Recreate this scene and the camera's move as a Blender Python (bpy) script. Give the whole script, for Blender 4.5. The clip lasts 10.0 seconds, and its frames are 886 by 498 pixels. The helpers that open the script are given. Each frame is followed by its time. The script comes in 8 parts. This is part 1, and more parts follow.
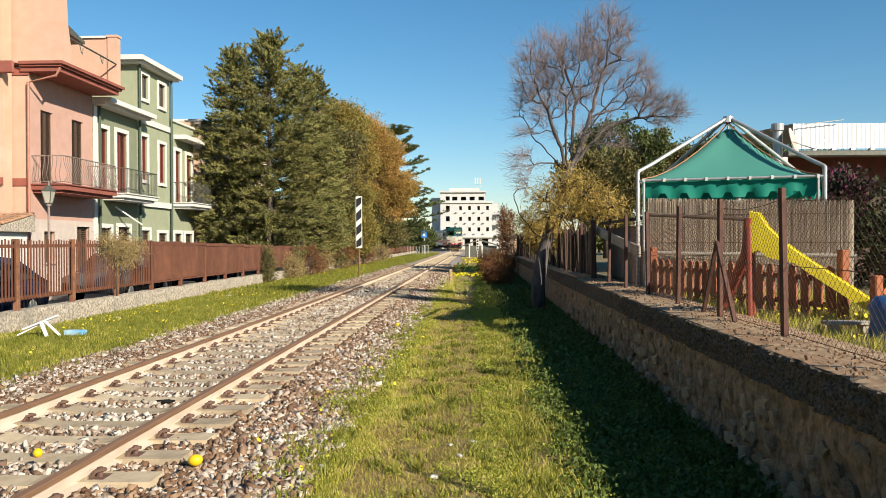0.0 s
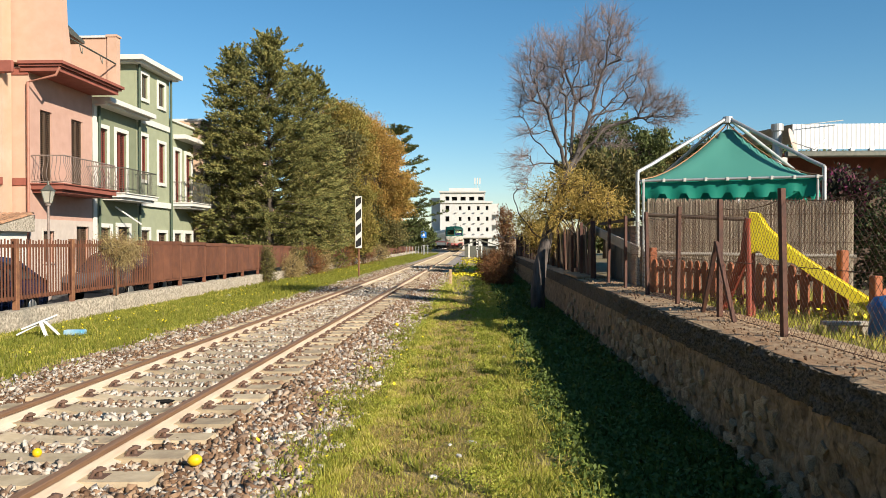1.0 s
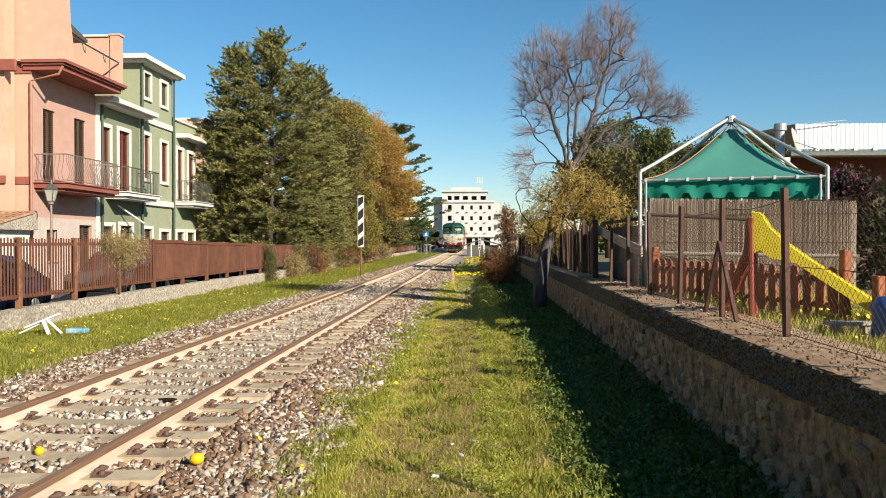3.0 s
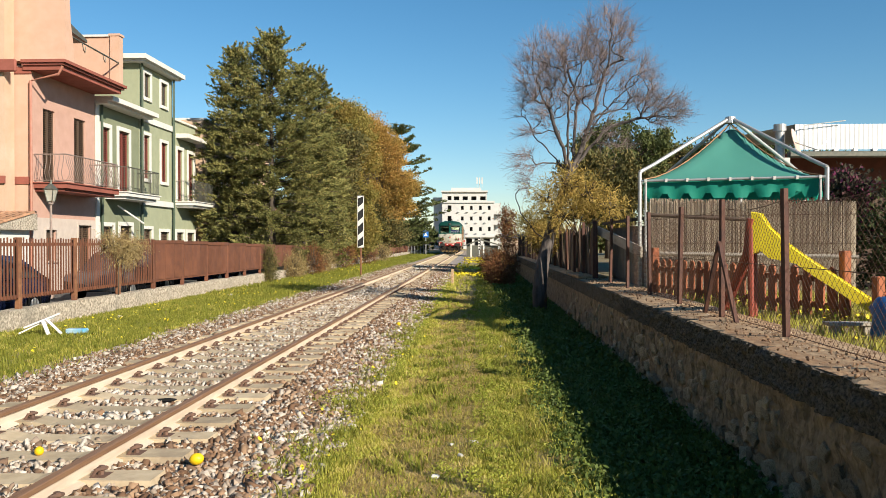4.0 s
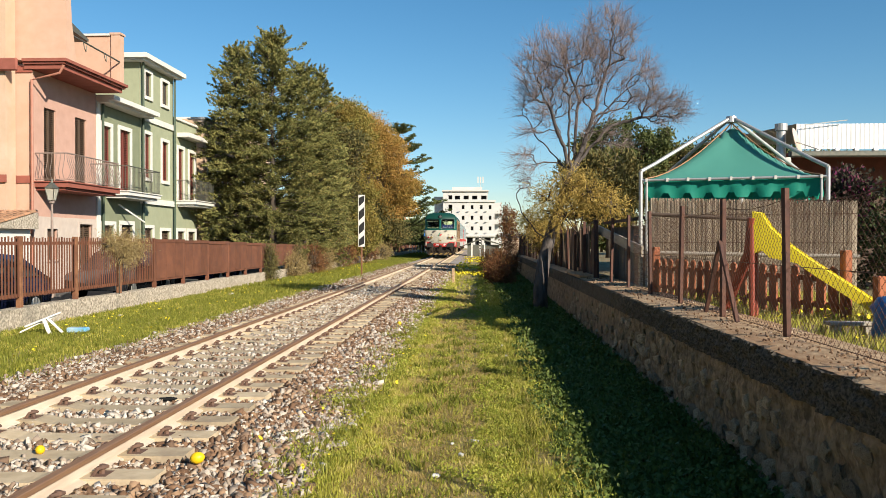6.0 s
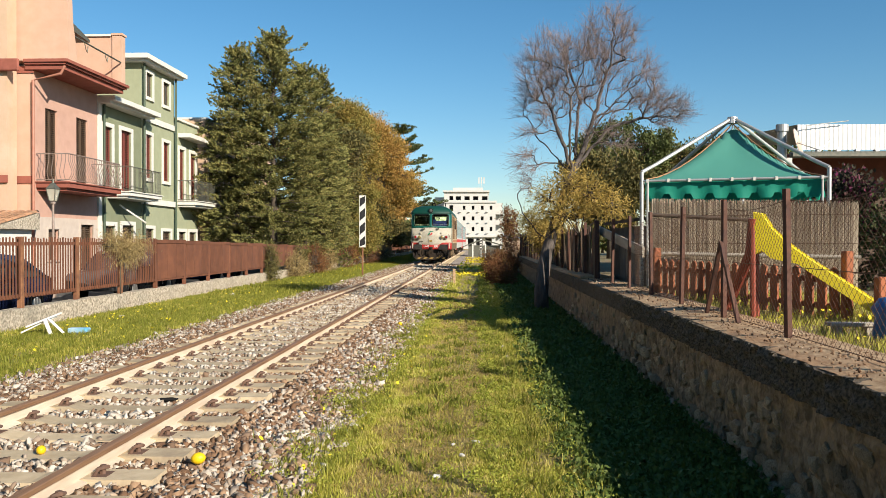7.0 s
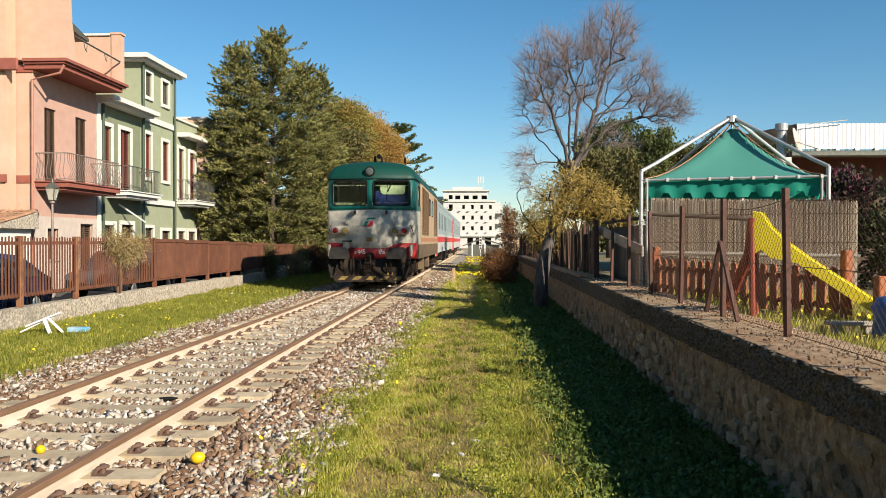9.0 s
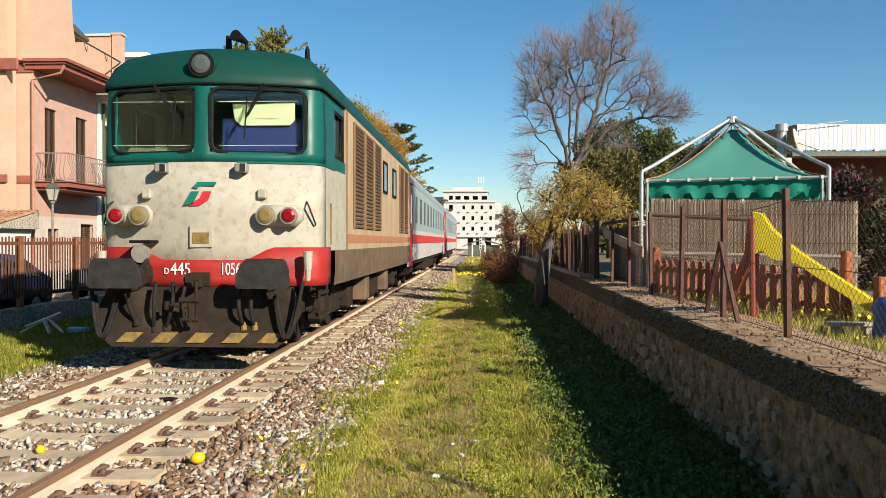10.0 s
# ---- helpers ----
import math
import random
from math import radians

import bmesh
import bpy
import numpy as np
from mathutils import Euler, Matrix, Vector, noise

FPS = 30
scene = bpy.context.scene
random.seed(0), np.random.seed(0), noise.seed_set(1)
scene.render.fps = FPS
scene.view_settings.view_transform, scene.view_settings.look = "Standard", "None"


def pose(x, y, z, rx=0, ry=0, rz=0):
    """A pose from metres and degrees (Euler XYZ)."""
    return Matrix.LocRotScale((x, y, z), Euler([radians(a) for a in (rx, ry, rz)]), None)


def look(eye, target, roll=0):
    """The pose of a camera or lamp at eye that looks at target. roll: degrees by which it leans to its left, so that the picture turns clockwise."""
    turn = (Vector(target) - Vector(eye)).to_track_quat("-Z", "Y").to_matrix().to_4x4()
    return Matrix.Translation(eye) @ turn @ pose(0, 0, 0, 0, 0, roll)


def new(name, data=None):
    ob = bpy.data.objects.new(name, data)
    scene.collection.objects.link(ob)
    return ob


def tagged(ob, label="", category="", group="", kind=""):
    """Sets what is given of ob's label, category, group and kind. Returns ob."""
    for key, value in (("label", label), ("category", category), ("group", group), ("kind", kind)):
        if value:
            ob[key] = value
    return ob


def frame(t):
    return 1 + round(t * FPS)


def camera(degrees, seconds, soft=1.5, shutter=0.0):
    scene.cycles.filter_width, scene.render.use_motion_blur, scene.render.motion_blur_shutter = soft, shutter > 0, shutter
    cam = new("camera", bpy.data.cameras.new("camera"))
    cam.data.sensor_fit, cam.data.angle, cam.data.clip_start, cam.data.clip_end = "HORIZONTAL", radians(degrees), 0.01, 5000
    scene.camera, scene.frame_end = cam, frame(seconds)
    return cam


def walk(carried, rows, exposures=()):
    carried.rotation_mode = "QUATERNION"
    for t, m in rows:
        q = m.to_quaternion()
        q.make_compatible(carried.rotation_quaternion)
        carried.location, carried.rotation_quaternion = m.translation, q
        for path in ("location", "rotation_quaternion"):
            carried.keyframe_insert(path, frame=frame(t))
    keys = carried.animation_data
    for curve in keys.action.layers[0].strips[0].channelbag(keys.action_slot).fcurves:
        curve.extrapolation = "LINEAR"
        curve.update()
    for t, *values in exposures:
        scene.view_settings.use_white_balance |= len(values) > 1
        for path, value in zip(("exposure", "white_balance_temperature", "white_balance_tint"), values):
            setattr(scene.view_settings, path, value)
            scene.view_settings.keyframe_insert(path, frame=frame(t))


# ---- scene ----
# Camera: a phone held still beside the track, 1.75 m over the grass.
EYE = (0.0, 0.0, 1.754)
cam = camera(57.13, 10.0, soft=0.8)
AIM = [  # seconds, tilt, turn, lean in degrees
    (0.0, 89.502, 2.327, -0.176), (0.5, 89.522, 2.330, -0.135), (1.0, 89.507, 2.298, -0.122),
    (1.5, 89.487, 2.299, -0.085), (2.0, 89.458, 2.404, -0.080), (2.5, 89.449, 2.455, -0.044),
    (4.0, 89.478, 2.441, 0.003), (4.5, 89.439, 2.478, -0.020), (5.0, 89.414, 2.477, 0.018),
    (5.5, 89.410, 2.479, 0.048), (7.0, 89.468, 2.564, 0.082), (7.5, 89.439, 2.566, 0.133),
    (8.0, 89.430, 2.558, 0.101), (8.5, 89.440, 2.544, 0.040), (9.0, 89.414, 2.523, 0.062),
    (9.5, 89.414, 2.527, 0.069), (10.0, 89.445, 2.535, 0.104)]
walk(cam, [(t, pose(*EYE, rx, 0, rz) @ pose(0, 0, 0, 0, 0, lean)) for t, rx, rz, lean in AIM])
scene.view_settings.exposure = 0.71

# Sun low behind the camera's right shoulder, clear sky.
SUN_EL, SUN_AZ = 27.0, 45.0   # height; degrees from -y towards +x
world = bpy.data.worlds.new("sky")
scene.world = world
world.use_nodes = True
wn = world.node_tree.nodes
sky = wn.new("ShaderNodeTexSky")
sky.sky_type = "NISHITA"
sky.sun_disc = False
sky.sun_elevation, sky.sun_rotation = radians(SUN_EL), radians(180 - SUN_AZ)
sky.altitude, sky.air_density, sky.dust_density, sky.ozone_density = 0.0, 1.0, 0.1, 3.6
hue = wn.new("ShaderNodeHueSaturation")
hue.inputs["Saturation"].default_value = 1.22
hue.inputs["Hue"].default_value = 0.492
world.node_tree.links.new(sky.outputs[0], hue.inputs["Color"])
world.node_tree.links.new(hue.outputs[0], wn["Background"].inputs[0])
wn["Background"].inputs[1].default_value = 0.075
sun = new("sun", bpy.data.lights.new("sun", "SUN"))
sun.data.energy, sun.data.angle, sun.data.color = 5.0, radians(0.53), (1.0, 0.90, 0.76)
ce = math.cos(radians(SUN_EL))
SUN_DIR = Vector((ce * math.sin(radians(SUN_AZ)), -ce * math.cos(radians(SUN_AZ)), math.sin(radians(SUN_EL))))
sun.matrix_world = look(SUN_DIR * 50, (0, 0, 0))


# ---- materials ----
def rgb(c):
    return (*c, 1.0) if len(c) == 3 else c


def mat(name, c1, c2=None, scale=6.0, rough=0.7, metal=0.0, bump=0.0, bscale=40.0, stain=None, sscale=1.2,
        samt=0.5, stretch=(1, 1, 1), island=0.0, obrand=0.0, spec=0.4, coat=0.0):
    """Two-scale procedural paint: fine variation c1-c2, a broad stain colour, relief, and per-piece variation."""
    m = bpy.data.materials.new(name)
    m.use_nodes = True
    n, ln = m.node_tree.nodes, m.node_tree.links.new
    b = n["Principled BSDF"]
    b.inputs["Roughness"].default_value = rough
    b.inputs["Metallic"].default_value = metal
    b.inputs["Specular IOR Level"].default_value = spec
    b.inputs["Coat Weight"].default_value = coat
    c2 = c2 or tuple(v * 0.8 for v in c1)
    co = n.new("ShaderNodeTexCoord")
    mp = n.new("ShaderNodeMapping")
    mp.inputs["Scale"].default_value = stretch
    ln(co.outputs["Object"], mp.inputs[0])
    info = n.new("ShaderNodeObjectInfo")
    sh = n.new("ShaderNodeVectorMath")
    sh.operation = "MULTIPLY_ADD"
    cx = n.new("ShaderNodeCombineXYZ")
    for i in range(3):
        ln(info.outputs["Random"], cx.inputs[i])
    ln(cx.outputs[0], sh.inputs[0])
    sh.inputs[1].default_value = (37.0, 53.0, 71.0)
    ln(mp.outputs[0], sh.inputs[2])

    def noise_tex(s, detail=5.0, rg=0.6):
        t = n.new("ShaderNodeTexNoise")
        t.inputs["Scale"].default_value = s
        t.inputs["Detail"].default_value = detail
        t.inputs["Roughness"].default_value = rg
        ln(sh.outputs[0], t.inputs["Vector"])
        return t

    def mix(fac, a, bb, lo=0.35, hi=0.65):
        r = n.new("ShaderNodeMapRange")
        r.inputs[1].default_value, r.inputs[2].default_value = lo, hi
        ln(fac, r.inputs[0])
        x = n.new("ShaderNodeMix")
        x.data_type = "RGBA"
        ln(r.outputs[0], x.inputs["Factor"])
        for sock, v in ((x.inputs[6], a), (x.inputs[7], bb)):
            if isinstance(v, tuple):
                sock.default_value = rgb(v)
            else:
                ln(v, sock)
        return x.outputs[2], r

    t1 = noise_tex(scale)
    col, _ = mix(t1.outputs[0], c1, c2)
    if stain:
        t2 = noise_tex(sscale, 6.0, 0.65)
        col2, r = mix(t2.outputs[0], col, stain, 0.5, 0.72)
        r.inputs[4].default_value = samt
        col = col2
    for amount, src in ((island, "isl"), (obrand, "ob")):
        if amount:
            if src == "isl":
                g = n.new("ShaderNodeNewGeometry")
                o = g.outputs["Random Per Island"]
            else:
                o = info.outputs["Random"]
            r = n.new("ShaderNodeMapRange")
            r.inputs[3].default_value, r.inputs[4].default_value = 1 - amount, 1 + amount
            ln(o, r.inputs[0])
            v = n.new("ShaderNodeVectorMath")
            v.operation = "SCALE"
            ln(col, v.inputs[0])
            ln(r.outputs[0], v.inputs["Scale"])
            col = v.outputs[0]
    ln(col, b.inputs["Base Color"])
    rr = n.new("ShaderNodeMapRange")
    rr.inputs[3].default_value, rr.inputs[4].default_value = max(0.02, rough - 0.1), min(1, rough + 0.1)
    ln(t1.outputs[0], rr.inputs[0])
    ln(rr.outputs[0], b.inputs["Roughness"])
    if bump:
        t3 = noise_tex(bscale, 6.0, 0.7)
        bp = n.new("ShaderNodeBump")
        bp.inputs["Strength"].default_value = bump
        bp.inputs["Distance"].default_value = 0.6 / bscale
        ln(t3.outputs[0], bp.inputs["Height"])
        ln(bp.outputs[0], b.inputs["Normal"])
    return m


def ramp_mat(name, stops, rough=0.8, source="island", spec=0.3, sub=0.0, bump=0.0, vary=0.0, vscale=0.3):
    """Each island (or object) takes its colour from a ramp, as with stones and leaves."""
    m = bpy.data.materials.new(name)
    m.use_nodes = True
    n, ln = m.node_tree.nodes, m.node_tree.links.new
    b = n["Principled BSDF"]
    b.inputs["Roughness"].default_value = rough
    b.inputs["Specular IOR Level"].default_value = spec
    if source == "island":
        o = n.new("ShaderNodeNewGeometry").outputs["Random Per Island"]
    else:
        o = n.new("ShaderNodeObjectInfo").outputs["Random"]
    co = n.new("ShaderNodeTexCoord")
    if vary:
        t = n.new("ShaderNodeTexNoise")
        t.inputs["Scale"].default_value = vscale
        t.inputs["Detail"].default_value = 4.0
        ln(co.outputs["Object"], t.inputs["Vector"])
        mm = n.new("ShaderNodeMath")
        mm.operation = "MULTIPLY_ADD"
        mm.inputs[1].default_value = vary * 2
        sb = n.new("ShaderNodeMath")
        sb.operation = "MULTIPLY_ADD"
        sb.inputs[1].default_value, sb.inputs[2].default_value = 1 - vary, -vary * 0.5
        ln(o, sb.inputs[0])
        ln(t.outputs[0], mm.inputs[0])
        ln(sb.outputs[0], mm.inputs[2])
        o = mm.outputs[0]
    r = n.new("ShaderNodeValToRGB")
    e = r.color_ramp.elements
    while len(e) < len(stops):
        e.new(0.5)
    for el, (p, c) in zip(e, stops):
        el.position, el.color = p, rgb(c)
    ln(o, r.inputs[0])
    col = r.outputs[0]
    if bump:
        t = n.new("ShaderNodeTexNoise")
        t.inputs["Scale"].default_value = 60.0
        ln(co.outputs["Object"], t.inputs["Vector"])
        bp = n.new("ShaderNodeBump")
        bp.inputs["Strength"].default_value, bp.inputs["Distance"].default_value = bump, 0.01
        ln(t.outputs[0], bp.inputs["Height"])
        ln(bp.outputs[0], b.inputs["Normal"])
    ln(col, b.inputs["Base Color"])
    if sub:
        tr = n.new("ShaderNodeBsdfTranslucent")
        ln(col, tr.inputs[0])
        ms = n.new("ShaderNodeMixShader")
        ms.inputs[0].default_value = sub
        ln(b.outputs[0], ms.inputs[1])
        ln(tr.outputs[0], ms.inputs[2])
        ln(ms.outputs[0], n["Material Output"].inputs[0])
    return m


def glass_mat(name, tint=(0.6, 0.65, 0.65), rough=0.02, clear=0.0):
    m = bpy.data.materials.new(name)
    m.use_nodes = True
    b = m.node_tree.nodes["Principled BSDF"]
    b.inputs["Base Color"].default_value = rgb(tint)
    b.inputs["Roughness"].default_value = rough
    b.inputs["Transmission Weight"].default_value = clear
    b.inputs["IOR"].default_value = 1.45
    return m


# ---- mesh helpers ----
def part(name, bm, material, parent=None, label="", smooth=False):
    me = bpy.data.meshes.new(name)
    bmesh.ops.recalc_face_normals(bm, faces=bm.faces[:])
    bm.to_mesh(me)
    bm.free()
    me.materials.append(material)
    if smooth:
        me.polygons.foreach_set("use_smooth", [True] * len(me.polygons))
    ob = new(name, me)
    ob.parent = parent
    if label:
        ob["label"] = label
    return ob


def fastmesh(name, verts, faces, material, parent=None, smooth=False):
    """A mesh from numpy arrays: verts (N,3), faces (M,k)."""
    verts, faces = np.asarray(verts, np.float32), np.asarray(faces, np.int32)
    me = bpy.data.meshes.new(name)
    k = faces.shape[1]
    me.vertices.add(len(verts))
    me.vertices.foreach_set("co", verts.ravel())
    me.loops.add(faces.size)
    me.loops.foreach_set("vertex_index", faces.ravel())
    me.polygons.add(len(faces))
    me.polygons.foreach_set("loop_start", np.arange(0, faces.size, k, dtype=np.int32))
    me.update(calc_edges=True)
    if smooth:
        me.polygons.foreach_set("use_smooth", [True] * len(faces))
    me.materials.append(material)
    ob = new(name, me)
    ob.parent = parent
    return ob


def empty(name, m=None, label="", category="", group="", kind=""):
    e = new(name)
    if m is not None:
        e.matrix_world = m
    return tagged(e, label, category, group, kind)


def box(bm, x0, x1, y0, y1, z0, z1, m=None, bev=0.0):
    ps = [Vector((x, y, z)) for z in (z0, z1) for x, y in ((x0, y0), (x1, y0), (x1, y1), (x0, y1))]
    vs = [bm.verts.new(m @ p if m else p) for p in ps]
    fs = [bm.faces.new([vs[i] for i in q]) for q in ((3, 2, 1, 0), (4, 5, 6, 7), (0, 1, 5, 4), (1, 2, 6, 5), (2, 3, 7, 6), (3, 0, 4, 7))]
    if bev:
        es = list({e for f in fs for e in f.edges})
        bmesh.ops.bevel(bm, geom=es, offset=bev, segments=1, affect="EDGES")
    return bm


def boxes(*bs, bev=0.0, m=None):
    bm = bmesh.new()
    for b in bs:
        box(bm, *b, m=m, bev=bev)
    return bm


def tube(bm, p, q, r, r2=None, n=8, caps=True):
    p, q = Vector(p), Vector(q)
    r2 = r if r2 is None else r2
    d = (q - p).normalized()
    u = d.orthogonal().normalized()
    v = d.cross(u)
    a = [bm.verts.new(p + (u * math.cos(2 * math.pi * i / n) + v * math.sin(2 * math.pi * i / n)) * r) for i in range(n)]
    b = [bm.verts.new(q + (u * math.cos(2 * math.pi * i / n) + v * math.sin(2 * math.pi * i / n)) * r2) for i in range(n)]
    for i in range(n):
        bm.faces.new((a[i], a[(i + 1) % n], b[(i + 1) % n], b[i]))
    if caps:
        bm.faces.new(a[::-1])
        bm.faces.new(b)
    return bm


def pipe(bm, pts, r, n=6):
    """One continuous bent tube through the points."""
    pts = [Vector(p) for p in pts]
    u, prev = None, None
    for i, p in enumerate(pts):
        d = (pts[min(i + 1, len(pts) - 1)] - pts[max(i - 1, 0)]).normalized()
        u = d.orthogonal() if u is None else u - d * u.dot(d)
        u.normalize()
        v = d.cross(u)
        cur = [bm.verts.new(p + (u * math.cos(2 * math.pi * k / n) + v * math.sin(2 * math.pi * k / n)) * r) for k in range(n)]
        if prev:
            for k in range(n):
                bm.faces.new((prev[k], prev[(k + 1) % n], cur[(k + 1) % n], cur[k]))
        else:
            bm.faces.new(cur[::-1])
        prev = cur
    bm.faces.new(prev)
    return bm


def prism(bm, poly, y0, y1, axis="y"):
    """Extrude a polygon: axis y takes (x, z), x takes (y, z), z takes (x, y)."""
    def at(p, t):
        return {"y": (p[0], t, p[1]), "x": (t, p[0], p[1]), "z": (p[0], p[1], t)}[axis]
    a = [bm.verts.new(at(p, y0)) for p in poly]
    b = [bm.verts.new(at(p, y1)) for p in poly]
    n = len(poly)
    for i in range(n):
        bm.faces.new((a[i], a[(i + 1) % n], b[(i + 1) % n], b[i]))
    bm.faces.new(a[::-1])
    bm.faces.new(b)
    return bm


def wall_holes(bm, u0, u1, z0, z1, holes, t0, t1, axis="x"):
    """A wall slab with rectangular openings: spans u (y for axis x, x for axis y) and z, thickness t0-t1 on the axis."""
    us = sorted({u0, u1, *[h[0] for h in holes], *[h[1] for h in holes]})
    zs = sorted({z0, z1, *[h[2] for h in holes], *[h[3] for h in holes]})
    us, zs = [u for u in us if u0 <= u <= u1], [z for z in zs if z0 <= z <= z1]
    solid = {}
    for i in range(len(us) - 1):
        for j in range(len(zs) - 1):
            cu, cz = (us[i] + us[i + 1]) / 2, (zs[j] + zs[j + 1]) / 2
            solid[i, j] = not any(h[0] < cu < h[1] and h[2] < cz < h[3] for h in holes)
    vs = {}

    def v(i, j, t):
        if (i, j, t) not in vs:
            vs[i, j, t] = bm.verts.new((t, us[i], zs[j]) if axis == "x" else (us[i], t, zs[j]))
        return vs[i, j, t]
    for (i, j), s in solid.items():
        if not s:
            continue
        for t in (t0, t1):
            bm.faces.new((v(i, j, t), v(i + 1, j, t), v(i + 1, j + 1, t), v(i, j + 1, t)))
        for (di, dj), (a, b) in {(-1, 0): ((i, j), (i, j + 1)), (1, 0): ((i + 1, j), (i + 1, j + 1)),
                                 (0, -1): ((i, j), (i + 1, j)), (0, 1): ((i, j + 1), (i + 1, j + 1))}.items():
            if not solid.get((i + di, j + dj), False):
                bm.faces.new((v(*a, t0), v(*b, t0), v(*b, t1), v(*a, t1)))
    return bm


def solid(ob, t=0.03):
    md = ob.modifiers.new("thickness", "SOLIDIFY")
    md.thickness, md.offset = t, -1
    return ob


RNG = np.random.default_rng(7)

# ---- palette ----
M_SOIL = mat("grass_soil", (0.19, 0.18, 0.055), (0.33, 0.24, 0.11), 9.0, 0.95, bump=0.8, bscale=30, stain=(0.37, 0.27, 0.145), sscale=0.9, samt=0.8)
M_BALLAST_BED = mat("ballast_bed", (0.20, 0.15, 0.12), (0.42, 0.38, 0.33), 28.0, 0.9, bump=1.0, bscale=22, stain=(0.13, 0.08, 0.05), sscale=0.6)
M_SLEEPER = mat("concrete_sleeper", (0.50, 0.405, 0.27), (0.40, 0.315, 0.20), 5.0, 0.9, bump=0.4, bscale=60, stain=(0.22, 0.16, 0.11), sscale=2.0, samt=0.7, obrand=0.18)
# Rail sides are coloured pale cream, with rust stains, to look sunlit.
M_RAIL_SIDE = mat("rail_sunlit_side", (0.66, 0.565, 0.45), (0.54, 0.44, 0.33), 9.0, 0.75, bump=0.2, stain=(0.36, 0.24, 0.16), sscale=3.0, stretch=(1, 0.15, 1))
M_RAIL_TOP = mat("rail_head", (0.27, 0.155, 0.085), (0.19, 0.105, 0.06), 14.0, 0.55, metal=0.1, stretch=(3, 0.1, 1))
M_CLIP = mat("rusty_clip", (0.10, 0.06, 0.045), (0.16, 0.09, 0.06), 20.0, 0.8)
M_CONCRETE = mat("rough_concrete", (0.64, 0.56, 0.44), (0.20, 0.165, 0.12), 17.0, 0.95, bump=1.0, bscale=20, stain=(0.20, 0.19, 0.15), sscale=0.8, samt=0.8)
M_RUST = mat("rusty_steel", (0.125, 0.048, 0.026), (0.18, 0.07, 0.036), 3.0, 0.8, bump=0.2, bscale=50, stain=(0.10, 0.045, 0.03), sscale=1.2, samt=0.8, obrand=0.15)
M_RUST_LIGHT = mat("rusty_fence_post", (0.28, 0.13, 0.06), (0.15, 0.065, 0.035), 5.0, 0.8, bump=0.2)
# ---- track line: straight, then bending to the left in the distance ----
TRACK_X, RAIL_Z, BEND_Y, BEND_R = -3.54, 0.22, 134.0, 250.0


def track_at(y):
    """Centre line: x, y and heading (radians to the left) at the chainage y."""
    if y <= BEND_Y:
        return TRACK_X, y, 0.0
    a = (y - BEND_Y) / BEND_R
    return TRACK_X - BEND_R * (1 - math.cos(a)), BEND_Y + BEND_R * math.sin(a), a


# ---- ground ----
def ground_z(x, y):
    """Gentle relief: a ballast bank under the track, a shallow dip before the right wall."""
    z = 0.0
    if x < -9.2:
        z = 0.0
    if 0.8 < x < 2.6:
        z = -0.05 * min(1.0, (x - 0.8) / 0.8)
    if x > 2.6:
        z = -0.05
    return z


bm = bmesh.new()
xs = [-1500, -400, -120, -60, -30, -16, -12, -9.2, -8, -7, -6, -5, -4, -3, -2, -1.5, -1, -0.5, 0, 0.5, 0.8, 1.2, 1.6, 2.0, 2.4, 2.9, 6, 12, 30, 60, 120, 400, 1500]
ys = [-400, -60, -20] + [i * 2.0 for i in range(-5, 41)] + [90, 110, 140, 180, 250, 400, 800, 1500, 3000]
grid = {}
for i, x in enumerate(xs):
    for j, y in enumerate(ys):
        near = abs(x) < 10 and 0 < y < 80
        grid[i, j] = bm.verts.new((x, y, ground_z(x, y) + (0.03 * noise.noise((x * 0.9, y * 0.9, 0)) if near and -9 < x < 1 else 0)))
for i in range(len(xs) - 1):
    for j in range(len(ys) - 1):
        bm.faces.new((grid[i, j], grid[i + 1, j], grid[i + 1, j + 1], grid[i, j + 1]))
tagged(part("ground", bm, M_SOIL), "flat ground with short green and dry grass", "ground", kind="structure")

# Ballast bank
bank = [(-2.5, 0.0), (-1.85, 0.015), (-1.4, 0.05), (-1.3, 0.03), (1.3, 0.03), (1.4, 0.05), (1.75, 0.015), (2.3, 0.0)]
stations = [-12 + 2.0 * i for i in range(0, 74)] + [134 + 6 * i for i in range(1, 25)]
bm = bmesh.new()
rows = []
for s in stations:
    cx, cy, a = track_at(s)
    row = []
    for off, z in bank:
        w = 0.12 * noise.noise((off, s * 0.5, 3)) if z < 0.05 else 0
        o = off + w
        row.append(bm.verts.new((cx + o * math.cos(a), cy + o * math.sin(a), z + 0.006)))
    rows.append(row)
for r0, r1 in zip(rows, rows[1:]):
    for k in range(len(bank) - 1):
        bm.faces.new((r0[k], r0[k + 1], r1[k + 1], r1[k]))
track = empty("railway_track", None, "single railway track with concrete sleepers and rusty rails", "railway track", kind="structure")
part("ballast_bed", bm, M_BALLAST_BED, track)


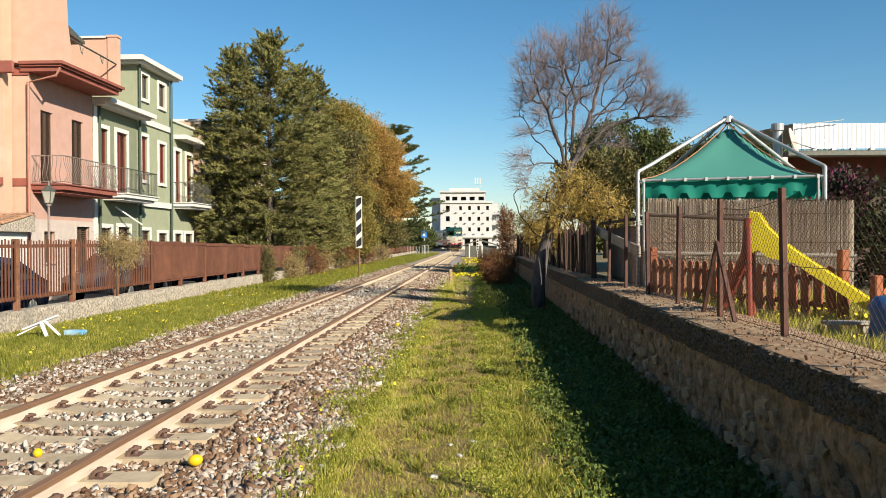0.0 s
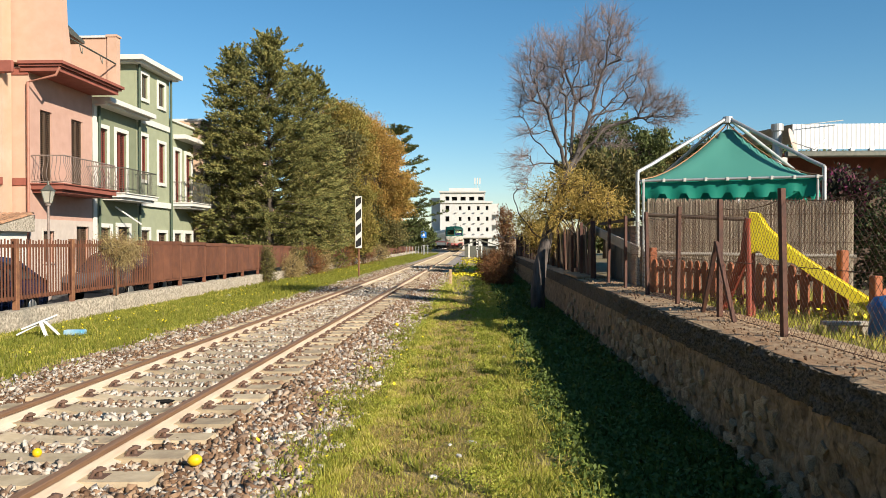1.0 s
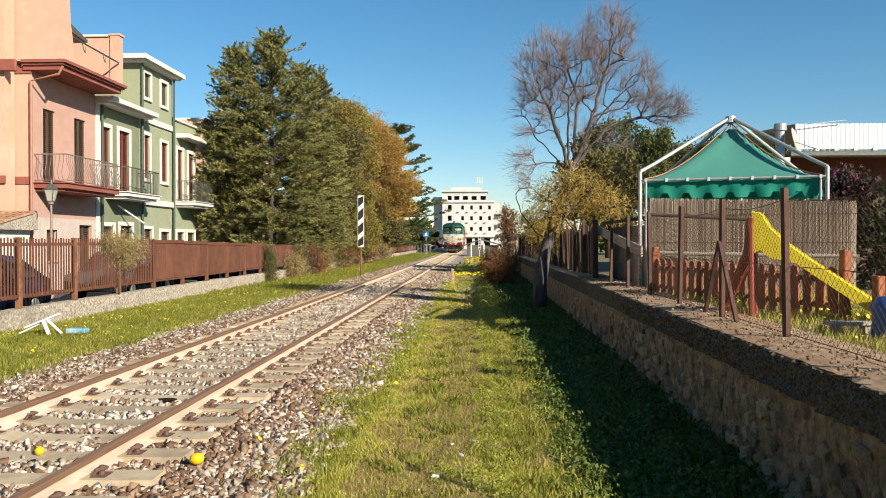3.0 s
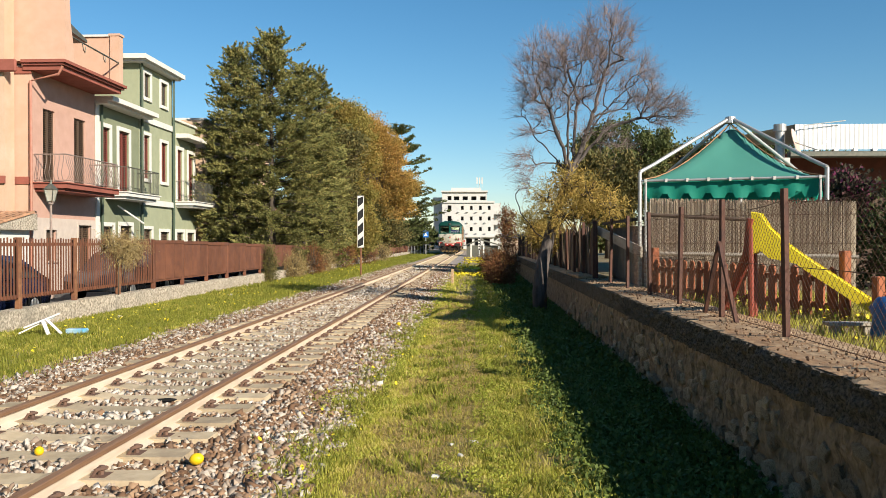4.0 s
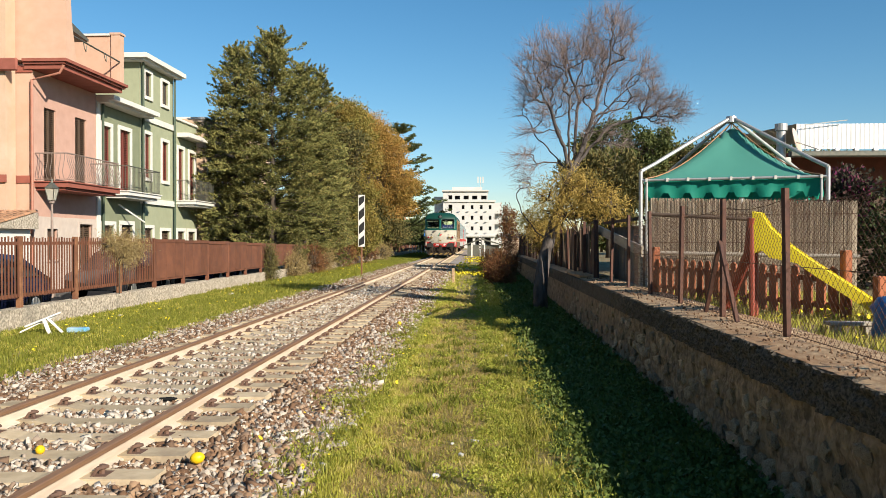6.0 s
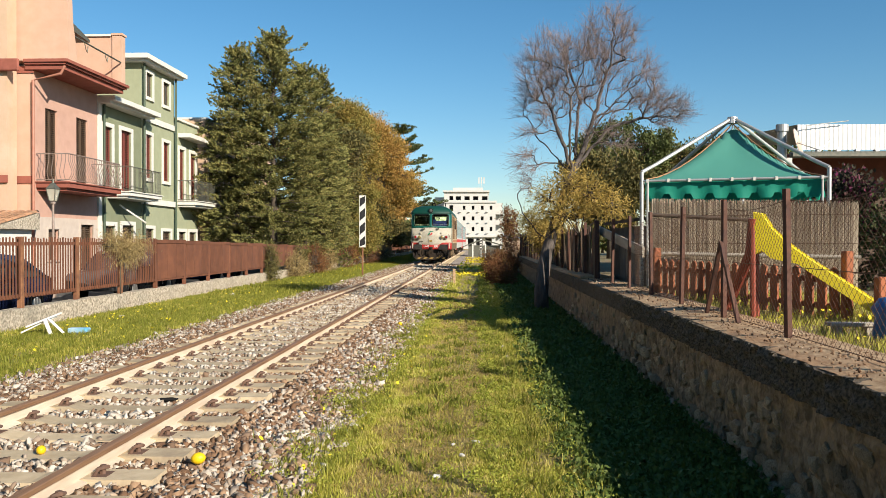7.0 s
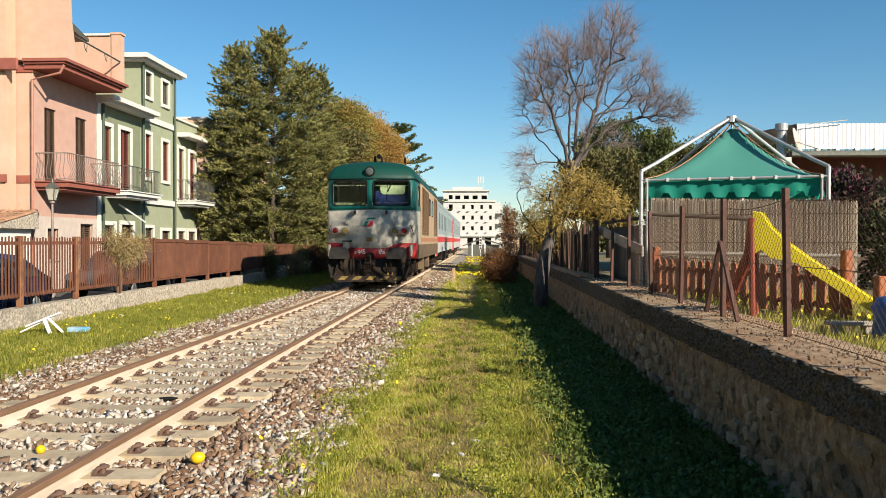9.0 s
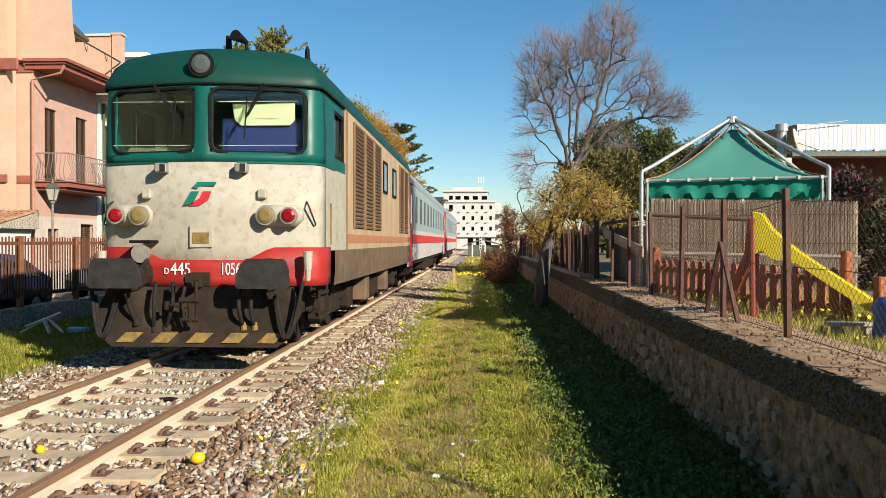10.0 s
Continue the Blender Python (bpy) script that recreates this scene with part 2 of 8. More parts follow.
def rail(side):
    """One running rail, foot to head, swept along the line."""
    prof = [(-0.07, 0.0), (0.07, 0.0), (0.07, 0.012), (0.012, 0.03), (0.012, 0.105), (0.034, 0.115), (0.036, 0.147), (0.028, 0.153)]
    prof = prof + [(-x, z) for x, z in prof[::-1][:-1] if z > 0]
    bm = bmesh.new()
    prev = None
    for s in [-12, 0] + [20 * i for i in range(1, 7)] + [134 + 6 * i for i in range(0, 25)]:
        cx, cy, a = track_at(s)
        ring = []
        for px, pz in prof:
            o = side * 0.7525 + px
            ring.append(bm.verts.new((cx + o * math.cos(a), cy + o * math.sin(a), RAIL_Z - 0.153 + pz)))
        if prev:
            n = len(ring)
            for k in range(n):
                bm.faces.new((prev[k], prev[(k + 1) % n], ring[(k + 1) % n], ring[k]))
        prev = ring
    ob = part("rail", bm, M_RAIL_SIDE, track, "worn steel rail with rust-stained sides coloured pale for the sun")
    ob.data.materials.append(M_RAIL_TOP)
    for p in ob.data.polygons:
        if p.center.z > RAIL_Z - 0.036:
            p.material_index = 1
    return ob


rail(-1), rail(1)

# ---- right stone wall: rubble below, rough render, concrete coping ----
M_RUBBLE = mat("rubble_render", (0.16, 0.108, 0.062), (0.45, 0.31, 0.185), 13.0, 0.95, bump=1.0, bscale=26, stain=(0.30, 0.205, 0.115), sscale=4.0, samt=0.6, stretch=(1, 1, 0.6))
# The coping face is coloured darker than its top, putting shade into the paint.
M_COPING = mat("shaded_coping_concrete", (0.19, 0.15, 0.105), (0.036, 0.029, 0.021), 46.0, 0.95, bump=1.0, bscale=26, stain=(0.05, 0.05, 0.04), sscale=3.0)
# The coping top is coloured paler and warmer to look sunlit.
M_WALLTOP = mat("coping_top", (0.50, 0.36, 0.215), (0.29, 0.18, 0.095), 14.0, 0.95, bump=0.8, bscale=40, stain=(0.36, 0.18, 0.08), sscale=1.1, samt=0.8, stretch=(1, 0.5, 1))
WALL_X, WALL_TOP = 2.12, 0.975


def rough_face(bm, y0, y1, z0, z1, x, step, amp, sc, seed, back):
    """A wall face with relief, closed at the top to x = back."""
    ny, nz = int((y1 - y0) / step) + 1, max(2, int((z1 - z0) / step) + 1)
    g = {}
    for i in range(ny + 1):
        for j in range(nz + 1):
            y, z = y0 + (y1 - y0) * i / ny, z0 + (z1 - z0) * j / nz
            d = amp * noise.fractal((y * sc, z * sc * 1.3, seed), 0.8, 2.0, 4) + 0.5 * amp * noise.noise((y * 13, z * 15, seed)) + 0.38 * amp * noise.noise((y * 34, z * 34, seed))
            g[i, j] = bm.verts.new((x + d, y, z + (0.4 * d if j == nz else 0)))
    for i in range(ny):
        for j in range(nz):
            bm.faces.new((g[i, j], g[i + 1, j], g[i + 1, j + 1], g[i, j + 1]))
    top = [bm.verts.new((back, y0 + (y1 - y0) * i / ny, z1)) for i in range(ny + 1)]
    bot = [bm.verts.new((back, y0 + (y1 - y0) * i / ny, z0)) for i in range(ny + 1)]
    for i in range(ny):
        bm.faces.new((g[i, nz], g[i + 1, nz], top[i + 1], top[i]))
        bm.faces.new((top[i], top[i + 1], bot[i + 1], bot[i]))
    return bm


stone_wall = empty("wall_east", None, "low rubble stone wall with a rough concrete coping", "stone wall", kind="structure")
bm = bmesh.new()
rough_face(bm, -6.0, 3.0, -0.3, 0.70, WALL_X + 0.02, 0.05, 0.035, 2.2, 5.0, 2.75)
rough_face(bm, 3.0, 12.0, -0.3, 0.70, WALL_X + 0.02, 0.022, 0.035, 2.2, 5.0, 2.75)
rough_face(bm, 12.0, 44.0, -0.3, 0.70, WALL_X + 0.02, 0.10, 0.035, 2.2, 5.0, 2.75)
part("wall_body", bm, M_RUBBLE, stone_wall)
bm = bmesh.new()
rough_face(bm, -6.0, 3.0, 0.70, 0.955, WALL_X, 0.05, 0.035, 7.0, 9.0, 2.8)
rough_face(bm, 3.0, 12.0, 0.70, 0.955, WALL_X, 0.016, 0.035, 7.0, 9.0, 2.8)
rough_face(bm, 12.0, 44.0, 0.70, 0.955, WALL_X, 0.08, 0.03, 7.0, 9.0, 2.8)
part("coping", bm, M_COPING, stone_wall, "rough concrete coping with its shaded face coloured dark")
bm = bmesh.new()
rows = []
for i in range(0, 201):
    y = -6 + 0.25 * i
    rows.append([bm.verts.new((x, y, z + 0.012 * noise.noise((x * 5, y * 4, 2)))) for x, z in
                 ((WALL_X + 0.02 + 0.02 * noise.noise((y * 3, 0, 1)), 0.958), (2.4, 0.978), (2.8, 0.985))])
for a, b in zip(rows, rows[1:]):
    for k in range(2):
        bm.faces.new((a[k], a[k + 1], b[k + 1], b[k]))
part("coping_top", bm, M_WALLTOP, stone_wall, "weathered top of the coping, coloured pale for the sun on it")

# Raised playground ground behind the wall
M_PLAY = mat("playground_soil", (0.12, 0.12, 0.045), (0.24, 0.17, 0.10), 2.5, 0.95, bump=0.6, bscale=30, stain=(0.20, 0.12, 0.07), sscale=0.7)
bm = boxes((2.8, 40.0, -8.0, 60.0, -0.2, 0.93))
tagged(part("raised_ground", bm, M_PLAY), "raised playground soil with thin grass", "ground", kind="structure")

# ---- left low wall ----
bm = bmesh.new()
LW_X = -9.1
rows = []
for i in range(0, 340):
    y = -6 + 0.4 * i
    h = 0.41 + 0.02 * noise.noise((y * 2.0, 0, 8))
    rows.append([bm.verts.new((x + 0.014 * noise.noise((y * 2.5, x, z * 9)), y, z + 0.015 * noise.noise((y * 0.7, 4, z)))) for x, z in
                 ((LW_X, -0.2), (LW_X, 0.0), (LW_X, 0.1), (LW_X, 0.2), (LW_X, 0.3), (LW_X - 0.01, h), (LW_X - 0.3, h), (LW_X - 0.3, -0.2))])
for a, b in zip(rows, rows[1:]):
    for k in range(7):
        bm.faces.new((a[k], a[k + 1], b[k + 1], b[k]))
tagged(part("wall_west", bm, M_CONCRETE), "low grey concrete retaining wall beside the track", "concrete wall", kind="structure")
M_ASPHALT = mat("street_asphalt", (0.055, 0.053, 0.05), (0.09, 0.085, 0.08), 8.0, 0.9, bump=0.4, bscale=60)
tagged(part("road", boxes((-14.5, -9.4, -20, 140, -0.1, 0.02)), M_ASPHALT), "narrow grey street between the houses and the fence", "road", kind="structure")
# Two unseen walls, added so the windscreens mirror dull green instead of sky.
M_MIRRORED_WALL = mat("mirrored_wall_green", (0.10, 0.11, 0.06), (0.07, 0.08, 0.045), 0.6, 0.9, stain=(0.12, 0.09, 0.06), sscale=0.3)
tagged(part("wall_south", boxes((-34.0, 34.0, -46.0, -45.0, 0.0, 13.0)), M_MIRRORED_WALL), "unseen dull green wall added behind the track for windscreen reflections", "wall", kind="structure")
tagged(part("wall_street", boxes((-16.0, -15.0, -44.9, 21.5, 0.0, 7.5)), M_MIRRORED_WALL), "unseen dull green wall added on the street side for windscreen reflections", "wall", kind="structure")
# ---- houses along the street ----
M_PEACH = mat("peach_plaster", (0.56, 0.36, 0.26), (0.52, 0.33, 0.23), 2.5, 0.9, bump=0.15, bscale=60, stain=(0.58, 0.42, 0.31), sscale=0.5, samt=0.5)
M_CREAM = mat("cream_plaster", (0.56, 0.385, 0.27), (0.52, 0.36, 0.24), 2.0, 0.9, bump=0.15, bscale=60, stain=(0.60, 0.52, 0.40), sscale=0.6)
M_PINK = mat("pink_plaster", (0.51, 0.315, 0.245), (0.46, 0.28, 0.215), 2.5, 0.9, bump=0.15, bscale=60, stain=(0.56, 0.36, 0.29), sscale=0.6)
M_TERRA = mat("terracotta_paint", (0.30, 0.095, 0.065), (0.24, 0.075, 0.05), 3.0, 0.8, stain=(0.30, 0.10, 0.07), sscale=1.0)
M_GREENP = mat("sage_plaster", (0.21, 0.23, 0.145), (0.185, 0.205, 0.125), 2.5, 0.9, bump=0.15, bscale=60, stain=(0.21, 0.22, 0.15), sscale=0.5, samt=0.5)
M_LGREEN = mat("pale_green_plaster", (0.32, 0.34, 0.22), (0.285, 0.305, 0.195), 2.5, 0.9, bump=0.15, bscale=60, stain=(0.29, 0.31, 0.21), sscale=0.5)
M_WHITE = mat("white_paint", (0.68, 0.66, 0.60), (0.62, 0.60, 0.54), 3.0, 0.7, stain=(0.58, 0.55, 0.48), sscale=0.8, samt=0.4)
M_STONEBAND = mat("grey_plinth", (0.55, 0.47, 0.40), (0.48, 0.40, 0.34), 3.0, 0.9, stain=(0.40, 0.33, 0.28))
M_SHUT_BROWN = mat("brown_shutter", (0.20, 0.055, 0.04), (0.15, 0.04, 0.03), 8.0, 0.6)
M_SHUT_DARK = mat("dark_wood_shutter", (0.10, 0.065, 0.04), (0.07, 0.045, 0.03), 8.0, 0.6)
# Near-black colour that stands in for shade inside rooms and behind grilles.
M_DARK = mat("unlit_interior", (0.02, 0.02, 0.02), (0.03, 0.028, 0.025), 4.0, 0.9)
M_IRON = mat("painted_iron", (0.10, 0.11, 0.09), (0.16, 0.15, 0.12), 15.0, 0.5, metal=0.4)
M_IRON_PALE = mat("pale_iron", (0.33, 0.26, 0.22), (0.24, 0.18, 0.15), 15.0, 0.55, metal=0.3)
M_PIPE_GREEN = mat("dark_downpipe", (0.05, 0.08, 0.05), (0.07, 0.09, 0.06), 6.0, 0.5)
M_PIPE_RED = mat("red_downpipe", (0.42, 0.19, 0.13), (0.36, 0.15, 0.10), 6.0, 0.5)
M_TILE = mat("clay_tile", (0.45, 0.24, 0.13), (0.30, 0.17, 0.10), 9.0, 0.9, stain=(0.26, 0.22, 0.16), sscale=2.0, obrand=0.25)
M_GLASS_DARK = glass_mat("window_glass", (0.04, 0.05, 0.055), 0.05)
FX = -14.5


def house(name, label, y0, y1, z1, holes, wmat, plinth=None, x_back=-24.0, base=0.0):
    h = empty(name, pose(0, 0, 0), label, "house", "houses along the street")
    bm = bmesh.new()
    wall_holes(bm, y0, y1, base, z1, holes, FX - 0.3, FX)
    part("front_wall", bm, wmat, h)
    part("side_wall", boxes((x_back, FX - 0.3, y0, y0 + 0.25, base, z1)), wmat, h)
    part("side_wall", boxes((x_back, FX - 0.3, y1 - 0.25, y1, base, z1)), wmat, h)
    part("back_wall", boxes((x_back, x_back + 0.3, y0 + 0.25, y1 - 0.25, base, z1)), wmat, h)
    part("roof", boxes((x_back + 0.3, FX - 0.3, y0 + 0.25, y1 - 0.25, z1 - 0.3, z1 - 0.05)), M_CONCRETE, h, "flat concrete roof")
    # Added dark panel paints the missing daylight of the rooms.
    part("inner_partition", boxes((FX - 1.6, FX - 1.5, y0 + 0.25, y1 - 0.25, base, z1 - 0.3)), M_DARK, h, "near-black panel for the unlit rooms behind the windows")
    if plinth:
        zp, pm = plinth
        bm = bmesh.new()
        wall_holes(bm, y0, y1, base, zp, [(a, b, c, min(d, zp)) for a, b, c, d in holes if c < zp], FX, FX + 0.025)
        part("plinth", bm, pm, h, "paler plastered ground-floor plinth")
    return h


def opening(h, y0, y1, z0, z1, frame_mat, leaf_mat, surround=0.12, slats=True, door=False):
    """A window or balcony door: painted surround, recessed frame and two louvred leaves."""
    nm = "balcony_door" if door else "window"
    w = empty(nm, pose(0, 0, 0))
    w.parent = h
    if surround:
        s = surround
        bm = boxes((FX + 0.004, FX + 0.05, y0 - s, y0, z0 - (0 if door else s), z1 + s), (FX + 0.004, FX + 0.05, y1, y1 + s, z0 - (0 if door else s), z1 + s),
                   (FX + 0.004, FX + 0.055, y0, y1, z1, z1 + s))
        if not door:
            box(bm, FX + 0.004, FX + 0.09, y0, y1, z0 - s, z0)
        part("surround", bm, frame_mat, w)
    ym = (y0 + y1) / 2
    xi = FX - 0.12
    for a, b in ((y0 + 0.01, ym - 0.005), (ym + 0.005, y1 - 0.01)):
        t = 0.06
        bm = boxes((xi, xi + 0.05, a, a + t, z0, z1), (xi, xi + 0.05, b - t, b, z0, z1), (xi, xi + 0.05, a + t, b - t, z1 - t, z1), (xi, xi + 0.05, a + t, b - t, z0, z0 + t))
        n = int((z1 - z0 - 2 * t) / 0.07)
        if slats:
            for i in range(n):
                z = z0 + t + (i + 0.5) * (z1 - z0 - 2 * t) / n
                box(bm, -0.03, 0.03, a + t, b - t, -0.006, 0.006, m=Matrix.Translation((xi + 0.02, 0, z)) @ Matrix.Rotation(radians(35), 4, "Y"))
            part("shutter", bm, leaf_mat, w)
        else:
            part("leaf_frame", bm, leaf_mat, w)
            part("pane", boxes((xi + 0.01, xi + 0.02, a + t, b - t, z0 + t, z1 - t)), M_GLASS_DARK, w)
    return w


def balcony(h, y0, y1, z, depth, slab_mat, iron, bulge=0.12, thick=0.16, step=0.13, hgt=0.95):
    """Slab with moulded edge and a wrought-iron rail with bowed bars on three sides."""
    b = empty("balcony", pose(0, 0, 0))
    b.parent = h
    xo = FX + depth
    part("slab", boxes((FX + 0.004, xo, y0, y1, z - thick, z), (FX + 0.004, xo + 0.05, y0 - 0.05, y1 + 0.05, z, z + 0.035)), slab_mat, b)
    part("slab_moulding", boxes((FX + 0.004, xo - 0.12, y0 + 0.1, y1 - 0.1, z - thick - 0.1, z - thick)), slab_mat, b)
    zt = z + hgt
    bm = bmesh.new()
    rail_pts = [(FX, y0 + 0.04, zt), (xo - 0.04, y0 + 0.04, zt), (xo - 0.04, y1 - 0.04, zt), (FX, y1 - 0.04, zt)]
    pipe(bm, rail_pts, 0.022)
    pipe(bm, [(x, y, z + 0.1) for x, y, _ in rail_pts], 0.014)
    part("handrail", bm, iron, b)

    def bar(x, y, nx, ny, curved):
        bb = bmesh.new()
        if curved:
            pts = [(x + nx * bulge * s, y + ny * bulge * s, z + 0.1 + (hgt - 0.1) * k) for k, s in ((0, 0), (0.15, 0.7), (0.3, 1.0), (0.5, 0.55), (0.7, 0.05), (0.85, -0.1), (1, 0))]
        else:
            pts = [(x, y, z + 0.1), (x, y, zt)]
        pipe(bb, pts, 0.011, 4)
        part("baluster", bb, iron, b)
    n = int((y1 - y0 - 0.08) / step)
    for i in range(n + 1):
        bar(xo - 0.04, y0 + 0.04 + (y1 - y0 - 0.08) * i / n, 1, 0, bulge > 0)
    m = int(depth / step)
    for i in range(1, m):
        x = FX + depth * i / m
        bar(x, y0 + 0.04, 0, -1, bulge > 0)
        bar(x, y1 - 0.04, 0, 1, bulge > 0)
    return b


# Pink house
pk = [(26.6, 27.38, 3.72, 6.2), (28.7, 29.55, 3.72, 6.2), (26.7, 27.4, 1.1, 2.15), (28.95, 29.9, 0.1, 2.35)]
pink = house("pink_house", "pink and peach plastered house with a terracotta overhang and balcony", 25.9, 30.28, 7.45, pk, M_PINK, (2.55, M_STONEBAND))
part("gable_facing", boxes((-24.0, FX + 0.02, 25.84, 25.896, 0.0, 7.3)), M_PEACH, pink, "sunlit peach side wall")
part("side_band", boxes((-24.0, FX + 0.05, 25.80, 25.838, 3.62, 3.86)), M_TERRA, pink, "terracotta string course")
part("side_band", boxes((-24.0, FX + 0.05, 25.80, 25.838, 7.2, 7.42)), M_TERRA, pink, "terracotta string course")
part("overhang", boxes((FX - 0.2, -13.42, 25.75, 30.15, 7.30, 7.45), (FX - 0.2, -13.32, 25.68, 30.22, 7.452, 7.52), (FX - 0.2, -13.24, 25.62, 30.28, 7.522, 7.62)), M_TERRA, pink, "terracotta moulded eaves slab")
bm = bmesh.new()
prism(bm, [(25.9, 7.624), (25.9, 12.5), (26.22, 12.5), (26.20, 9.6), (26.26, 8.9), (26.42, 8.3), (26.55, 7.624)], -24.0, -13.36, "x")
part("screen_wall", bm, M_PEACH, pink, "tall peach screen wall of the terrace")
part("terrace_wall", boxes((-20.0, -13.75, 30.0, 30.28, 7.624, 9.42)), M_PEACH, pink)
part("terrace_pillar", boxes((-13.75, -13.40, 29.95, 30.28, 7.624, 9.45), (-13.79, -13.36, 29.92, 30.32, 9.45, 9.53)), M_PEACH, pink)
part("terrace_cap", boxes((-20.0, -13.80, 29.93, 30.33, 9.422, 9.5)), M_WHITE, pink, "pale coping")
bm = bmesh.new()
pipe(bm, [(-13.4, 26.35, 8.52), (-13.4, 29.9, 8.42)], 0.03)
for yy in (27.1, 28.6):
    pipe(bm, [(-13.4, yy, 8.49), (-13.37, yy + 0.05, 8.25), (-13.4, yy + 0.2, 8.2), (-13.4, yy + 0.25, 8.42)], 0.015, 5)
part("terrace_rail", bm, M_IRON, pink)
bm = bmesh.new()
prism(bm, [(26.45, 9.0), (26.5, 9.35), (28.4, 8.9), (28.4, 8.8)], -18.0, -13.85, "x")
part("terrace_canopy", bm, M_IRON, pink, "dark sloping canopy on the terrace")
bm = bmesh.new()
pipe(bm, [(-13.35, 25.7, 7.4), (-13.5, 25.72, 7.15), (FX + 0.06, 25.76, 6.95), (FX + 0.06, 25.76, 0.1)], 0.045, 8)
part("downpipe", bm, M_PIPE_RED, pink, "terracotta-painted downpipe")
opening(pink, *pk[0], M_PINK, M_SHUT_DARK, 0, door=True)
opening(pink, *pk[1], M_PINK, M_SHUT_DARK, 0, door=True)
opening(pink, *pk[2], M_STONEBAND, M_SHUT_DARK, 0.06)
opening(pink, *pk[3], M_STONEBAND, M_SHUT_DARK, 0.08, door=True)
balcony(pink, 26.0, 29.85, 3.66, 1.12, M_TERRA, M_IRON_PALE)

# Cream house on the near side, its side wall set back a little
cream = empty("cream_house", pose(0, 0, 0), "cream plastered house beside the pink one", "house", "houses along the street")
part("wall", boxes((-40.0, -14.98, 25.2, 25.75, 0, 12.5)), M_CREAM, cream)
part("string_course", boxes((-40.0, -14.95, 25.12, 25.196, 3.60, 3.84)), M_TERRA, cream, "terracotta string course")
part("string_course", boxes((-40.0, -14.95, 25.12, 25.196, 7.16, 7.38)), M_TERRA, cream, "terracotta string course")
part("gutter", boxes((-15.6, -14.5, 25.0, 25.11, 7.1, 7.5), bev=0.04), M_TERRA, cream)

# Low annex with a clay tile roof
annex = empty("annex", pose(0, 0, 0), "low annex with a clay tile roof", "shed")
part("wall", boxes((-20, -13.85, 22.7, 24.6, 0, 2.1)), M_WHITE, annex)
roof = empty("roof", pose(0, 0, 0))
roof.parent = annex
bm = bmesh.new()
prism(bm, [(22.4, 2.1), (22.4, 2.16), (24.7, 2.62), (24.7, 2.1)], -20, -13.65, "x")
part("roof_deck", bm, M_CONCRETE, roof)
bm = bmesh.new()
for a in range(7):
    th0, th1 = math.pi * a / 7, math.pi * (a + 1) / 7
    q = []
    for th, yy, r in ((th0, 0, 0.1), (th1, 0, 0.1), (th1, 0.42, 0.085), (th0, 0.42, 0.085)):
        q.append(bm.verts.new((math.cos(th) * r, yy, math.sin(th) * r * 0.7)))
    bm.faces.new(q)
tile0 = part("roof_tile", bm, M_TILE, roof)
tile0.location, tile0.rotation_euler = (-13.78, 22.3, 2.17), (radians(11), 0, 0)
for i in range(20):
    for j in range(7):
        if i or j:
            o = new("roof_tile", tile0.data)
            o.parent = roof
            o.location = (-13.78 - 0.21 * i, 22.3 + 0.34 * j, 2.17 + 0.068 * j)
            o.rotation_euler = (radians(11), 0, random.uniform(-0.05, 0.05))

# Green houses
g1 = [(30.8, 31.5, 3.72, 6.2), (32.3, 33.27, 3.72, 6.25), (30.85, 31.75, 0.9, 2.35), (32.4, 33.5, 0.1, 2.4)]
green_a = house("green_house", "sage green plastered house with white cornices and brown shutters", 30.3, 34.3, 7.0, g1, M_GREENP)
part("cornice", boxes((FX - 0.2, FX + 0.5, 30.3, 34.6, 7.0, 7.1), (FX - 0.2, FX + 0.7, 30.3, 34.75, 7.102, 7.28)), M_WHITE, green_a, "white moulded cornice")
part("corner_pilaster", boxes((FX + 0.004, FX + 0.06, 30.3, 30.55, 0, 6.99)), M_WHITE, green_a, "white corner pilaster")
bm = bmesh.new()
pipe(bm, [(FX + 0.1, 30.68, 7.0), (FX + 0.1, 30.68, 0.1)], 0.05, 8)
part("downpipe", bm, M_PIPE_GREEN, green_a, "dark green downpipe")
for k, q in enumerate(g1):
    opening(green_a, *q, M_WHITE, M_SHUT_BROWN if k < 2 else M_SHUT_DARK, 0.16, door=k != 2)
balcony(green_a, 31.0, 34.2, 3.66, 0.95, M_WHITE, M_IRON, 0.0, 0.14, 0.12, 1.0)
bm = bmesh.new()
pipe(bm, [(FX + 0.1, 32.0, 3.2), (FX + 0.75, 33.0, 2.5)], 0.035)
part("awning_arm", bm, M_WHITE, green_a)

g2 = [(34.75, 35.4, 4.5, 6.4), (36.7, 37.45, 4.5, 6.3), (34.8, 35.5, 8.05, 9.1), (36.7, 37.45, 8.0, 9.05), (34.7, 35.6, 0.1, 2.3), (36.6, 37.6, 0.1, 2.2)]
green_b = house("green_house", "tall pale green house with a heavy white roof cornice", 34.32, 38.1, 9.4, g2, M_LGREEN)
part("cornice", boxes((FX - 9, FX + 0.35, 33.95, 38.35, 9.4, 9.5), (FX - 9.2, FX + 0.5, 33.8, 38.5, 9.502, 9.7)), M_WHITE, green_b, "heavy white roof cornice")
part("string_course", boxes((FX + 0.004, FX + 0.08, 34.32, 38.1, 6.95, 7.2)), M_WHITE, green_b, "white string course")
part("string_course", boxes((FX + 0.004, FX + 0.12, 34.32, 38.1, 3.35, 3.6)), M_WHITE, green_b, "white string course")
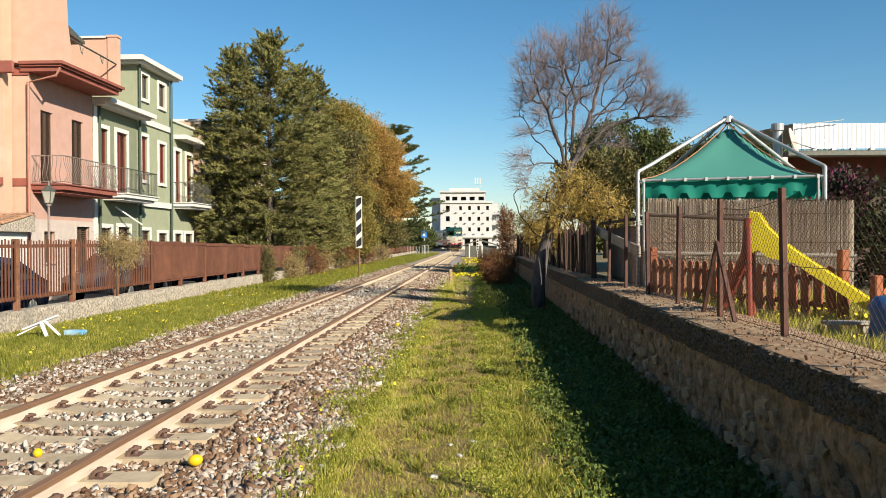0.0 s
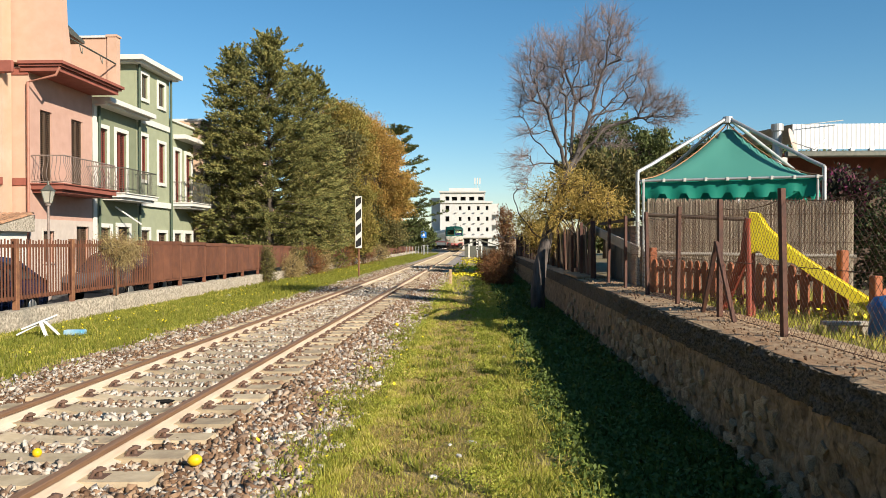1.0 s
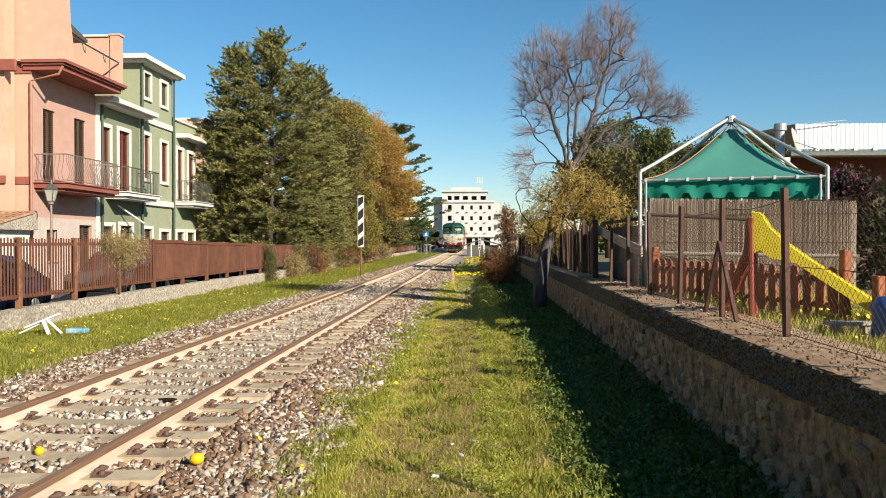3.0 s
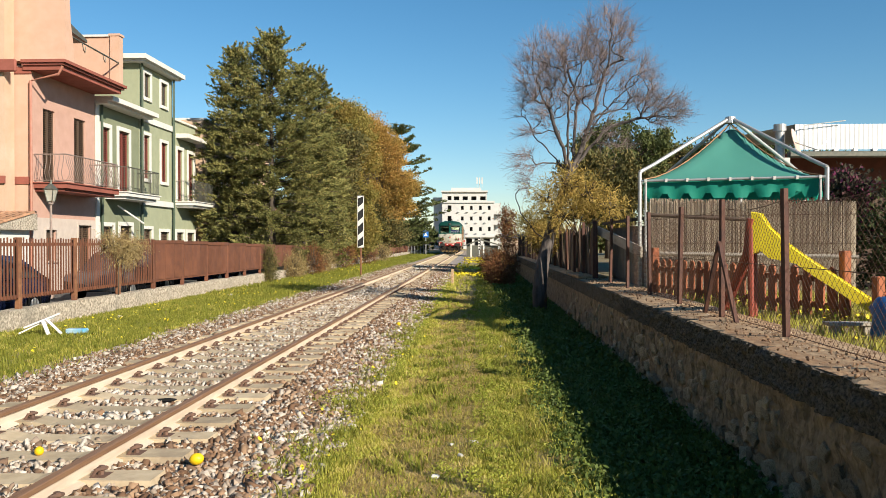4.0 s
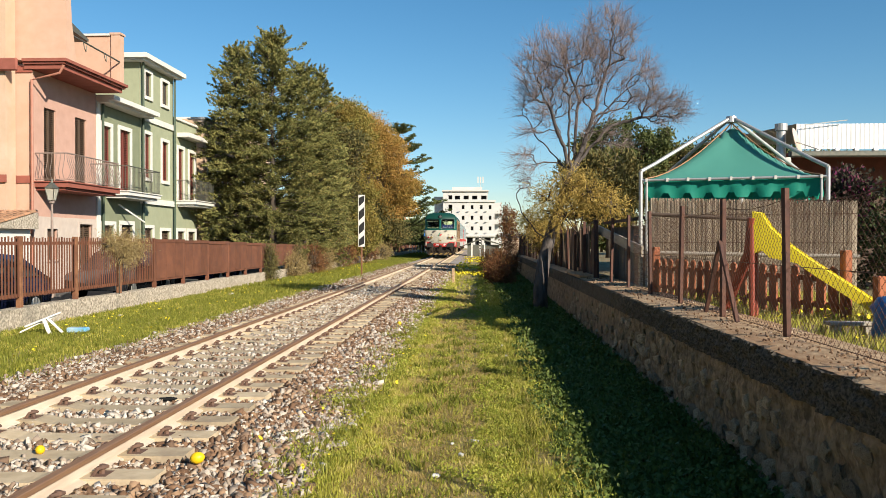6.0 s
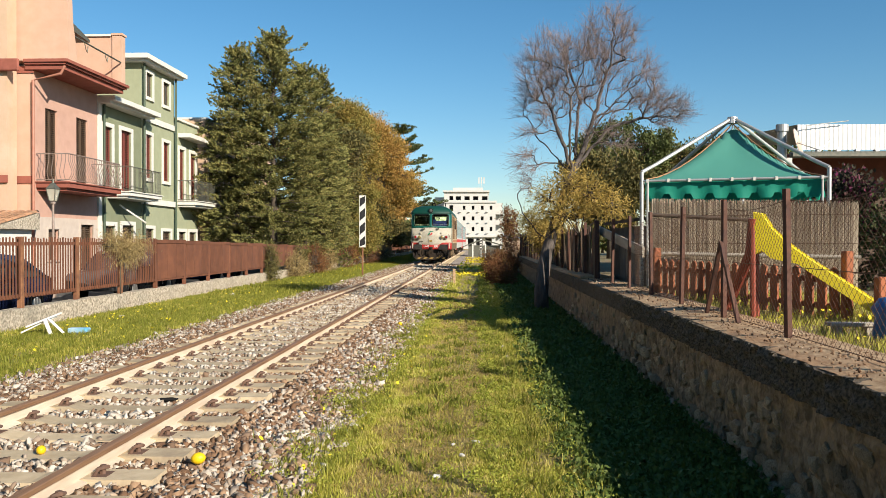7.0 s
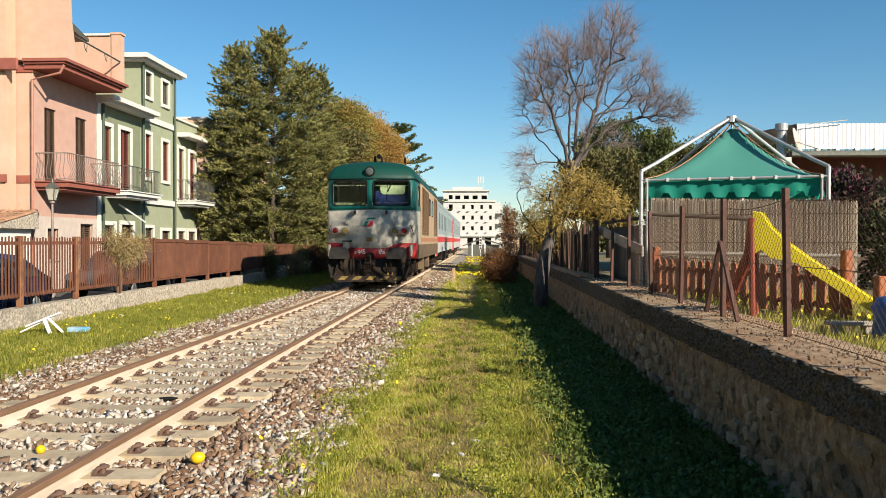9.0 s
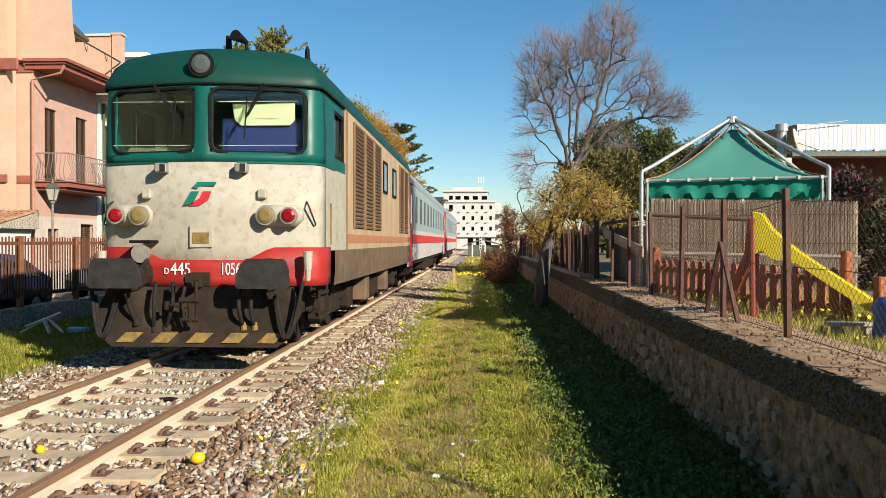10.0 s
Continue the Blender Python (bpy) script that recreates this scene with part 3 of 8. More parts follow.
for k, q in enumerate(g2):
    opening(green_b, *q, M_WHITE, M_SHUT_BROWN if k < 2 else M_SHUT_DARK, 0.14, slats=k not in (2, 3), door=k > 3)
for yy in (34.38, 38.0):
    bm = bmesh.new()
    pipe(bm, [(FX + 0.12, yy, 9.4), (FX + 0.12, yy, 0.1)], 0.055, 8)
    part("downpipe", bm, M_PIPE_GREEN, green_b, "dark green downpipe")

g3 = [(38.7, 39.4, 3.72, 6.2), (40.2, 40.95, 3.72, 6.15), (38.6, 39.5, 0.1, 2.2), (40.0, 41.0, 0.1, 2.2)]
green_c = house("green_house", "two-storey pale green house with a balcony", 38.12, 41.3, 7.55, g3, M_LGREEN)
part("cornice", boxes((FX - 0.1, FX + 0.6, 38.6, 41.3, 6.75, 6.95)), M_WHITE, green_c, "white canopy slab")
part("parapet_cap", boxes((FX - 9, FX + 0.1, 38.12, 41.3, 7.55, 7.64)), M_WHITE, green_c, "white parapet cap")
for k, q in enumerate(g3):
    opening(green_c, *q, M_WHITE, M_SHUT_BROWN if k < 2 else M_SHUT_DARK, 0.16, door=True)
balcony(green_c, 38.5, 41.3, 3.66, 0.95, M_WHITE, M_IRON, 0.0, 0.16, 0.12, 1.0)
bm = bmesh.new()
pipe(bm, [(FX - 1.0, 39.6, 7.55), (FX - 1.0, 39.6, 8.9)], 0.02)
pipe(bm, [(FX - 1.3, 39.6, 8.7), (FX - 0.7, 39.6, 8.7)], 0.012)
part("antenna", bm, M_IRON, green_c)

g4 = [(43.0, 43.8, 3.9, 6.0), (45.5, 46.4, 3.9, 6.0), (48.5, 49.5, 3.9, 6.0), (52, 53, 3.9, 6.0), (43, 44.5, 0.1, 2.3), (48, 50, 0.1, 2.4)]
cream_far = house("cream_house", "cream house half hidden behind the conifers", 42.5, 56.0, 8.2, g4, M_CREAM)
for k, q in enumerate(g4):
    opening(cream_far, *q, M_WHITE, M_SHUT_DARK, 0.14, door=k > 3)
part("parapet_cap", boxes((FX - 9, FX + 0.12, 42.5, 56.0, 8.2, 8.3)), M_WHITE, cream_far, "white parapet cap")

# ---- street lamp ----
M_LAMP_GLASS = glass_mat("lamp_glass", (0.75, 0.72, 0.6), 0.25, 0.5)
lamp = empty("street_lamp", pose(-12.9, 24.1, 0.02), "traditional street lantern on a slender iron column", "street lamp")
bm = bmesh.new()
tube(bm, (0, 0, 0), (0, 0, 0.8), 0.09, 0.07, 10)
tube(bm, (0, 0, 0.8), (0, 0, 2.9), 0.045, 0.035, 10)
tube(bm, (0, 0, 2.86), (0, 0, 2.92), 0.08, 0.08, 10)
part("column", bm, M_IRON_PALE, lamp)
bm = bmesh.new()
tube(bm, (0, 0, 2.95), (0, 0, 3.30), 0.10, 0.19, 4)
part("lantern_glass", bm, M_LAMP_GLASS, lamp, "four-sided frosted lantern glass")
bm = bmesh.new()
tube(bm, (0, 0, 3.304), (0, 0, 3.48), 0.22, 0.06, 4)
tube(bm, (0, 0, 3.48), (0, 0, 3.6), 0.04, 0.02, 6)
for k in range(4):
    a = math.pi / 2 * k
    d = Vector((0, 0, 1)).orthogonal().normalized()
    v = Matrix.Rotation(a, 3, "Z") @ d
    tube(bm, v * 0.105 + Vector((0, 0, 2.93)), v * 0.20 + Vector((0, 0, 3.31)), 0.012, n=4)
part("lantern_frame", bm, M_IRON, lamp)

# ---- rusty fence on the low west wall ----
def fence_top(y):
    return 1.82 if y < 22 else max(1.45, 1.82 - 0.014 * (y - 22))


F_X, BAY = LW_X - 0.14, 2.27
fence = empty("west_fence", pose(0, 0, 0), "rusty steel fence of pales and sheet panels on a low wall", "fence")
y_fence = [11.46 + BAY * i for i in range(0, 48)]
pale = boxes((-0.008, 0.008, -0.02, 0.02, 0, 1.0))
pale_me = part("pale", pale, M_RUST, fence)
first = True
for k, (ya, yb) in enumerate(zip(y_fence, y_fence[1:])):
    zt = fence_top((ya + yb) / 2)
    part("post", boxes((F_X - 0.05, F_X + 0.05, ya - 0.06, ya + 0.06, 0.39, zt + 0.02), bev=0.008), M_RUST_LIGHT if k < 5 else M_RUST, fence)
    part("lower_rail", boxes((F_X - 0.03, F_X + 0.03, ya + 0.06, yb - 0.06, 0.60, 0.68)), M_RUST, fence)
    part("upper_rail", boxes((F_X - 0.03, F_X + 0.03, ya + 0.06, yb - 0.06, zt - 0.16, zt - 0.09)), M_RUST, fence)
    if k < 5:
        n = 19
        for i in range(1, n + 1):
            o = pale_me if first else new("pale", pale_me.data)
            first = False
            o.parent = fence
            o.location = (F_X + 0.045, ya + (yb - ya) * i / (n + 1), 0.62)
            o.scale = (1, 1, zt - 0.62 + random.uniform(-0.02, 0.02))
            o.rotation_euler = (0, 0, random.uniform(-0.15, 0.15))
    else:
        nb = 3
        for i in range(nb):
            a, b = ya + 0.08 + (yb - ya - 0.16) * i / nb, ya + 0.08 + (yb - ya - 0.16) * (i + 1) / nb
            part("sheet_panel", boxes((F_X + 0.034, F_X + 0.05, a + 0.006, b - 0.006, 0.66, zt - 0.01)), M_RUST, fence)
        part("cap_rail", boxes((F_X + 0.034, F_X + 0.07, ya, yb - 0.01, zt - 0.1, zt)), M_RUST, fence)
    if k > 22:
        break
bm = boxes((F_X + 0.01, F_X + 0.05, y_fence[24] + 0.1, 118.0, 0.62, 1.45))
for i in range(26):
    box(bm, F_X - 0.04, F_X + 0.06, y_fence[24] + 2.2 * i, y_fence[24] + 2.2 * i + 0.12, 0.4, 1.47)
part("far_panels", bm, M_RUST, fence)
# ---- chain-link fence on the east wall ----
M_POST = mat("rusty_angle_post", (0.075, 0.036, 0.027), (0.12, 0.055, 0.036), 12.0, 0.8, bump=0.3, bscale=80, stain=(0.06, 0.035, 0.03), sscale=4.0)
M_WIRE = mat("rusty_wire", (0.10, 0.055, 0.035), (0.16, 0.09, 0.06), 12.0, 0.7, metal=0.3)
M_GALV = mat("galvanised_tube", (0.52, 0.52, 0.50), (0.42, 0.42, 0.40), 9.0, 0.45, metal=0.5, stain=(0.30, 0.29, 0.27), sscale=2.0)
M_CANVAS = ramp_mat("green_canvas", [(0.0, (0.012, 0.27, 0.19)), (1.0, (0.02, 0.31, 0.22))], 0.6, sub=0.35, bump=0.15)
# Paler copy of the valance green; grazing sunlight is put into its colour.
M_CANOPY = ramp_mat("sunlit_canopy_canvas", [(0.0, (0.09, 0.33, 0.265)), (1.0, (0.11, 0.36, 0.29))], 0.6, sub=0.3, bump=0.15, vary=0.5, vscale=1.2)
M_CANVAS_EDGE = mat("faded_canvas_edge", (0.42, 0.20, 0.10), (0.35, 0.22, 0.12), 8.0, 0.8)
M_REED = ramp_mat("reed_stalk", [(0.0, (0.22, 0.175, 0.13)), (0.5, (0.36, 0.30, 0.22)), (1.0, (0.48, 0.41, 0.31))], 0.85)
M_PICKET = mat("red_brown_stain", (0.36, 0.115, 0.045), (0.27, 0.08, 0.03), 7.0, 0.7, bump=0.2, bscale=50, stain=(0.20, 0.06, 0.03), sscale=3.0, stretch=(1, 1, 0.2), obrand=0.2)
M_YELLOW = mat("yellow_plastic", (0.78, 0.62, 0.03), (0.72, 0.56, 0.03), 3.0, 0.4, stain=(0.60, 0.50, 0.10), sscale=2.0, samt=0.5)
M_LADDER = mat("red_plastic", (0.29, 0.06, 0.034), (0.23, 0.048, 0.028), 4.0, 0.5)
M_ROOFSHEET = mat("white_sheet", (0.78, 0.78, 0.76), (0.70, 0.70, 0.68), 2.0, 0.5, stain=(0.55, 0.52, 0.47), sscale=0.8, samt=0.4)
M_BRICKRED = mat("dark_red_wall", (0.20, 0.075, 0.05), (0.16, 0.06, 0.04), 4.0, 0.9, stain=(0.10, 0.05, 0.04), sscale=1.0)
M_WOOD_GREY = mat("weathered_plank", (0.40, 0.35, 0.28), (0.30, 0.26, 0.21), 6.0, 0.9, bump=0.3, stretch=(1, 0.2, 1), obrand=0.2)
M_WOOD_DARK = mat("dark_fence_board", (0.075, 0.05, 0.035), (0.12, 0.085, 0.06), 6.0, 0.9, bump=0.3, stretch=(1, 1, 0.15), obrand=0.35)
M_DISH = mat("dish_paint", (0.62, 0.50, 0.42), (0.50, 0.36, 0.28), 3.0, 0.5)
M_SHED = mat("grey_shed", (0.20, 0.18, 0.155), (0.145, 0.13, 0.115), 3.0, 0.8, stain=(0.10, 0.09, 0.08))

PX = 2.5
link = empty("chain_link_fence", pose(0, 0, 0), "rusty chain-link fence on angle posts along the wall", "fence")
posts_y = [4.95 + 1.75 * i for i in range(8)]
for i, y in enumerate([3.2] + posts_y):
    ln_ = 0.02 * math.sin(i * 2.1)
    bm = boxes((-0.022, 0.022, -0.022, -0.014, 0, 1.22), (-0.022, -0.014, -0.014, 0.022, 0, 1.22))
    p = part("post", bm, M_POST, link)
    p.matrix_local = pose(PX, y, 0.965, math.degrees(ln_), math.degrees(ln_ * 0.5), 20)
for ya in (9.0, 7.9):
    bm = bmesh.new()
    tube(bm, (PX - 0.02, ya, 0.965), (PX - 0.03, 8.45, 1.75), 0.026, n=4)
    part("brace", bm, M_POST, link)


def sticks(name, segs, material, parent=None, n=3):
    """Many thin prisms: rows of (p, q, r0, r1)."""
    S = np.asarray([(*p, *q, a, b) for p, q, a, b in segs], float)
    P, Q, A, B = S[:, 0:3], S[:, 3:6], S[:, 6:7], S[:, 7:8]
    D = Q - P
    D /= np.linalg.norm(D, axis=1, keepdims=True) + 1e-9
    ref = np.where(np.abs(D[:, 2:3]) < 0.9, np.array([[0, 0, 1.0]]), np.array([[1.0, 0, 0]]))
    U = np.cross(D, ref)
    U /= np.linalg.norm(U, axis=1, keepdims=True) + 1e-9
    V = np.cross(D, U)
    ring0, ring1 = [], []
    for k in range(n):
        c, s = math.cos(2 * math.pi * k / n), math.sin(2 * math.pi * k / n)
        ring0.append(P + (U * c + V * s) * A)
        ring1.append(Q + (U * c + V * s) * B)
    verts = np.stack(ring0 + ring1, axis=1).reshape(-1, 3)
    base = (np.arange(len(S)) * 2 * n)[:, None, None]
    quad = np.array([[k, (k + 1) % n, n + (k + 1) % n, n + k] for k in range(n)])[None]
    return fastmesh(name, verts, (base + quad).reshape(-1, 4), material, parent)


def mesh_wire(y0, y1, z0, z1, step, r, x):
    """Diamond mesh: two families of slanting wires, sagging a little along the top."""
    segs = []
    h = z1 - z0
    n = int((y1 - y0 + h) / step)
    for s in (1, -1):
        for i in range(n):
            ya = y0 - h + i * step if s > 0 else y0 + i * step
            yb = ya + s * h
            pts = []
            for k in range(9):
                y, z = ya + (yb - ya) * k / 8, z0 + h * k / 8
                if y0 <= y <= y1:
                    bel = 0.03 * math.sin(y * 1.8) * (z - z0) / h
                    sag = 0.06 * (z - z0) / h * abs(math.sin(math.pi * (y - 4.95) / 1.75))
                    pts.append((x + bel + 0.004 * s, y, z - sag))
            segs += [(a, b, r, r) for a, b in zip(pts, pts[1:])]
    return segs


tagged(sticks("wire_mesh", mesh_wire(3.6, 13.4, 0.99, 2.1, 0.075, 0.0016, PX + 0.03), M_WIRE, link), kind="stuff")
for z in (1.0, 1.55, 2.1):
    bm = bmesh.new()
    pipe(bm, [(PX + 0.03, 3.4 + 0.43 * k, z - 0.05 * abs(math.sin(math.pi * k / 4)) * (z > 2)) for k in range(24)], 0.004, 4)
    part("strand_wire", bm, M_WIRE, link)

# ---- board fence further along the wall ----
bf = empty("board_fence", pose(0, 0, 0), "dark weathered board fence on the wall", "fence")
for i in range(165):
    y = 17.3 + 0.2 * i
    h = 1.08 + random.uniform(-0.12, 0.08)
    b = part("board", boxes((-0.012, 0.012, -0.075, 0.075, 0, h)), M_WOOD_DARK if i % 5 else M_POST, bf)
    b.matrix_local = pose(2.52 + random.uniform(-0.01, 0.01), y, 0.965, random.uniform(-3, 3), random.uniform(-2, 2), random.uniform(-6, 6))
for i in range(19):
    part("post", boxes((2.42, 2.48, 17.2 + 1.75 * i, 17.27 + 1.75 * i, 0.965, 2.2)), M_POST, bf)
pl = part("plank", boxes((-0.02, 0.02, -2.45, 2.45, -0.09, 0.09), bev=0.006), M_WOOD_GREY, bf, "pale grey sloping plank")
pl.matrix_local = pose(2.62, 15.6, 1.80, 5.0, 0, 0)
loose = part("loose_slab", boxes((2.14, 2.75, 17.4, 19.8, 0.97, 1.02), bev=0.01), M_WALLTOP)
tagged(loose, "loose flat slab lying on the wall top", "slab")

# ---- garden shed behind ----
shed = empty("garden_shed", pose(0, 0, 0), "low grey shed behind the chain-link fence", "shed")
part("shed_wall", boxes((3.0, 3.1, 15.2, 18.2, 0.9, 2.05)), M_SHED, shed)
part("shed_wall", boxes((3.1, 5.0, 15.1, 15.2, 0.9, 2.05)), M_SHED, shed)
for k in range(4):
    part("shed_panel", boxes((2.965, 2.998, 15.25 + 0.72 * k, 15.93 + 0.72 * k, 1.0, 1.72), bev=0.006), M_SHED, shed)
bm = bmesh.new()
prism(bm, [(2.8, 2.12), (2.8, 2.18), (5.2, 2.5), (5.2, 2.44)], 14.95, 18.5)
part("shed_roof", bm, M_WOOD_DARK, shed)

# ---- gazebo ----
TENT = pose(4.73, 15.49, 0.93, 0, 0, -16.98)
tent = empty("garden_gazebo", TENT, "green canvas gazebo on a galvanised tube frame", "gazebo")
H, ZE, ZB = 1.5, 2.05, 1.89
for sx in (-1, 1):
    for sy in (-1, 1):
        bm = bmesh.new()
        tube(bm, (sx * H, sy * H, 0), (sx * H, sy * H, ZE), 0.036, n=12)
        tube(bm, (sx * H - sx * 0.1, sy * H, 0), (sx * H - sx * 0.1, sy * H, ZE - 0.15), 0.022, n=10)
        part("leg", bm, M_GALV, tent)
        bm = bmesh.new()
        pipe(bm, [(sx * H, sy * H, ZE), (sx * H * 0.86, sy * H * 0.86, ZE + 0.14), (sx * 0.06, sy * 0.06, 3.10)], 0.033, 10)
        part("hip_tube", bm, M_GALV, tent)
bm = bmesh.new()
tube(bm, (0, 0, 3.04), (0, 0, 3.16), 0.12, 0.09, 12)
tube(bm, (0, 0, 2.9), (0, 0, 3.04), 0.015, n=6)
part("crown_plate", bm, M_GALV, tent)
for k in range(4):
    bm = bmesh.new()
    tube(bm, (-H, -H - 0.01, ZB), (H, -H - 0.01, ZB), 0.022, n=8)
    b = part("eave_rail", bm, M_GALV, tent)
    b.matrix_local = Matrix.Rotation(math.pi / 2 * k, 4, "Z")
bm = bmesh.new()
N = 24
top = {}
hc = 1.43
for i in range(N + 1):
    for j in range(N + 1):
        x, y = -hc + 2 * hc * i / N, -hc + 2 * hc * j / N
        d = max(abs(x), abs(y)) / hc
        e = min(abs(x), abs(y)) / max(1e-6, max(abs(x), abs(y)))
        z = ZB + 0.02 + 1.03 * ((1 - d) ** 1.6) + 0.09 * (1 - d) * (e ** 2) - 0.02 * (1 - e) * d
        top[i, j] = bm.verts.new((x, y, z + 0.01 * noise.noise((x * 3, y * 3, 0))))
for i in range(N):
    for j in range(N):
        bm.faces.new((top[i, j], top[i + 1, j], top[i + 1, j + 1], top[i, j + 1]))
part("canopy", bm, M_CANOPY, tent, "taut green canopy", True)
for sx in (-1, 1):
    for sy in (-1, 1):
        bm = bmesh.new()
        pts = []
        for k in range(9):
            d = 1 - k / 8
            pts.append((sx * hc * d, sy * hc * d, ZB + 0.035 + 1.03 * ((1 - d) ** 1.6) + 0.09 * (1 - d)))
        pipe(bm, pts, 0.010, 5)
        part("hip_binding", bm, M_CANVAS_EDGE, tent, "faded brown hip seams")
for k in range(4):
    bm = bmesh.new()
    cols = 64
    prev = None
    for i in range(cols + 1):
        u = i / cols
        x = -H + 0.06 + (2 * H - 0.12) * u
        tab = (u * 8) % 1.0
        drop = 0.30 if 0.22 < tab < 0.78 else 0.21
        wob = 0.035 * math.sin(u * 43 + k) + 0.03 * noise.noise((u * 9, k, 0))
        col = [bm.verts.new((x, -hc - 0.02 + wob * f, ZB - drop * f - 0.02)) for f in (0, 0.35, 0.7, 1.0)]
        if prev:
            for a in range(3):
                bm.faces.new((prev[a], col[a], col[a + 1], prev[a + 1]))
        prev = col
    v = part("valance", bm, M_CANVAS, tent, "scalloped green valance", True)
    v.matrix_local = Matrix.Rotation(math.pi / 2 * k, 4, "Z")
for k in range(9):
    part("tie", boxes((-1.4 + 0.35 * k - 0.02, -1.4 + 0.35 * k + 0.02, -H - 0.045, -H + 0.02, ZB - 0.03, ZB + 0.03)), M_WHITE, tent)
bm = bmesh.new()
tube(bm, (0.2, -1.42, 1.36), (1.45, -1.42, 1.38), 0.03, n=8)
part("cross_bar", bm, M_WHITE, tent)
bm = bmesh.new()
tube(bm, (0.17, -1.4, 0), (0.17, -1.4, 1.9), 0.04, n=8)
part("mid_leg", bm, M_GALV, tent)

# ---- reed screen ----
screen = empty("reed_screen", pose(0, 0, 0), "brown reed matting screen on wooden rails", "screen")
ra, rb = Vector((2.86, 13.7, 0.93)), Vector((5.8, 12.75, 0.93))
segs = []
nst = 1100
for i in range(nst):
    u = i / nst
    p = ra.lerp(rb, u)
    h = (1.50 - 0.10 * u) + random.uniform(-0.03, 0.05)
    j = random.uniform(-0.012, 0.012)
    segs.append(((p.x, p.y + j, p.z), (p.x + random.uniform(-0.012, 0.012), p.y + j, p.z + h), 0.0085, 0.005))
tagged(sticks("reed", segs, M_REED, screen, 4), kind="stuff")
# wire netting stretched over the reeds
segs = []
for s_ in (1, -1):
    for i in range(-26, 54):
        pts = []
        for k in range(15):
            u, z = (0.058 * i + s_ * 0.1 * k + (1.45 if s_ < 0 else 0.0)) / 3.1, 0.1 + 0.1 * k
            if 0 <= u <= 1:
                p = ra.lerp(rb, u)
                pts.append((p.x, p.y - 0.05 - 0.004 * s_, p.z + z))
        segs += [(a, b, 0.0026, 0.0026) for a, b in zip(pts, pts[1:])]
tagged(sticks("wire_netting", segs, M_WIRE, screen), kind="stuff")
bm = bmesh.new()
for z in (0.35, 0.8, 1.25):
    for u in range(20):
        a, b = ra.lerp(rb, u / 20), ra.lerp(rb, (u + 1) / 20)
        tube(bm, (a.x, a.y - 0.02, a.z + z), (b.x, b.y - 0.02, b.z + z), 0.005, n=4)
part("binding_wire", bm, M_WIRE, screen)
bm = bmesh.new()
tube(bm, (2.70, 13.0, 1.57), (5.55, 12.1, 1.53), 0.03, n=8)
part("screen_rail", bm, M_WOOD_GREY, screen)
bm = bmesh.new()
tube(bm, (2.75, 13.1, 2.18), (4.3, 12.6, 2.08), 0.03, n=8)
part("screen_rail", bm, M_WOOD_DARK, screen)
part("screen_post", boxes((2.66, 2.76, 12.5, 12.6, 0.93, 1.6)), M_PICKET, screen)

# ---- picket fences ----
pk_bm = bmesh.new()
prism(pk_bm, [(-0.055, 0), (0.055, 0), (0.055, 0.46), (0.03, 0.50), (0.05, 0.54), (0.045, 0.60), (0.0, 0.635), (-0.045, 0.60), (-0.05, 0.54), (-0.03, 0.50), (-0.055, 0.46)], -0.011, 0.011)
picket_proto = None


def picket_fence(a, b, n, label, z=0.94, tall=0.87):
    global picket_proto
    f = empty("picket_fence", pose(0, 0, 0), label, "fence", "playground picket fences")
    a, b = Vector(a), Vector(b)
    ang = math.atan2(b.y - a.y, b.x - a.x)
    L = (b - a).length
    for k in range(n):
        p = a.lerp(b, (k + 0.5) / n)
        if picket_proto is None:
            picket_proto = part("picket", pk_bm, M_PICKET, f)
            o = picket_proto
        else:
            o = new("picket", picket_proto.data)
            o.parent = f
        o.matrix_local = pose(p.x, p.y, z, 0, random.uniform(-2, 2), math.degrees(ang)) @ Matrix.Diagonal((1.25, 1, tall, 1))
    m = Matrix.Translation((a.x, a.y, z)) @ Matrix.Rotation(ang, 4, "Z")
    for zz in (0.12 * tall, 0.44 * tall):
        part("rail", boxes((0, L, 0.014, 0.045, zz, zz + 0.06), m=m), M_PICKET, f)
    for e in (-0.06, L):
        part("end_post", boxes((e, e + 0.09, -0.02, 0.07, 0, 0.83 * tall), m=m, bev=0.01), M_PICKET, f)
    return f


picket_fence((2.70, 12.6), (3.73, 8.55), 20, "red-brown wooden picket fence of the playground")
picket_fence((3.86, 7.95), (6.2, 8.7), 12, "short red-brown picket fence beside the slide", 0.94, 0.58)

# ---- slide ----
slide = empty("playground_slide", pose(0, 0, 0), "yellow plastic slide with a red ladder", "slide")
T0, E0 = Vector((2.93, 8.8, 1.95)), Vector((4.0, 8.2, 1.03))
prof_n = 14
bm = bmesh.new()
side_dir = Vector((0.49, 0.87, 0)).normalized()
rows = []
for k in range(prof_n + 1):
    u = k / prof_n
    c = T0.lerp(E0, u)
    c.z += -0.06 * math.sin(math.pi * u) * (1 - u) + 0.05 * max(0, u - 0.85) * 6 * 0.2
    if u < 0.12:
        c.z = T0.z - 0.02
    deep = 0.06 + 0.26 * max(0, 1 - u / 0.35)
    top_h = 0.07 + 0.06 * max(0, 1 - u / 0.3)
    row = []
    for o, dz in ((-0.10, -deep), (-0.095, top_h), (-0.08, top_h + 0.01), (-0.07, 0.0), (0.07, 0.0), (0.08, top_h + 0.01), (0.095, top_h), (0.10, -deep)):
        p = c + side_dir * o
        row.append(bm.verts.new((p.x, p.y, p.z + dz)))
    rows.append(row)
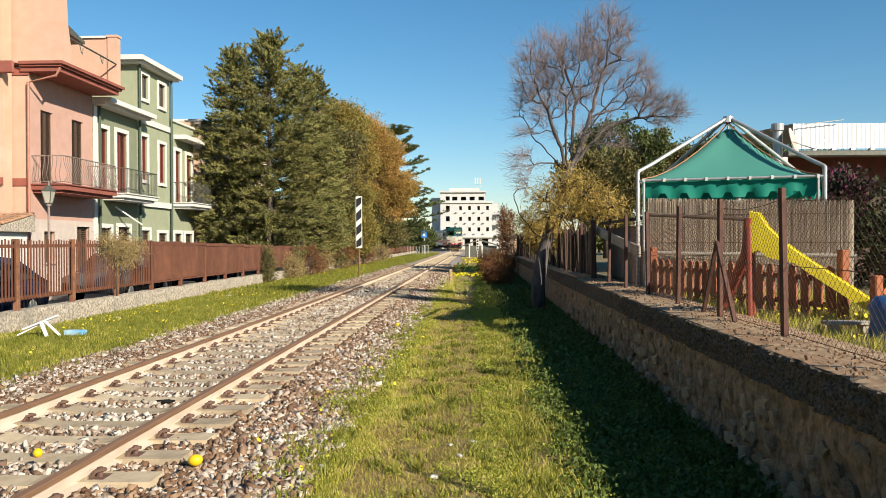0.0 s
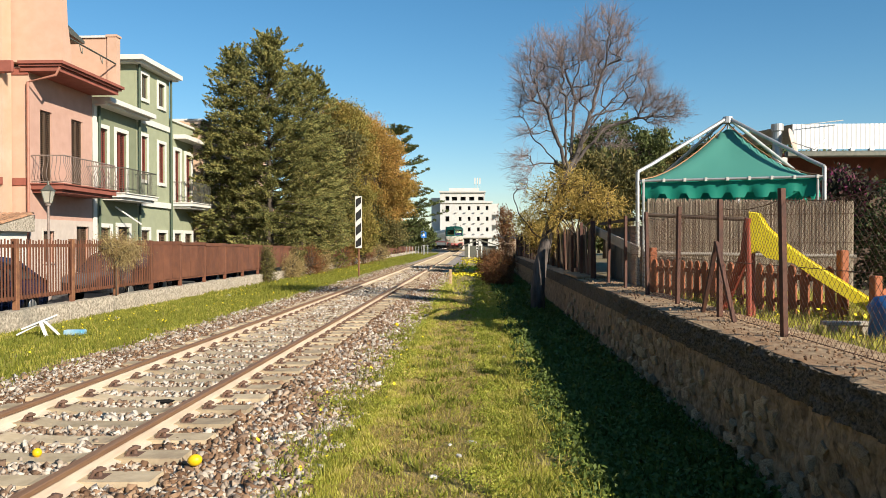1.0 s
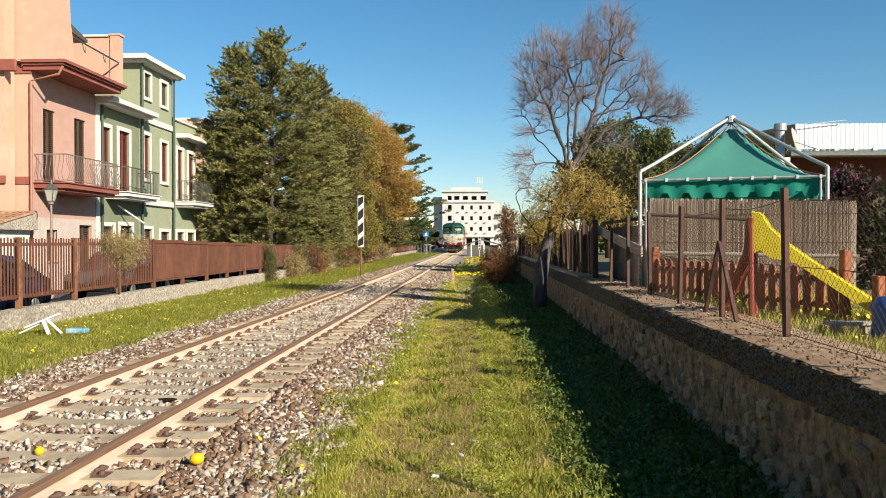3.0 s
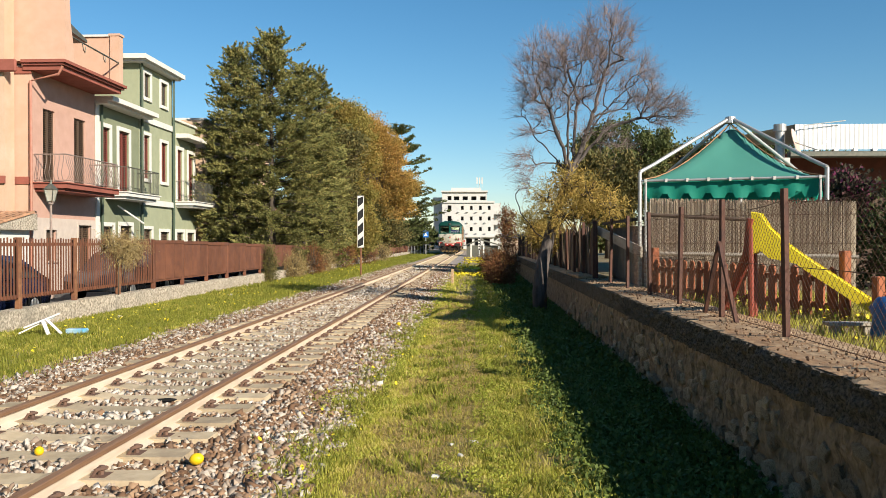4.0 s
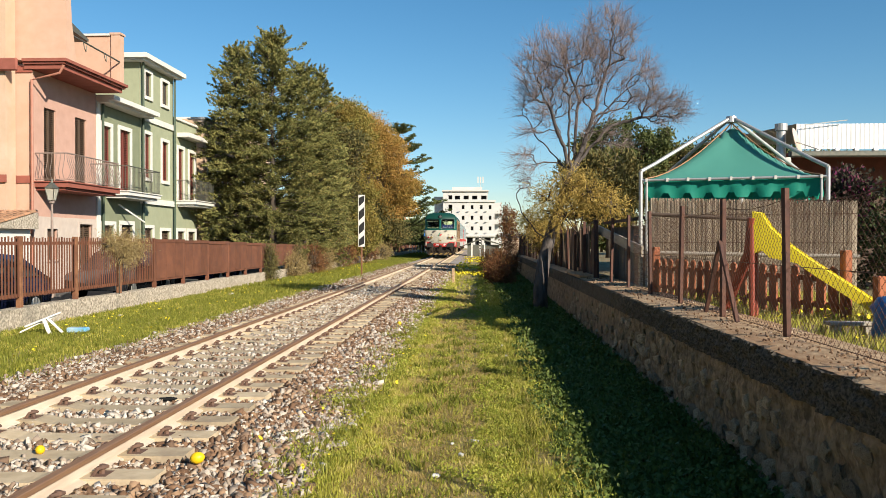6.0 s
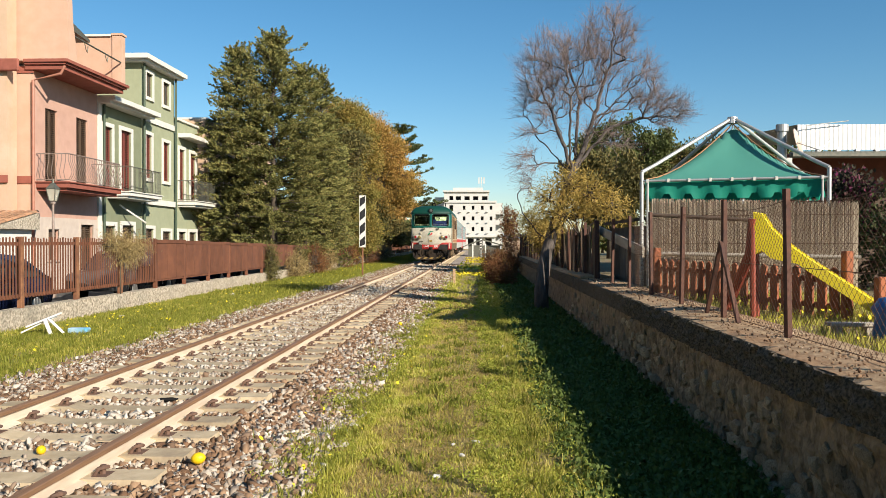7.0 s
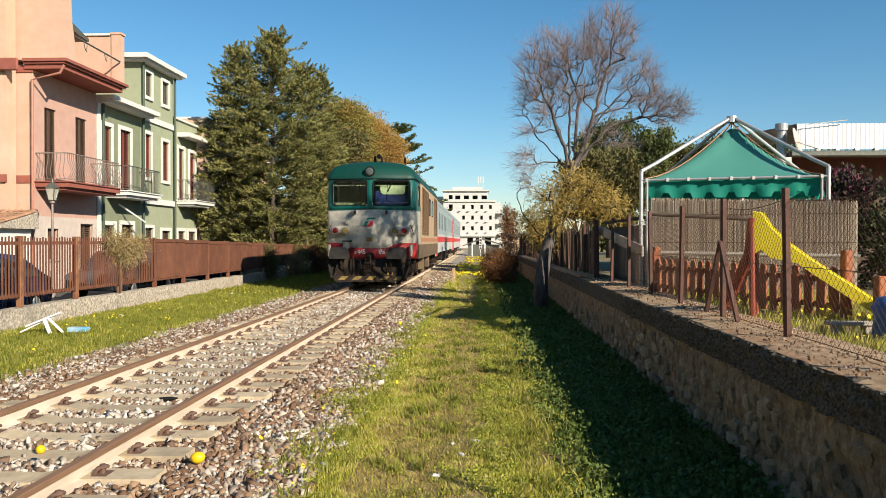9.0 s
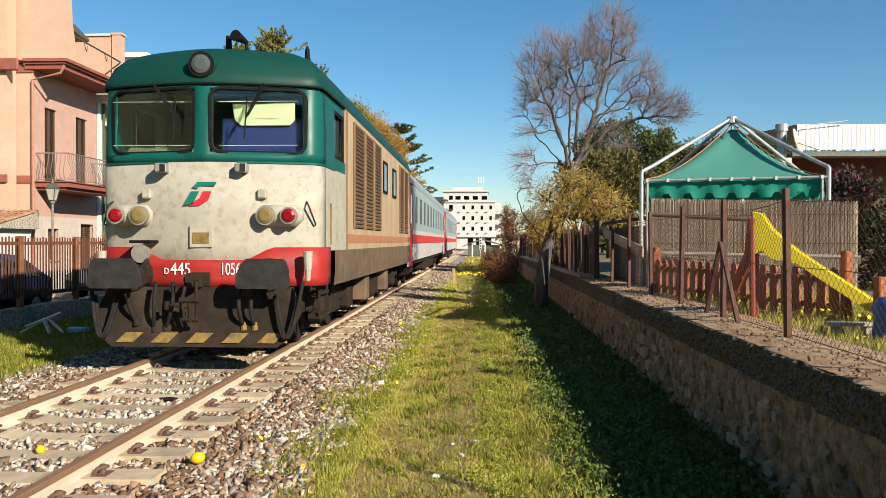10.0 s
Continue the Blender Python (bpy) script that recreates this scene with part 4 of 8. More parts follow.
for a, b in zip(rows, rows[1:]):
    for q in range(7):
        bm.faces.new((a[q], a[q + 1], b[q + 1], b[q]))
solid(part("chute", bm, M_YELLOW, slide, "yellow moulded chute"), 0.015)
for o in (-0.10, 0.10):
    bm = bmesh.new()
    p = T0 + side_dir * o
    pipe(bm, [(p.x, p.y + 0.02, 2.0), (p.x - 0.02, p.y + 0.08, 1.62), (p.x - 0.10, p.y + 0.75, 0.93)], 0.042, 8)
    pipe(bm, [(p.x, p.y + 0.02, 1.9), (p.x, p.y - 0.02, 0.93)], 0.03, 8)
    part("ladder_leg", bm, M_LADDER, slide, "red plastic ladder leg")
for k in range(4):
    u = (k + 0.5) / 4
    bm = bmesh.new()
    c = Vector((T0.x - 0.02 - 0.08 * u, T0.y + 0.08 + 0.67 * u, 1.62 - 0.69 * u))
    tube(bm, c - side_dir * 0.10, c + side_dir * 0.10, 0.025, n=8)
    part("rung", bm, M_LADDER, slide)
M_TOYBLUE = mat("blue_plastic", (0.03, 0.13, 0.35), (0.025, 0.11, 0.30), 4.0, 0.4)
bm = bmesh.new()
prof = [(0.02, 0.0), (0.15, 0.0), (0.18, 0.05), (0.16, 0.2), (0.19, 0.28), (0.13, 0.36), (0.02, 0.38)]
for k in range(16):
    a0, a1 = 2 * math.pi * k / 16, 2 * math.pi * (k + 1) / 16
    for (r0, z0), (r1, z1) in zip(prof, prof[1:]):
        bm.faces.new([bm.verts.new(v) for v in ((r0 * math.cos(a0), r0 * math.sin(a0), z0), (r0 * math.cos(a1), r0 * math.sin(a1), z0), (r1 * math.cos(a1), r1 * math.sin(a1), z1), (r1 * math.cos(a0), r1 * math.sin(a0), z1))])
bmesh.ops.remove_doubles(bm, verts=bm.verts[:], dist=1e-4)
toy = tagged(part("plastic_toy", bm, M_TOYBLUE, None, "", True), "blue plastic toy at the foot of the slide", "toy")
toy.location = (3.43, 6.85, 0.93)
bench = tagged(part("low_plank", boxes((3.05, 3.45, 7.2, 7.34, 1.02, 1.05), (3.1, 3.16, 7.22, 7.32, 0.93, 1.02), (3.36, 3.42, 7.22, 7.32, 0.93, 1.02), bev=0.004), M_WOOD_GREY), "weathered plank on two blocks in the grass", "plank")

# ---- building with a white sheet roof ----
hall = empty("low_building", pose(0, 0, 0), "low dark red building with a white sheet-metal roof edge", "building")
bm = bmesh.new()
wall_holes(bm, 7.3, 22.0, 0.9, 3.7, [(8.6, 10.4, 0.9, 3.0)], 19.4, 19.7, "y")
part("front_wall", bm, M_BRICKRED, hall)
part("side_wall", boxes((7.3, 7.6, 19.7, 27.0, 0.9, 3.7)), M_BRICKRED, hall)
part("door_leaf", boxes((8.6, 10.4, 19.55, 19.6, 0.9, 3.0)), M_WOOD_DARK, hall, "dark door")
bm = bmesh.new()
pts, wv = [], []
nx = 600
for i in range(nx + 1):
    x = 7.05 + 15.0 * i / nx
    y = 18.42 + (0.009 if (i // 2) % 2 else 0.0)
    pts.append([bm.verts.new((x, y, 3.80)), bm.verts.new((x, y, 4.36)), bm.verts.new((x, 27.0, 4.9 + (0.03 if (i // 2) % 2 else 0.0)))])
for a, b in zip(pts, pts[1:]):
    for q in range(2):
        bm.faces.new((a[q], b[q], b[q + 1], a[q + 1]))
part("roof_sheet", bm, M_ROOFSHEET, hall, "white corrugated sheet roof")
part("gutter", boxes((6.9, 22.0, 18.36, 18.52, 3.62, 3.76), bev=0.03), M_IRON, hall, "dark gutter")
part("eave_soffit", boxes((6.95, 22.0, 18.5, 19.6, 3.70, 3.74)), M_TERRA, hall)
for k in range(14):
    bm = bmesh.new()
    tube(bm, (7.1 + 0.42 * k, 18.40, 3.79), (7.1 + 0.42 * k, 18.52, 3.79), 0.05, n=8)
    part("tile_end", bm, M_ROOFSHEET, hall)
part("fascia_end", boxes((6.6, 6.93, 18.4, 22.0, 3.5, 3.62)), M_WHITE, hall)
bm = bmesh.new()
tube(bm, (6.56, 18.0, 0.9), (6.56, 18.0, 4.15), 0.10, n=16)
tube(bm, (6.56, 18.0, 4.15), (6.56, 18.0, 4.3), 0.13, n=16)
part("flue_pipe", bm, M_GALV, hall, "galvanised flue")
bm = bmesh.new()
dd = []
for r in range(5):
    rr = 0.30 * r / 4
    dd.append([bm.verts.new((rr * math.cos(2 * math.pi * k / 20), 0.35 * rr * rr, rr * math.sin(2 * math.pi * k / 20))) for k in range(20)])
for a, b in zip(dd, dd[1:]):
    for k in range(20):
        bm.faces.new((a[k], a[(k + 1) % 20], b[(k + 1) % 20], b[k]))
dish = solid(part("satellite_dish", bm, M_DISH, hall, "faded pink-brown satellite dish"), 0.01)
dish.matrix_local = pose(6.83, 17.9, 3.90, 15, 0, -122)
bm = bmesh.new()
pipe(bm, [(7.2, 18.3, 3.8), (7.2, 18.3, 4.32), (8.1, 18.3, 4.42)], 0.012)
part("aerial", bm, M_GALV, hall)
bm = bmesh.new()
pipe(bm, [(6.83, 17.9, 3.9), (7.2, 17.6, 3.7), (7.5, 17.7, 3.95)], 0.012)
part("dish_arm", bm, M_GALV, hall)
# ---- vegetation ----
M_BARK = mat("bark", (0.055, 0.042, 0.032), (0.09, 0.07, 0.05), 8.0, 0.95, bump=0.8, bscale=20, stretch=(1, 1, 0.3))
M_BARK_PALE = mat("willow_bark", (0.14, 0.118, 0.105), (0.065, 0.054, 0.048), 8.0, 0.95, bump=0.8, bscale=20, stretch=(1, 1, 0.3))
M_TWIG = ramp_mat("willow_twig", [(0.0, (0.12, 0.095, 0.09)), (0.5, (0.23, 0.18, 0.165)), (1.0, (0.34, 0.245, 0.21))], 0.9)
M_CYPRESS = ramp_mat("cypress_spray", [(0.0, (0.044, 0.052, 0.016)), (0.4, (0.145, 0.148, 0.042)), (0.8, (0.28, 0.245, 0.078)), (1.0, (0.38, 0.22, 0.09))], 0.8, sub=0.06, vary=0.45, vscale=0.5)
M_OLIVE = ramp_mat("olive_leaf", [(0.0, (0.05, 0.055, 0.018)), (0.5, (0.125, 0.115, 0.038)), (1.0, (0.25, 0.18, 0.06))], 0.8, sub=0.2, vary=0.4, vscale=0.4)
M_OLIVEGOLD = ramp_mat("turning_leaf", [(0.0, (0.085, 0.095, 0.022)), (0.35, (0.19, 0.18, 0.04)), (0.7, (0.33, 0.24, 0.06)), (1.0, (0.46, 0.26, 0.09))], 0.8, sub=0.22, vary=0.6, vscale=0.35)
M_GOLD = ramp_mat("autumn_leaf", [(0.0, (0.13, 0.115, 0.025)), (0.35, (0.29, 0.20, 0.045)), (0.65, (0.42, 0.25, 0.065)), (0.9, (0.50, 0.27, 0.085)), (1.0, (0.34, 0.15, 0.07))], 0.8, sub=0.25, vary=0.5, vscale=0.35)
M_YELLOWING = ramp_mat("yellowing_leaf", [(0.0, (0.19, 0.155, 0.035)), (0.5, (0.42, 0.30, 0.075)), (1.0, (0.56, 0.39, 0.12))], 0.8, sub=0.25, vary=0.3)
M_RUSTLEAF = ramp_mat("rusty_leaf", [(0.0, (0.10, 0.045, 0.02)), (0.6, (0.22, 0.09, 0.035)), (1.0, (0.12, 0.12, 0.035))], 0.85, sub=0.2, vary=0.3)
M_DRY = ramp_mat("dry_twig", [(0.0, (0.16, 0.11, 0.05)), (0.6, (0.30, 0.22, 0.09)), (1.0, (0.40, 0.31, 0.13))], 0.9)
M_HEDGE = ramp_mat("ivy_leaf", [(0.0, (0.02, 0.034, 0.012)), (0.6, (0.05, 0.075, 0.024)), (1.0, (0.10, 0.115, 0.04))], 0.6, sub=0.15)
M_PINE = ramp_mat("pine_needle", [(0.0, (0.04, 0.055, 0.017)), (0.6, (0.10, 0.12, 0.036)), (1.0, (0.17, 0.17, 0.055))], 0.8, sub=0.15, vary=0.4, vscale=0.4)


def sprays(name, centers, dirs, material, parent, per, length, width, spread, rng, droop=0.0):
    """Leaf quads scattered round each centre and turned roughly along its direction."""
    C = np.repeat(np.asarray(centers), per, axis=0)
    D = np.repeat(np.asarray(dirs), per, axis=0)
    n = len(C)
    off = rng.normal(0, 1, (n, 3)) * spread
    D = D + rng.normal(0, 0.55, (n, 3))
    D[:, 2] -= droop
    D /= np.linalg.norm(D, axis=1, keepdims=True) + 1e-9
    R = off / (np.linalg.norm(off, axis=1, keepdims=True) + 1e-9) + rng.normal(0, 0.45, (n, 3))
    W = np.cross(D, R)
    W /= np.linalg.norm(W, axis=1, keepdims=True) + 1e-9
    ln = length * rng.uniform(0.6, 1.3, (n, 1))
    wd = width * rng.uniform(0.6, 1.3, (n, 1))
    P = C + off
    V = np.stack([P - D * ln * 0.5, P + W * wd * 0.5, P + D * ln * 0.5, P - W * wd * 0.5], axis=1).reshape(-1, 3)
    F = np.arange(n * 4).reshape(-1, 4)
    return fastmesh(name, V, F, material, parent)


def trunk_mesh(name, pts, radii, material, parent, n=10):
    bm = bmesh.new()
    prev = None
    for (p, r) in zip(pts, radii):
        ringv = []
        for k in range(n):
            a = 2 * math.pi * k / n
            w = 1 + 0.18 * noise.noise((p[0] + math.cos(a) * 2, p[1] + math.sin(a) * 2, p[2] * 1.5))
            ringv.append(bm.verts.new((p[0] + math.cos(a) * r * w, p[1] + math.sin(a) * r * w, p[2])))
        if prev:
            for k in range(n):
                bm.faces.new((prev[k], prev[(k + 1) % n], ringv[(k + 1) % n], ringv[k]))
        else:
            bm.faces.new(ringv[::-1])
        prev = ringv
    bm.faces.new(prev)
    return part(name, bm, material, parent, "", True)


def plumes(name, C, D, material, parent, per, length, radius, leaf, rng):
    """Foxtail plumes: scale sprays set round an axis, full at the base and drawn to a tip."""
    C, D = np.asarray(C, float), np.asarray(D, float)
    D /= np.linalg.norm(D, axis=1, keepdims=True) + 1e-9
    n = len(C)
    size = rng.uniform(0.65, 1.35, (n, 1))
    C, D, size = np.repeat(C, per, axis=0), np.repeat(D, per, axis=0), np.repeat(size, per, axis=0)
    m = len(C)
    v = rng.uniform(0, 1, (m, 1)) ** 1.2
    R = rng.normal(0, 1, (m, 3))
    R -= D * np.sum(R * D, axis=1, keepdims=True)
    R /= np.linalg.norm(R, axis=1, keepdims=True) + 1e-9
    P = C + D * (v - 0.35) * length * size + R * radius * size * (1.0 - 0.8 * v) * rng.uniform(0.3, 1.1, (m, 1))
    A = D * 0.9 + R * 0.45 + rng.normal(0, 0.35, (m, 3))
    A /= np.linalg.norm(A, axis=1, keepdims=True) + 1e-9
    W = np.cross(A, R + rng.normal(0, 0.35, (m, 3)))
    W /= np.linalg.norm(W, axis=1, keepdims=True) + 1e-9
    ln, wd = leaf[0] * rng.uniform(0.6, 1.3, (m, 1)), leaf[1] * rng.uniform(0.6, 1.3, (m, 1))
    V = np.stack([P - A * ln * 0.5, P + W * wd * 0.5, P + A * ln * 0.5, P - W * wd * 0.5], axis=1).reshape(-1, 3)
    return fastmesh(name, V, np.arange(m * 4).reshape(-1, 4), material, parent)


def cypress(x, y, top, radius, seed, boughs, label="tall dark green cypress with a ragged open crown", low=0.9):
    """A ragged conifer: tiers of limbs that carry plumes of scale sprays, with gaps between them."""
    rng = np.random.default_rng(seed)
    t = empty("cypress_tree", pose(x, y, 0.0), label, "tree", "conifers by the street")
    trunk_mesh("trunk", [(0, 0, 0), (0.05, 0, top * 0.3), (0, 0.05, top * 0.6), (0, 0, top * 0.97)], [0.26, 0.15, 0.07, 0.012], M_BARK, t)
    segs, C, D = [], [], []
    for i in range(boughs):
        u = (i + rng.uniform(0, 1)) / boughs
        z = low + (top * 0.985 - low) * u ** 0.92
        a = i * 2.399 + rng.normal(0, 0.5)
        prof = radius * min(1.0, 1.3 * (1 - u) ** 0.62) * min(1.0, 0.72 + 1.4 * u)
        L = max(0.18, prof * rng.uniform(0.68, 1.1) * (1 + 0.45 * noise.noise((math.cos(a) * 1.6 + seed, math.sin(a) * 1.6, z * 0.8))))
        rise = rng.uniform(0.0, 0.45) + 0.9 * u ** 3
        ca, sa = math.cos(a), math.sin(a)

        def at(q):
            return np.array((ca * L * q, sa * L * q, z + L * (rise * q - 0.30 * (1 - u) * q * q)))
        pts = [at(q) for q in (0, 0.35, 0.7, 1.0)]
        segs += [(tuple(p), tuple(q), 0.03 * (1 - 0.25 * k), 0.03 * (0.75 - 0.22 * k)) for k, (p, q) in enumerate(zip(pts, pts[1:]))]
        for k in range(2 + int(L * 3.0)):
            q = 1.0 if k == 0 else rng.uniform(0.05, 1.0) ** 0.6
            p = at(q) + rng.normal(0, 0.17, 3) * (0.3 + q) * np.array((1, 1, 0.7))
            tw = rng.normal(0, 0.55)
            C.append(p)
            D.append((ca - sa * tw, sa + ca * tw, rng.uniform(-0.25, 0.75) + 0.8 * u ** 4))
    for k in range(7):
        C.append((rng.normal(0, 0.08), rng.normal(0, 0.08), top - 0.16 * k))
        D.append((rng.normal(0, 0.3), rng.normal(0, 0.3), 1.0))
    tagged(sticks("limb", segs, M_BARK, t), kind="stuff")
    tagged(plumes("crown", C, D, M_CYPRESS, t, 66, 0.62, 0.17, (0.13, 0.06), rng), kind="stuff")
    return t


for x, y, top, r, s, n in ((-10.75, 42.0, 12.45, 2.6, 1, 250), (-12.75, 42.2, 11.8, 2.1, 2, 190), (-9.75, 44.6, 11.4, 1.9, 3, 150), (-9.15, 46.6, 11.4, 1.7, 4, 150),
                           (-9.7, 50.0, 8.6, 1.9, 5, 130)):
    cypress(x, y, top, r, s, n)


def broadleaf(name, x, y, blobs, material, label, seed, clumps, per, leaf=(0.16, 0.10), base=0.0, trunk_h=3.0, trunk_r=0.22, group="", lean=0.0, size=1.0, droop=0.0):
    """A crown of leaf clumps over forked limbs. blobs: (dx, dy, z, rx, ry, rz) lobes of the crown."""
    rng = np.random.default_rng(seed)
    t = empty(name, pose(x, y, base - 1.754 * (size - 1)) @ Matrix.Diagonal((size, size, size, 1)), label, "tree" if "tree" in name else "bush", group)
    segs = []
    vol = np.array([b[3] * b[4] * b[5] for b in blobs]) ** 0.7
    pick = rng.choice(len(blobs), clumps, p=vol / vol.sum())
    B = np.array(blobs)[pick]
    d = rng.normal(0, 1, (clumps, 3))
    d /= np.linalg.norm(d, axis=1, keepdims=True)
    rad = rng.uniform(0.35, 1.0, (clumps, 1)) ** 0.5
    lump = np.array([[1 + 0.3 * noise.noise(tuple(v * 1.7 + seed))] for v in d])
    C = B[:, :3] + d * rad * lump * B[:, 3:6]
    if clumps > 700:
        # clumps gather in boughs with gaps between them
        hubs = clumps // 11
        own = rng.integers(0, hubs, clumps)
        C = C[:hubs][own] + rng.normal(0, 0.23, (clumps, 3)) * np.array((1.0, 1.0, 0.8))
        d = d[:hubs][own]
    C[:, 2] = np.maximum(C[:, 2], 0.15)
    D = d + np.array([0, 0, 0.3])
    if trunk_h:
        trunk_mesh("trunk", [(0, 0, 0), (lean * 0.5, 0, trunk_h * 0.5), (lean, 0, trunk_h)], [trunk_r, trunk_r * 0.75, trunk_r * 0.5], M_BARK, t)
        for b in blobs:
            segs.append(((lean, 0, trunk_h * 0.9), (b[0], b[1], b[2]), trunk_r * 0.45, trunk_r * 0.15))
        for i in range(0, clumps, 3):
            b = B[i]
            segs.append(((b[0], b[1], b[2] - 0.2 * b[5]), tuple(C[i]), 0.03, 0.008))
        tagged(sticks("limb", segs, M_BARK, t, 4), kind="stuff")
    tagged(sprays("crown", C, D, material, t, per, leaf[0], leaf[1], 0.16 if leaf[0] > 0.1 else 0.09, rng, droop), kind="stuff")
    return t


broadleaf("olive_tree", -9.7, 57.9, [(-0.2, 0, 8.3, 1.5, 1.4, 2.2), (0.7, 0, 7.4, 1.5, 1.6, 2.4), (0.3, 0, 4.2, 1.7, 1.6, 2.2), (0.9, 0, 2.2, 1.3, 1.4, 1.4)], M_OLIVEGOLD, "olive green tree turning yellow behind the fence", 11, 3900, 24, (0.125, 0.08), size=1.146)
broadleaf("autumn_tree", -10.0, 76.4, [(-0.8, 0, 8.2, 1.7, 1.6, 2.1), (0.5, 0.4, 7.5, 1.6, 1.6, 2.0), (1.5, 0.4, 5.1, 1.5, 1.4, 1.6), (0.2, 0, 4.2, 2.0, 1.6, 1.7)], M_GOLD, "golden-brown autumn tree beside the track", 12, 4200, 24, (0.12, 0.08), size=1.39)
broadleaf("olive_tree", -9.9, 75.0, [(0.2, 0, 3.0, 1.3, 1.2, 1.5), (1.0, 0.4, 2.2, 1.2, 1.1, 1.3)], M_OLIVE, "low green tree under the autumn tree", 13, 900, 20, trunk_h=1.5, size=1.415)
broadleaf("olive_tree", -10.2, 53.9, [(0.2, 0, 4.5, 1.3, 1.2, 2.6), (0.9, 0.4, 6.6, 1.2, 1.1, 1.8), (-0.4, 0, 2.4, 1.4, 1.2, 1.6)], M_OLIVE, "dusty green tree next to the cypresses", 14, 1500, 22, trunk_h=2.0, size=1.16)


def layered_conifer(x, y, h, seed):
    """Flat whorls of long limbs with upturned needle tips."""
    rng = np.random.default_rng(seed)
    t = empty("layered_conifer", pose(x, y, -0.79) @ Matrix.Diagonal((1.45, 1.45, 1.45, 1)), "dark layered conifer with long flat limbs", "tree", "conifers by the street")
    trunk_mesh("trunk", [(0, 0, 0), (0, 0, h * 0.5), (0, 0, h)], [0.25, 0.16, 0.03], M_BARK, t)
    segs, C, D = [], [], []
    z = 1.6
    while z < h - 0.3:
        L = 3.8 * (1 - (z / h) ** 2.6) + 0.5
        for k in range(11):
            a = rng.uniform(0, 2 * math.pi)
            l = L * rng.uniform(0.7, 1.05)
            pts = [(math.cos(a) * l * u, math.sin(a) * l * u, z - 0.25 * math.sin(u * 2.6) + 0.45 * u * u) for u in np.linspace(0, 1, 8)]
            segs += [(p, q, 0.04, 0.03) for p, q in zip(pts, pts[1:])]
            for p in pts[2:]:
                for m in range(9):
                    side = rng.normal(0, 0.11, 3)
                    C.append((p[0] + side[0], p[1] + side[1], p[2] + abs(side[2]) * 0.3 + 0.03))
                    D.append((math.cos(a) * 0.9, math.sin(a) * 0.9, 0.45))
        z += rng.uniform(0.72, 0.95)
    tagged(sticks("limb", segs, M_BARK, t), kind="stuff")
    tagged(sprays("crown", C, D, M_PINE, t, 8, 0.20, 0.05, 0.05, rng), kind="stuff")


layered_conifer(-9.5, 95.6, 11.4, 21)

# scrub along the west fence
for k, (x, y, w, h, m_, lab) in enumerate(((-8.75, 38.5, 0.5, 1.1, M_DRY, "dry brown scrub against the fence"), (-8.6, 42.0, 0.7, 1.5, M_RUSTLEAF, "rusty dry shrub against the fence"),
                                          (-8.7, 46.0, 0.6, 1.3, M_DRY, "dry brown scrub against the fence"), (-8.5, 52.0, 0.8, 1.7, M_RUSTLEAF, "rusty dry shrub against the fence"),
                                          (-8.3, 60.0, 0.9, 1.9, M_RUSTLEAF, "rusty dry shrub against the fence"), (-8.3, 70.0, 1.0, 1.6, M_DRY, "dry brown scrub against the fence"),
                                          (-8.95, 34.6, 0.16, 1.5, M_OLIVE, "green climber hanging over the fence"), (-8.9, 40.0, 0.25, 1.6, M_OLIVE, "green climber hanging over the fence"))):
    broadleaf("scrub_bush", x, y, [(0, 0, h * 0.5, w * 0.7, w * 1.6, h * 0.55), (0.1, w, h * 0.4, w * 0.6, w, h * 0.4)], m_, lab, 30 + k, 190, 16, (0.16, 0.02), trunk_h=0.3, trunk_r=0.04)
# dry vine on the fence pales
broadleaf("dry_vine", -9.12, 20.3, [(0, -0.3, 1.28, 0.09, 0.7, 0.13), (0, 0.8, 1.18, 0.09, 0.6, 0.15), (0, 0.3, 0.95, 0.07, 0.5, 0.20)], M_DRY, "dry brown vine draped over the rusty pales", 50, 300, 18, (0.15, 0.010), trunk_h=0.9, trunk_r=0.02, base=0.4, droop=0.7)


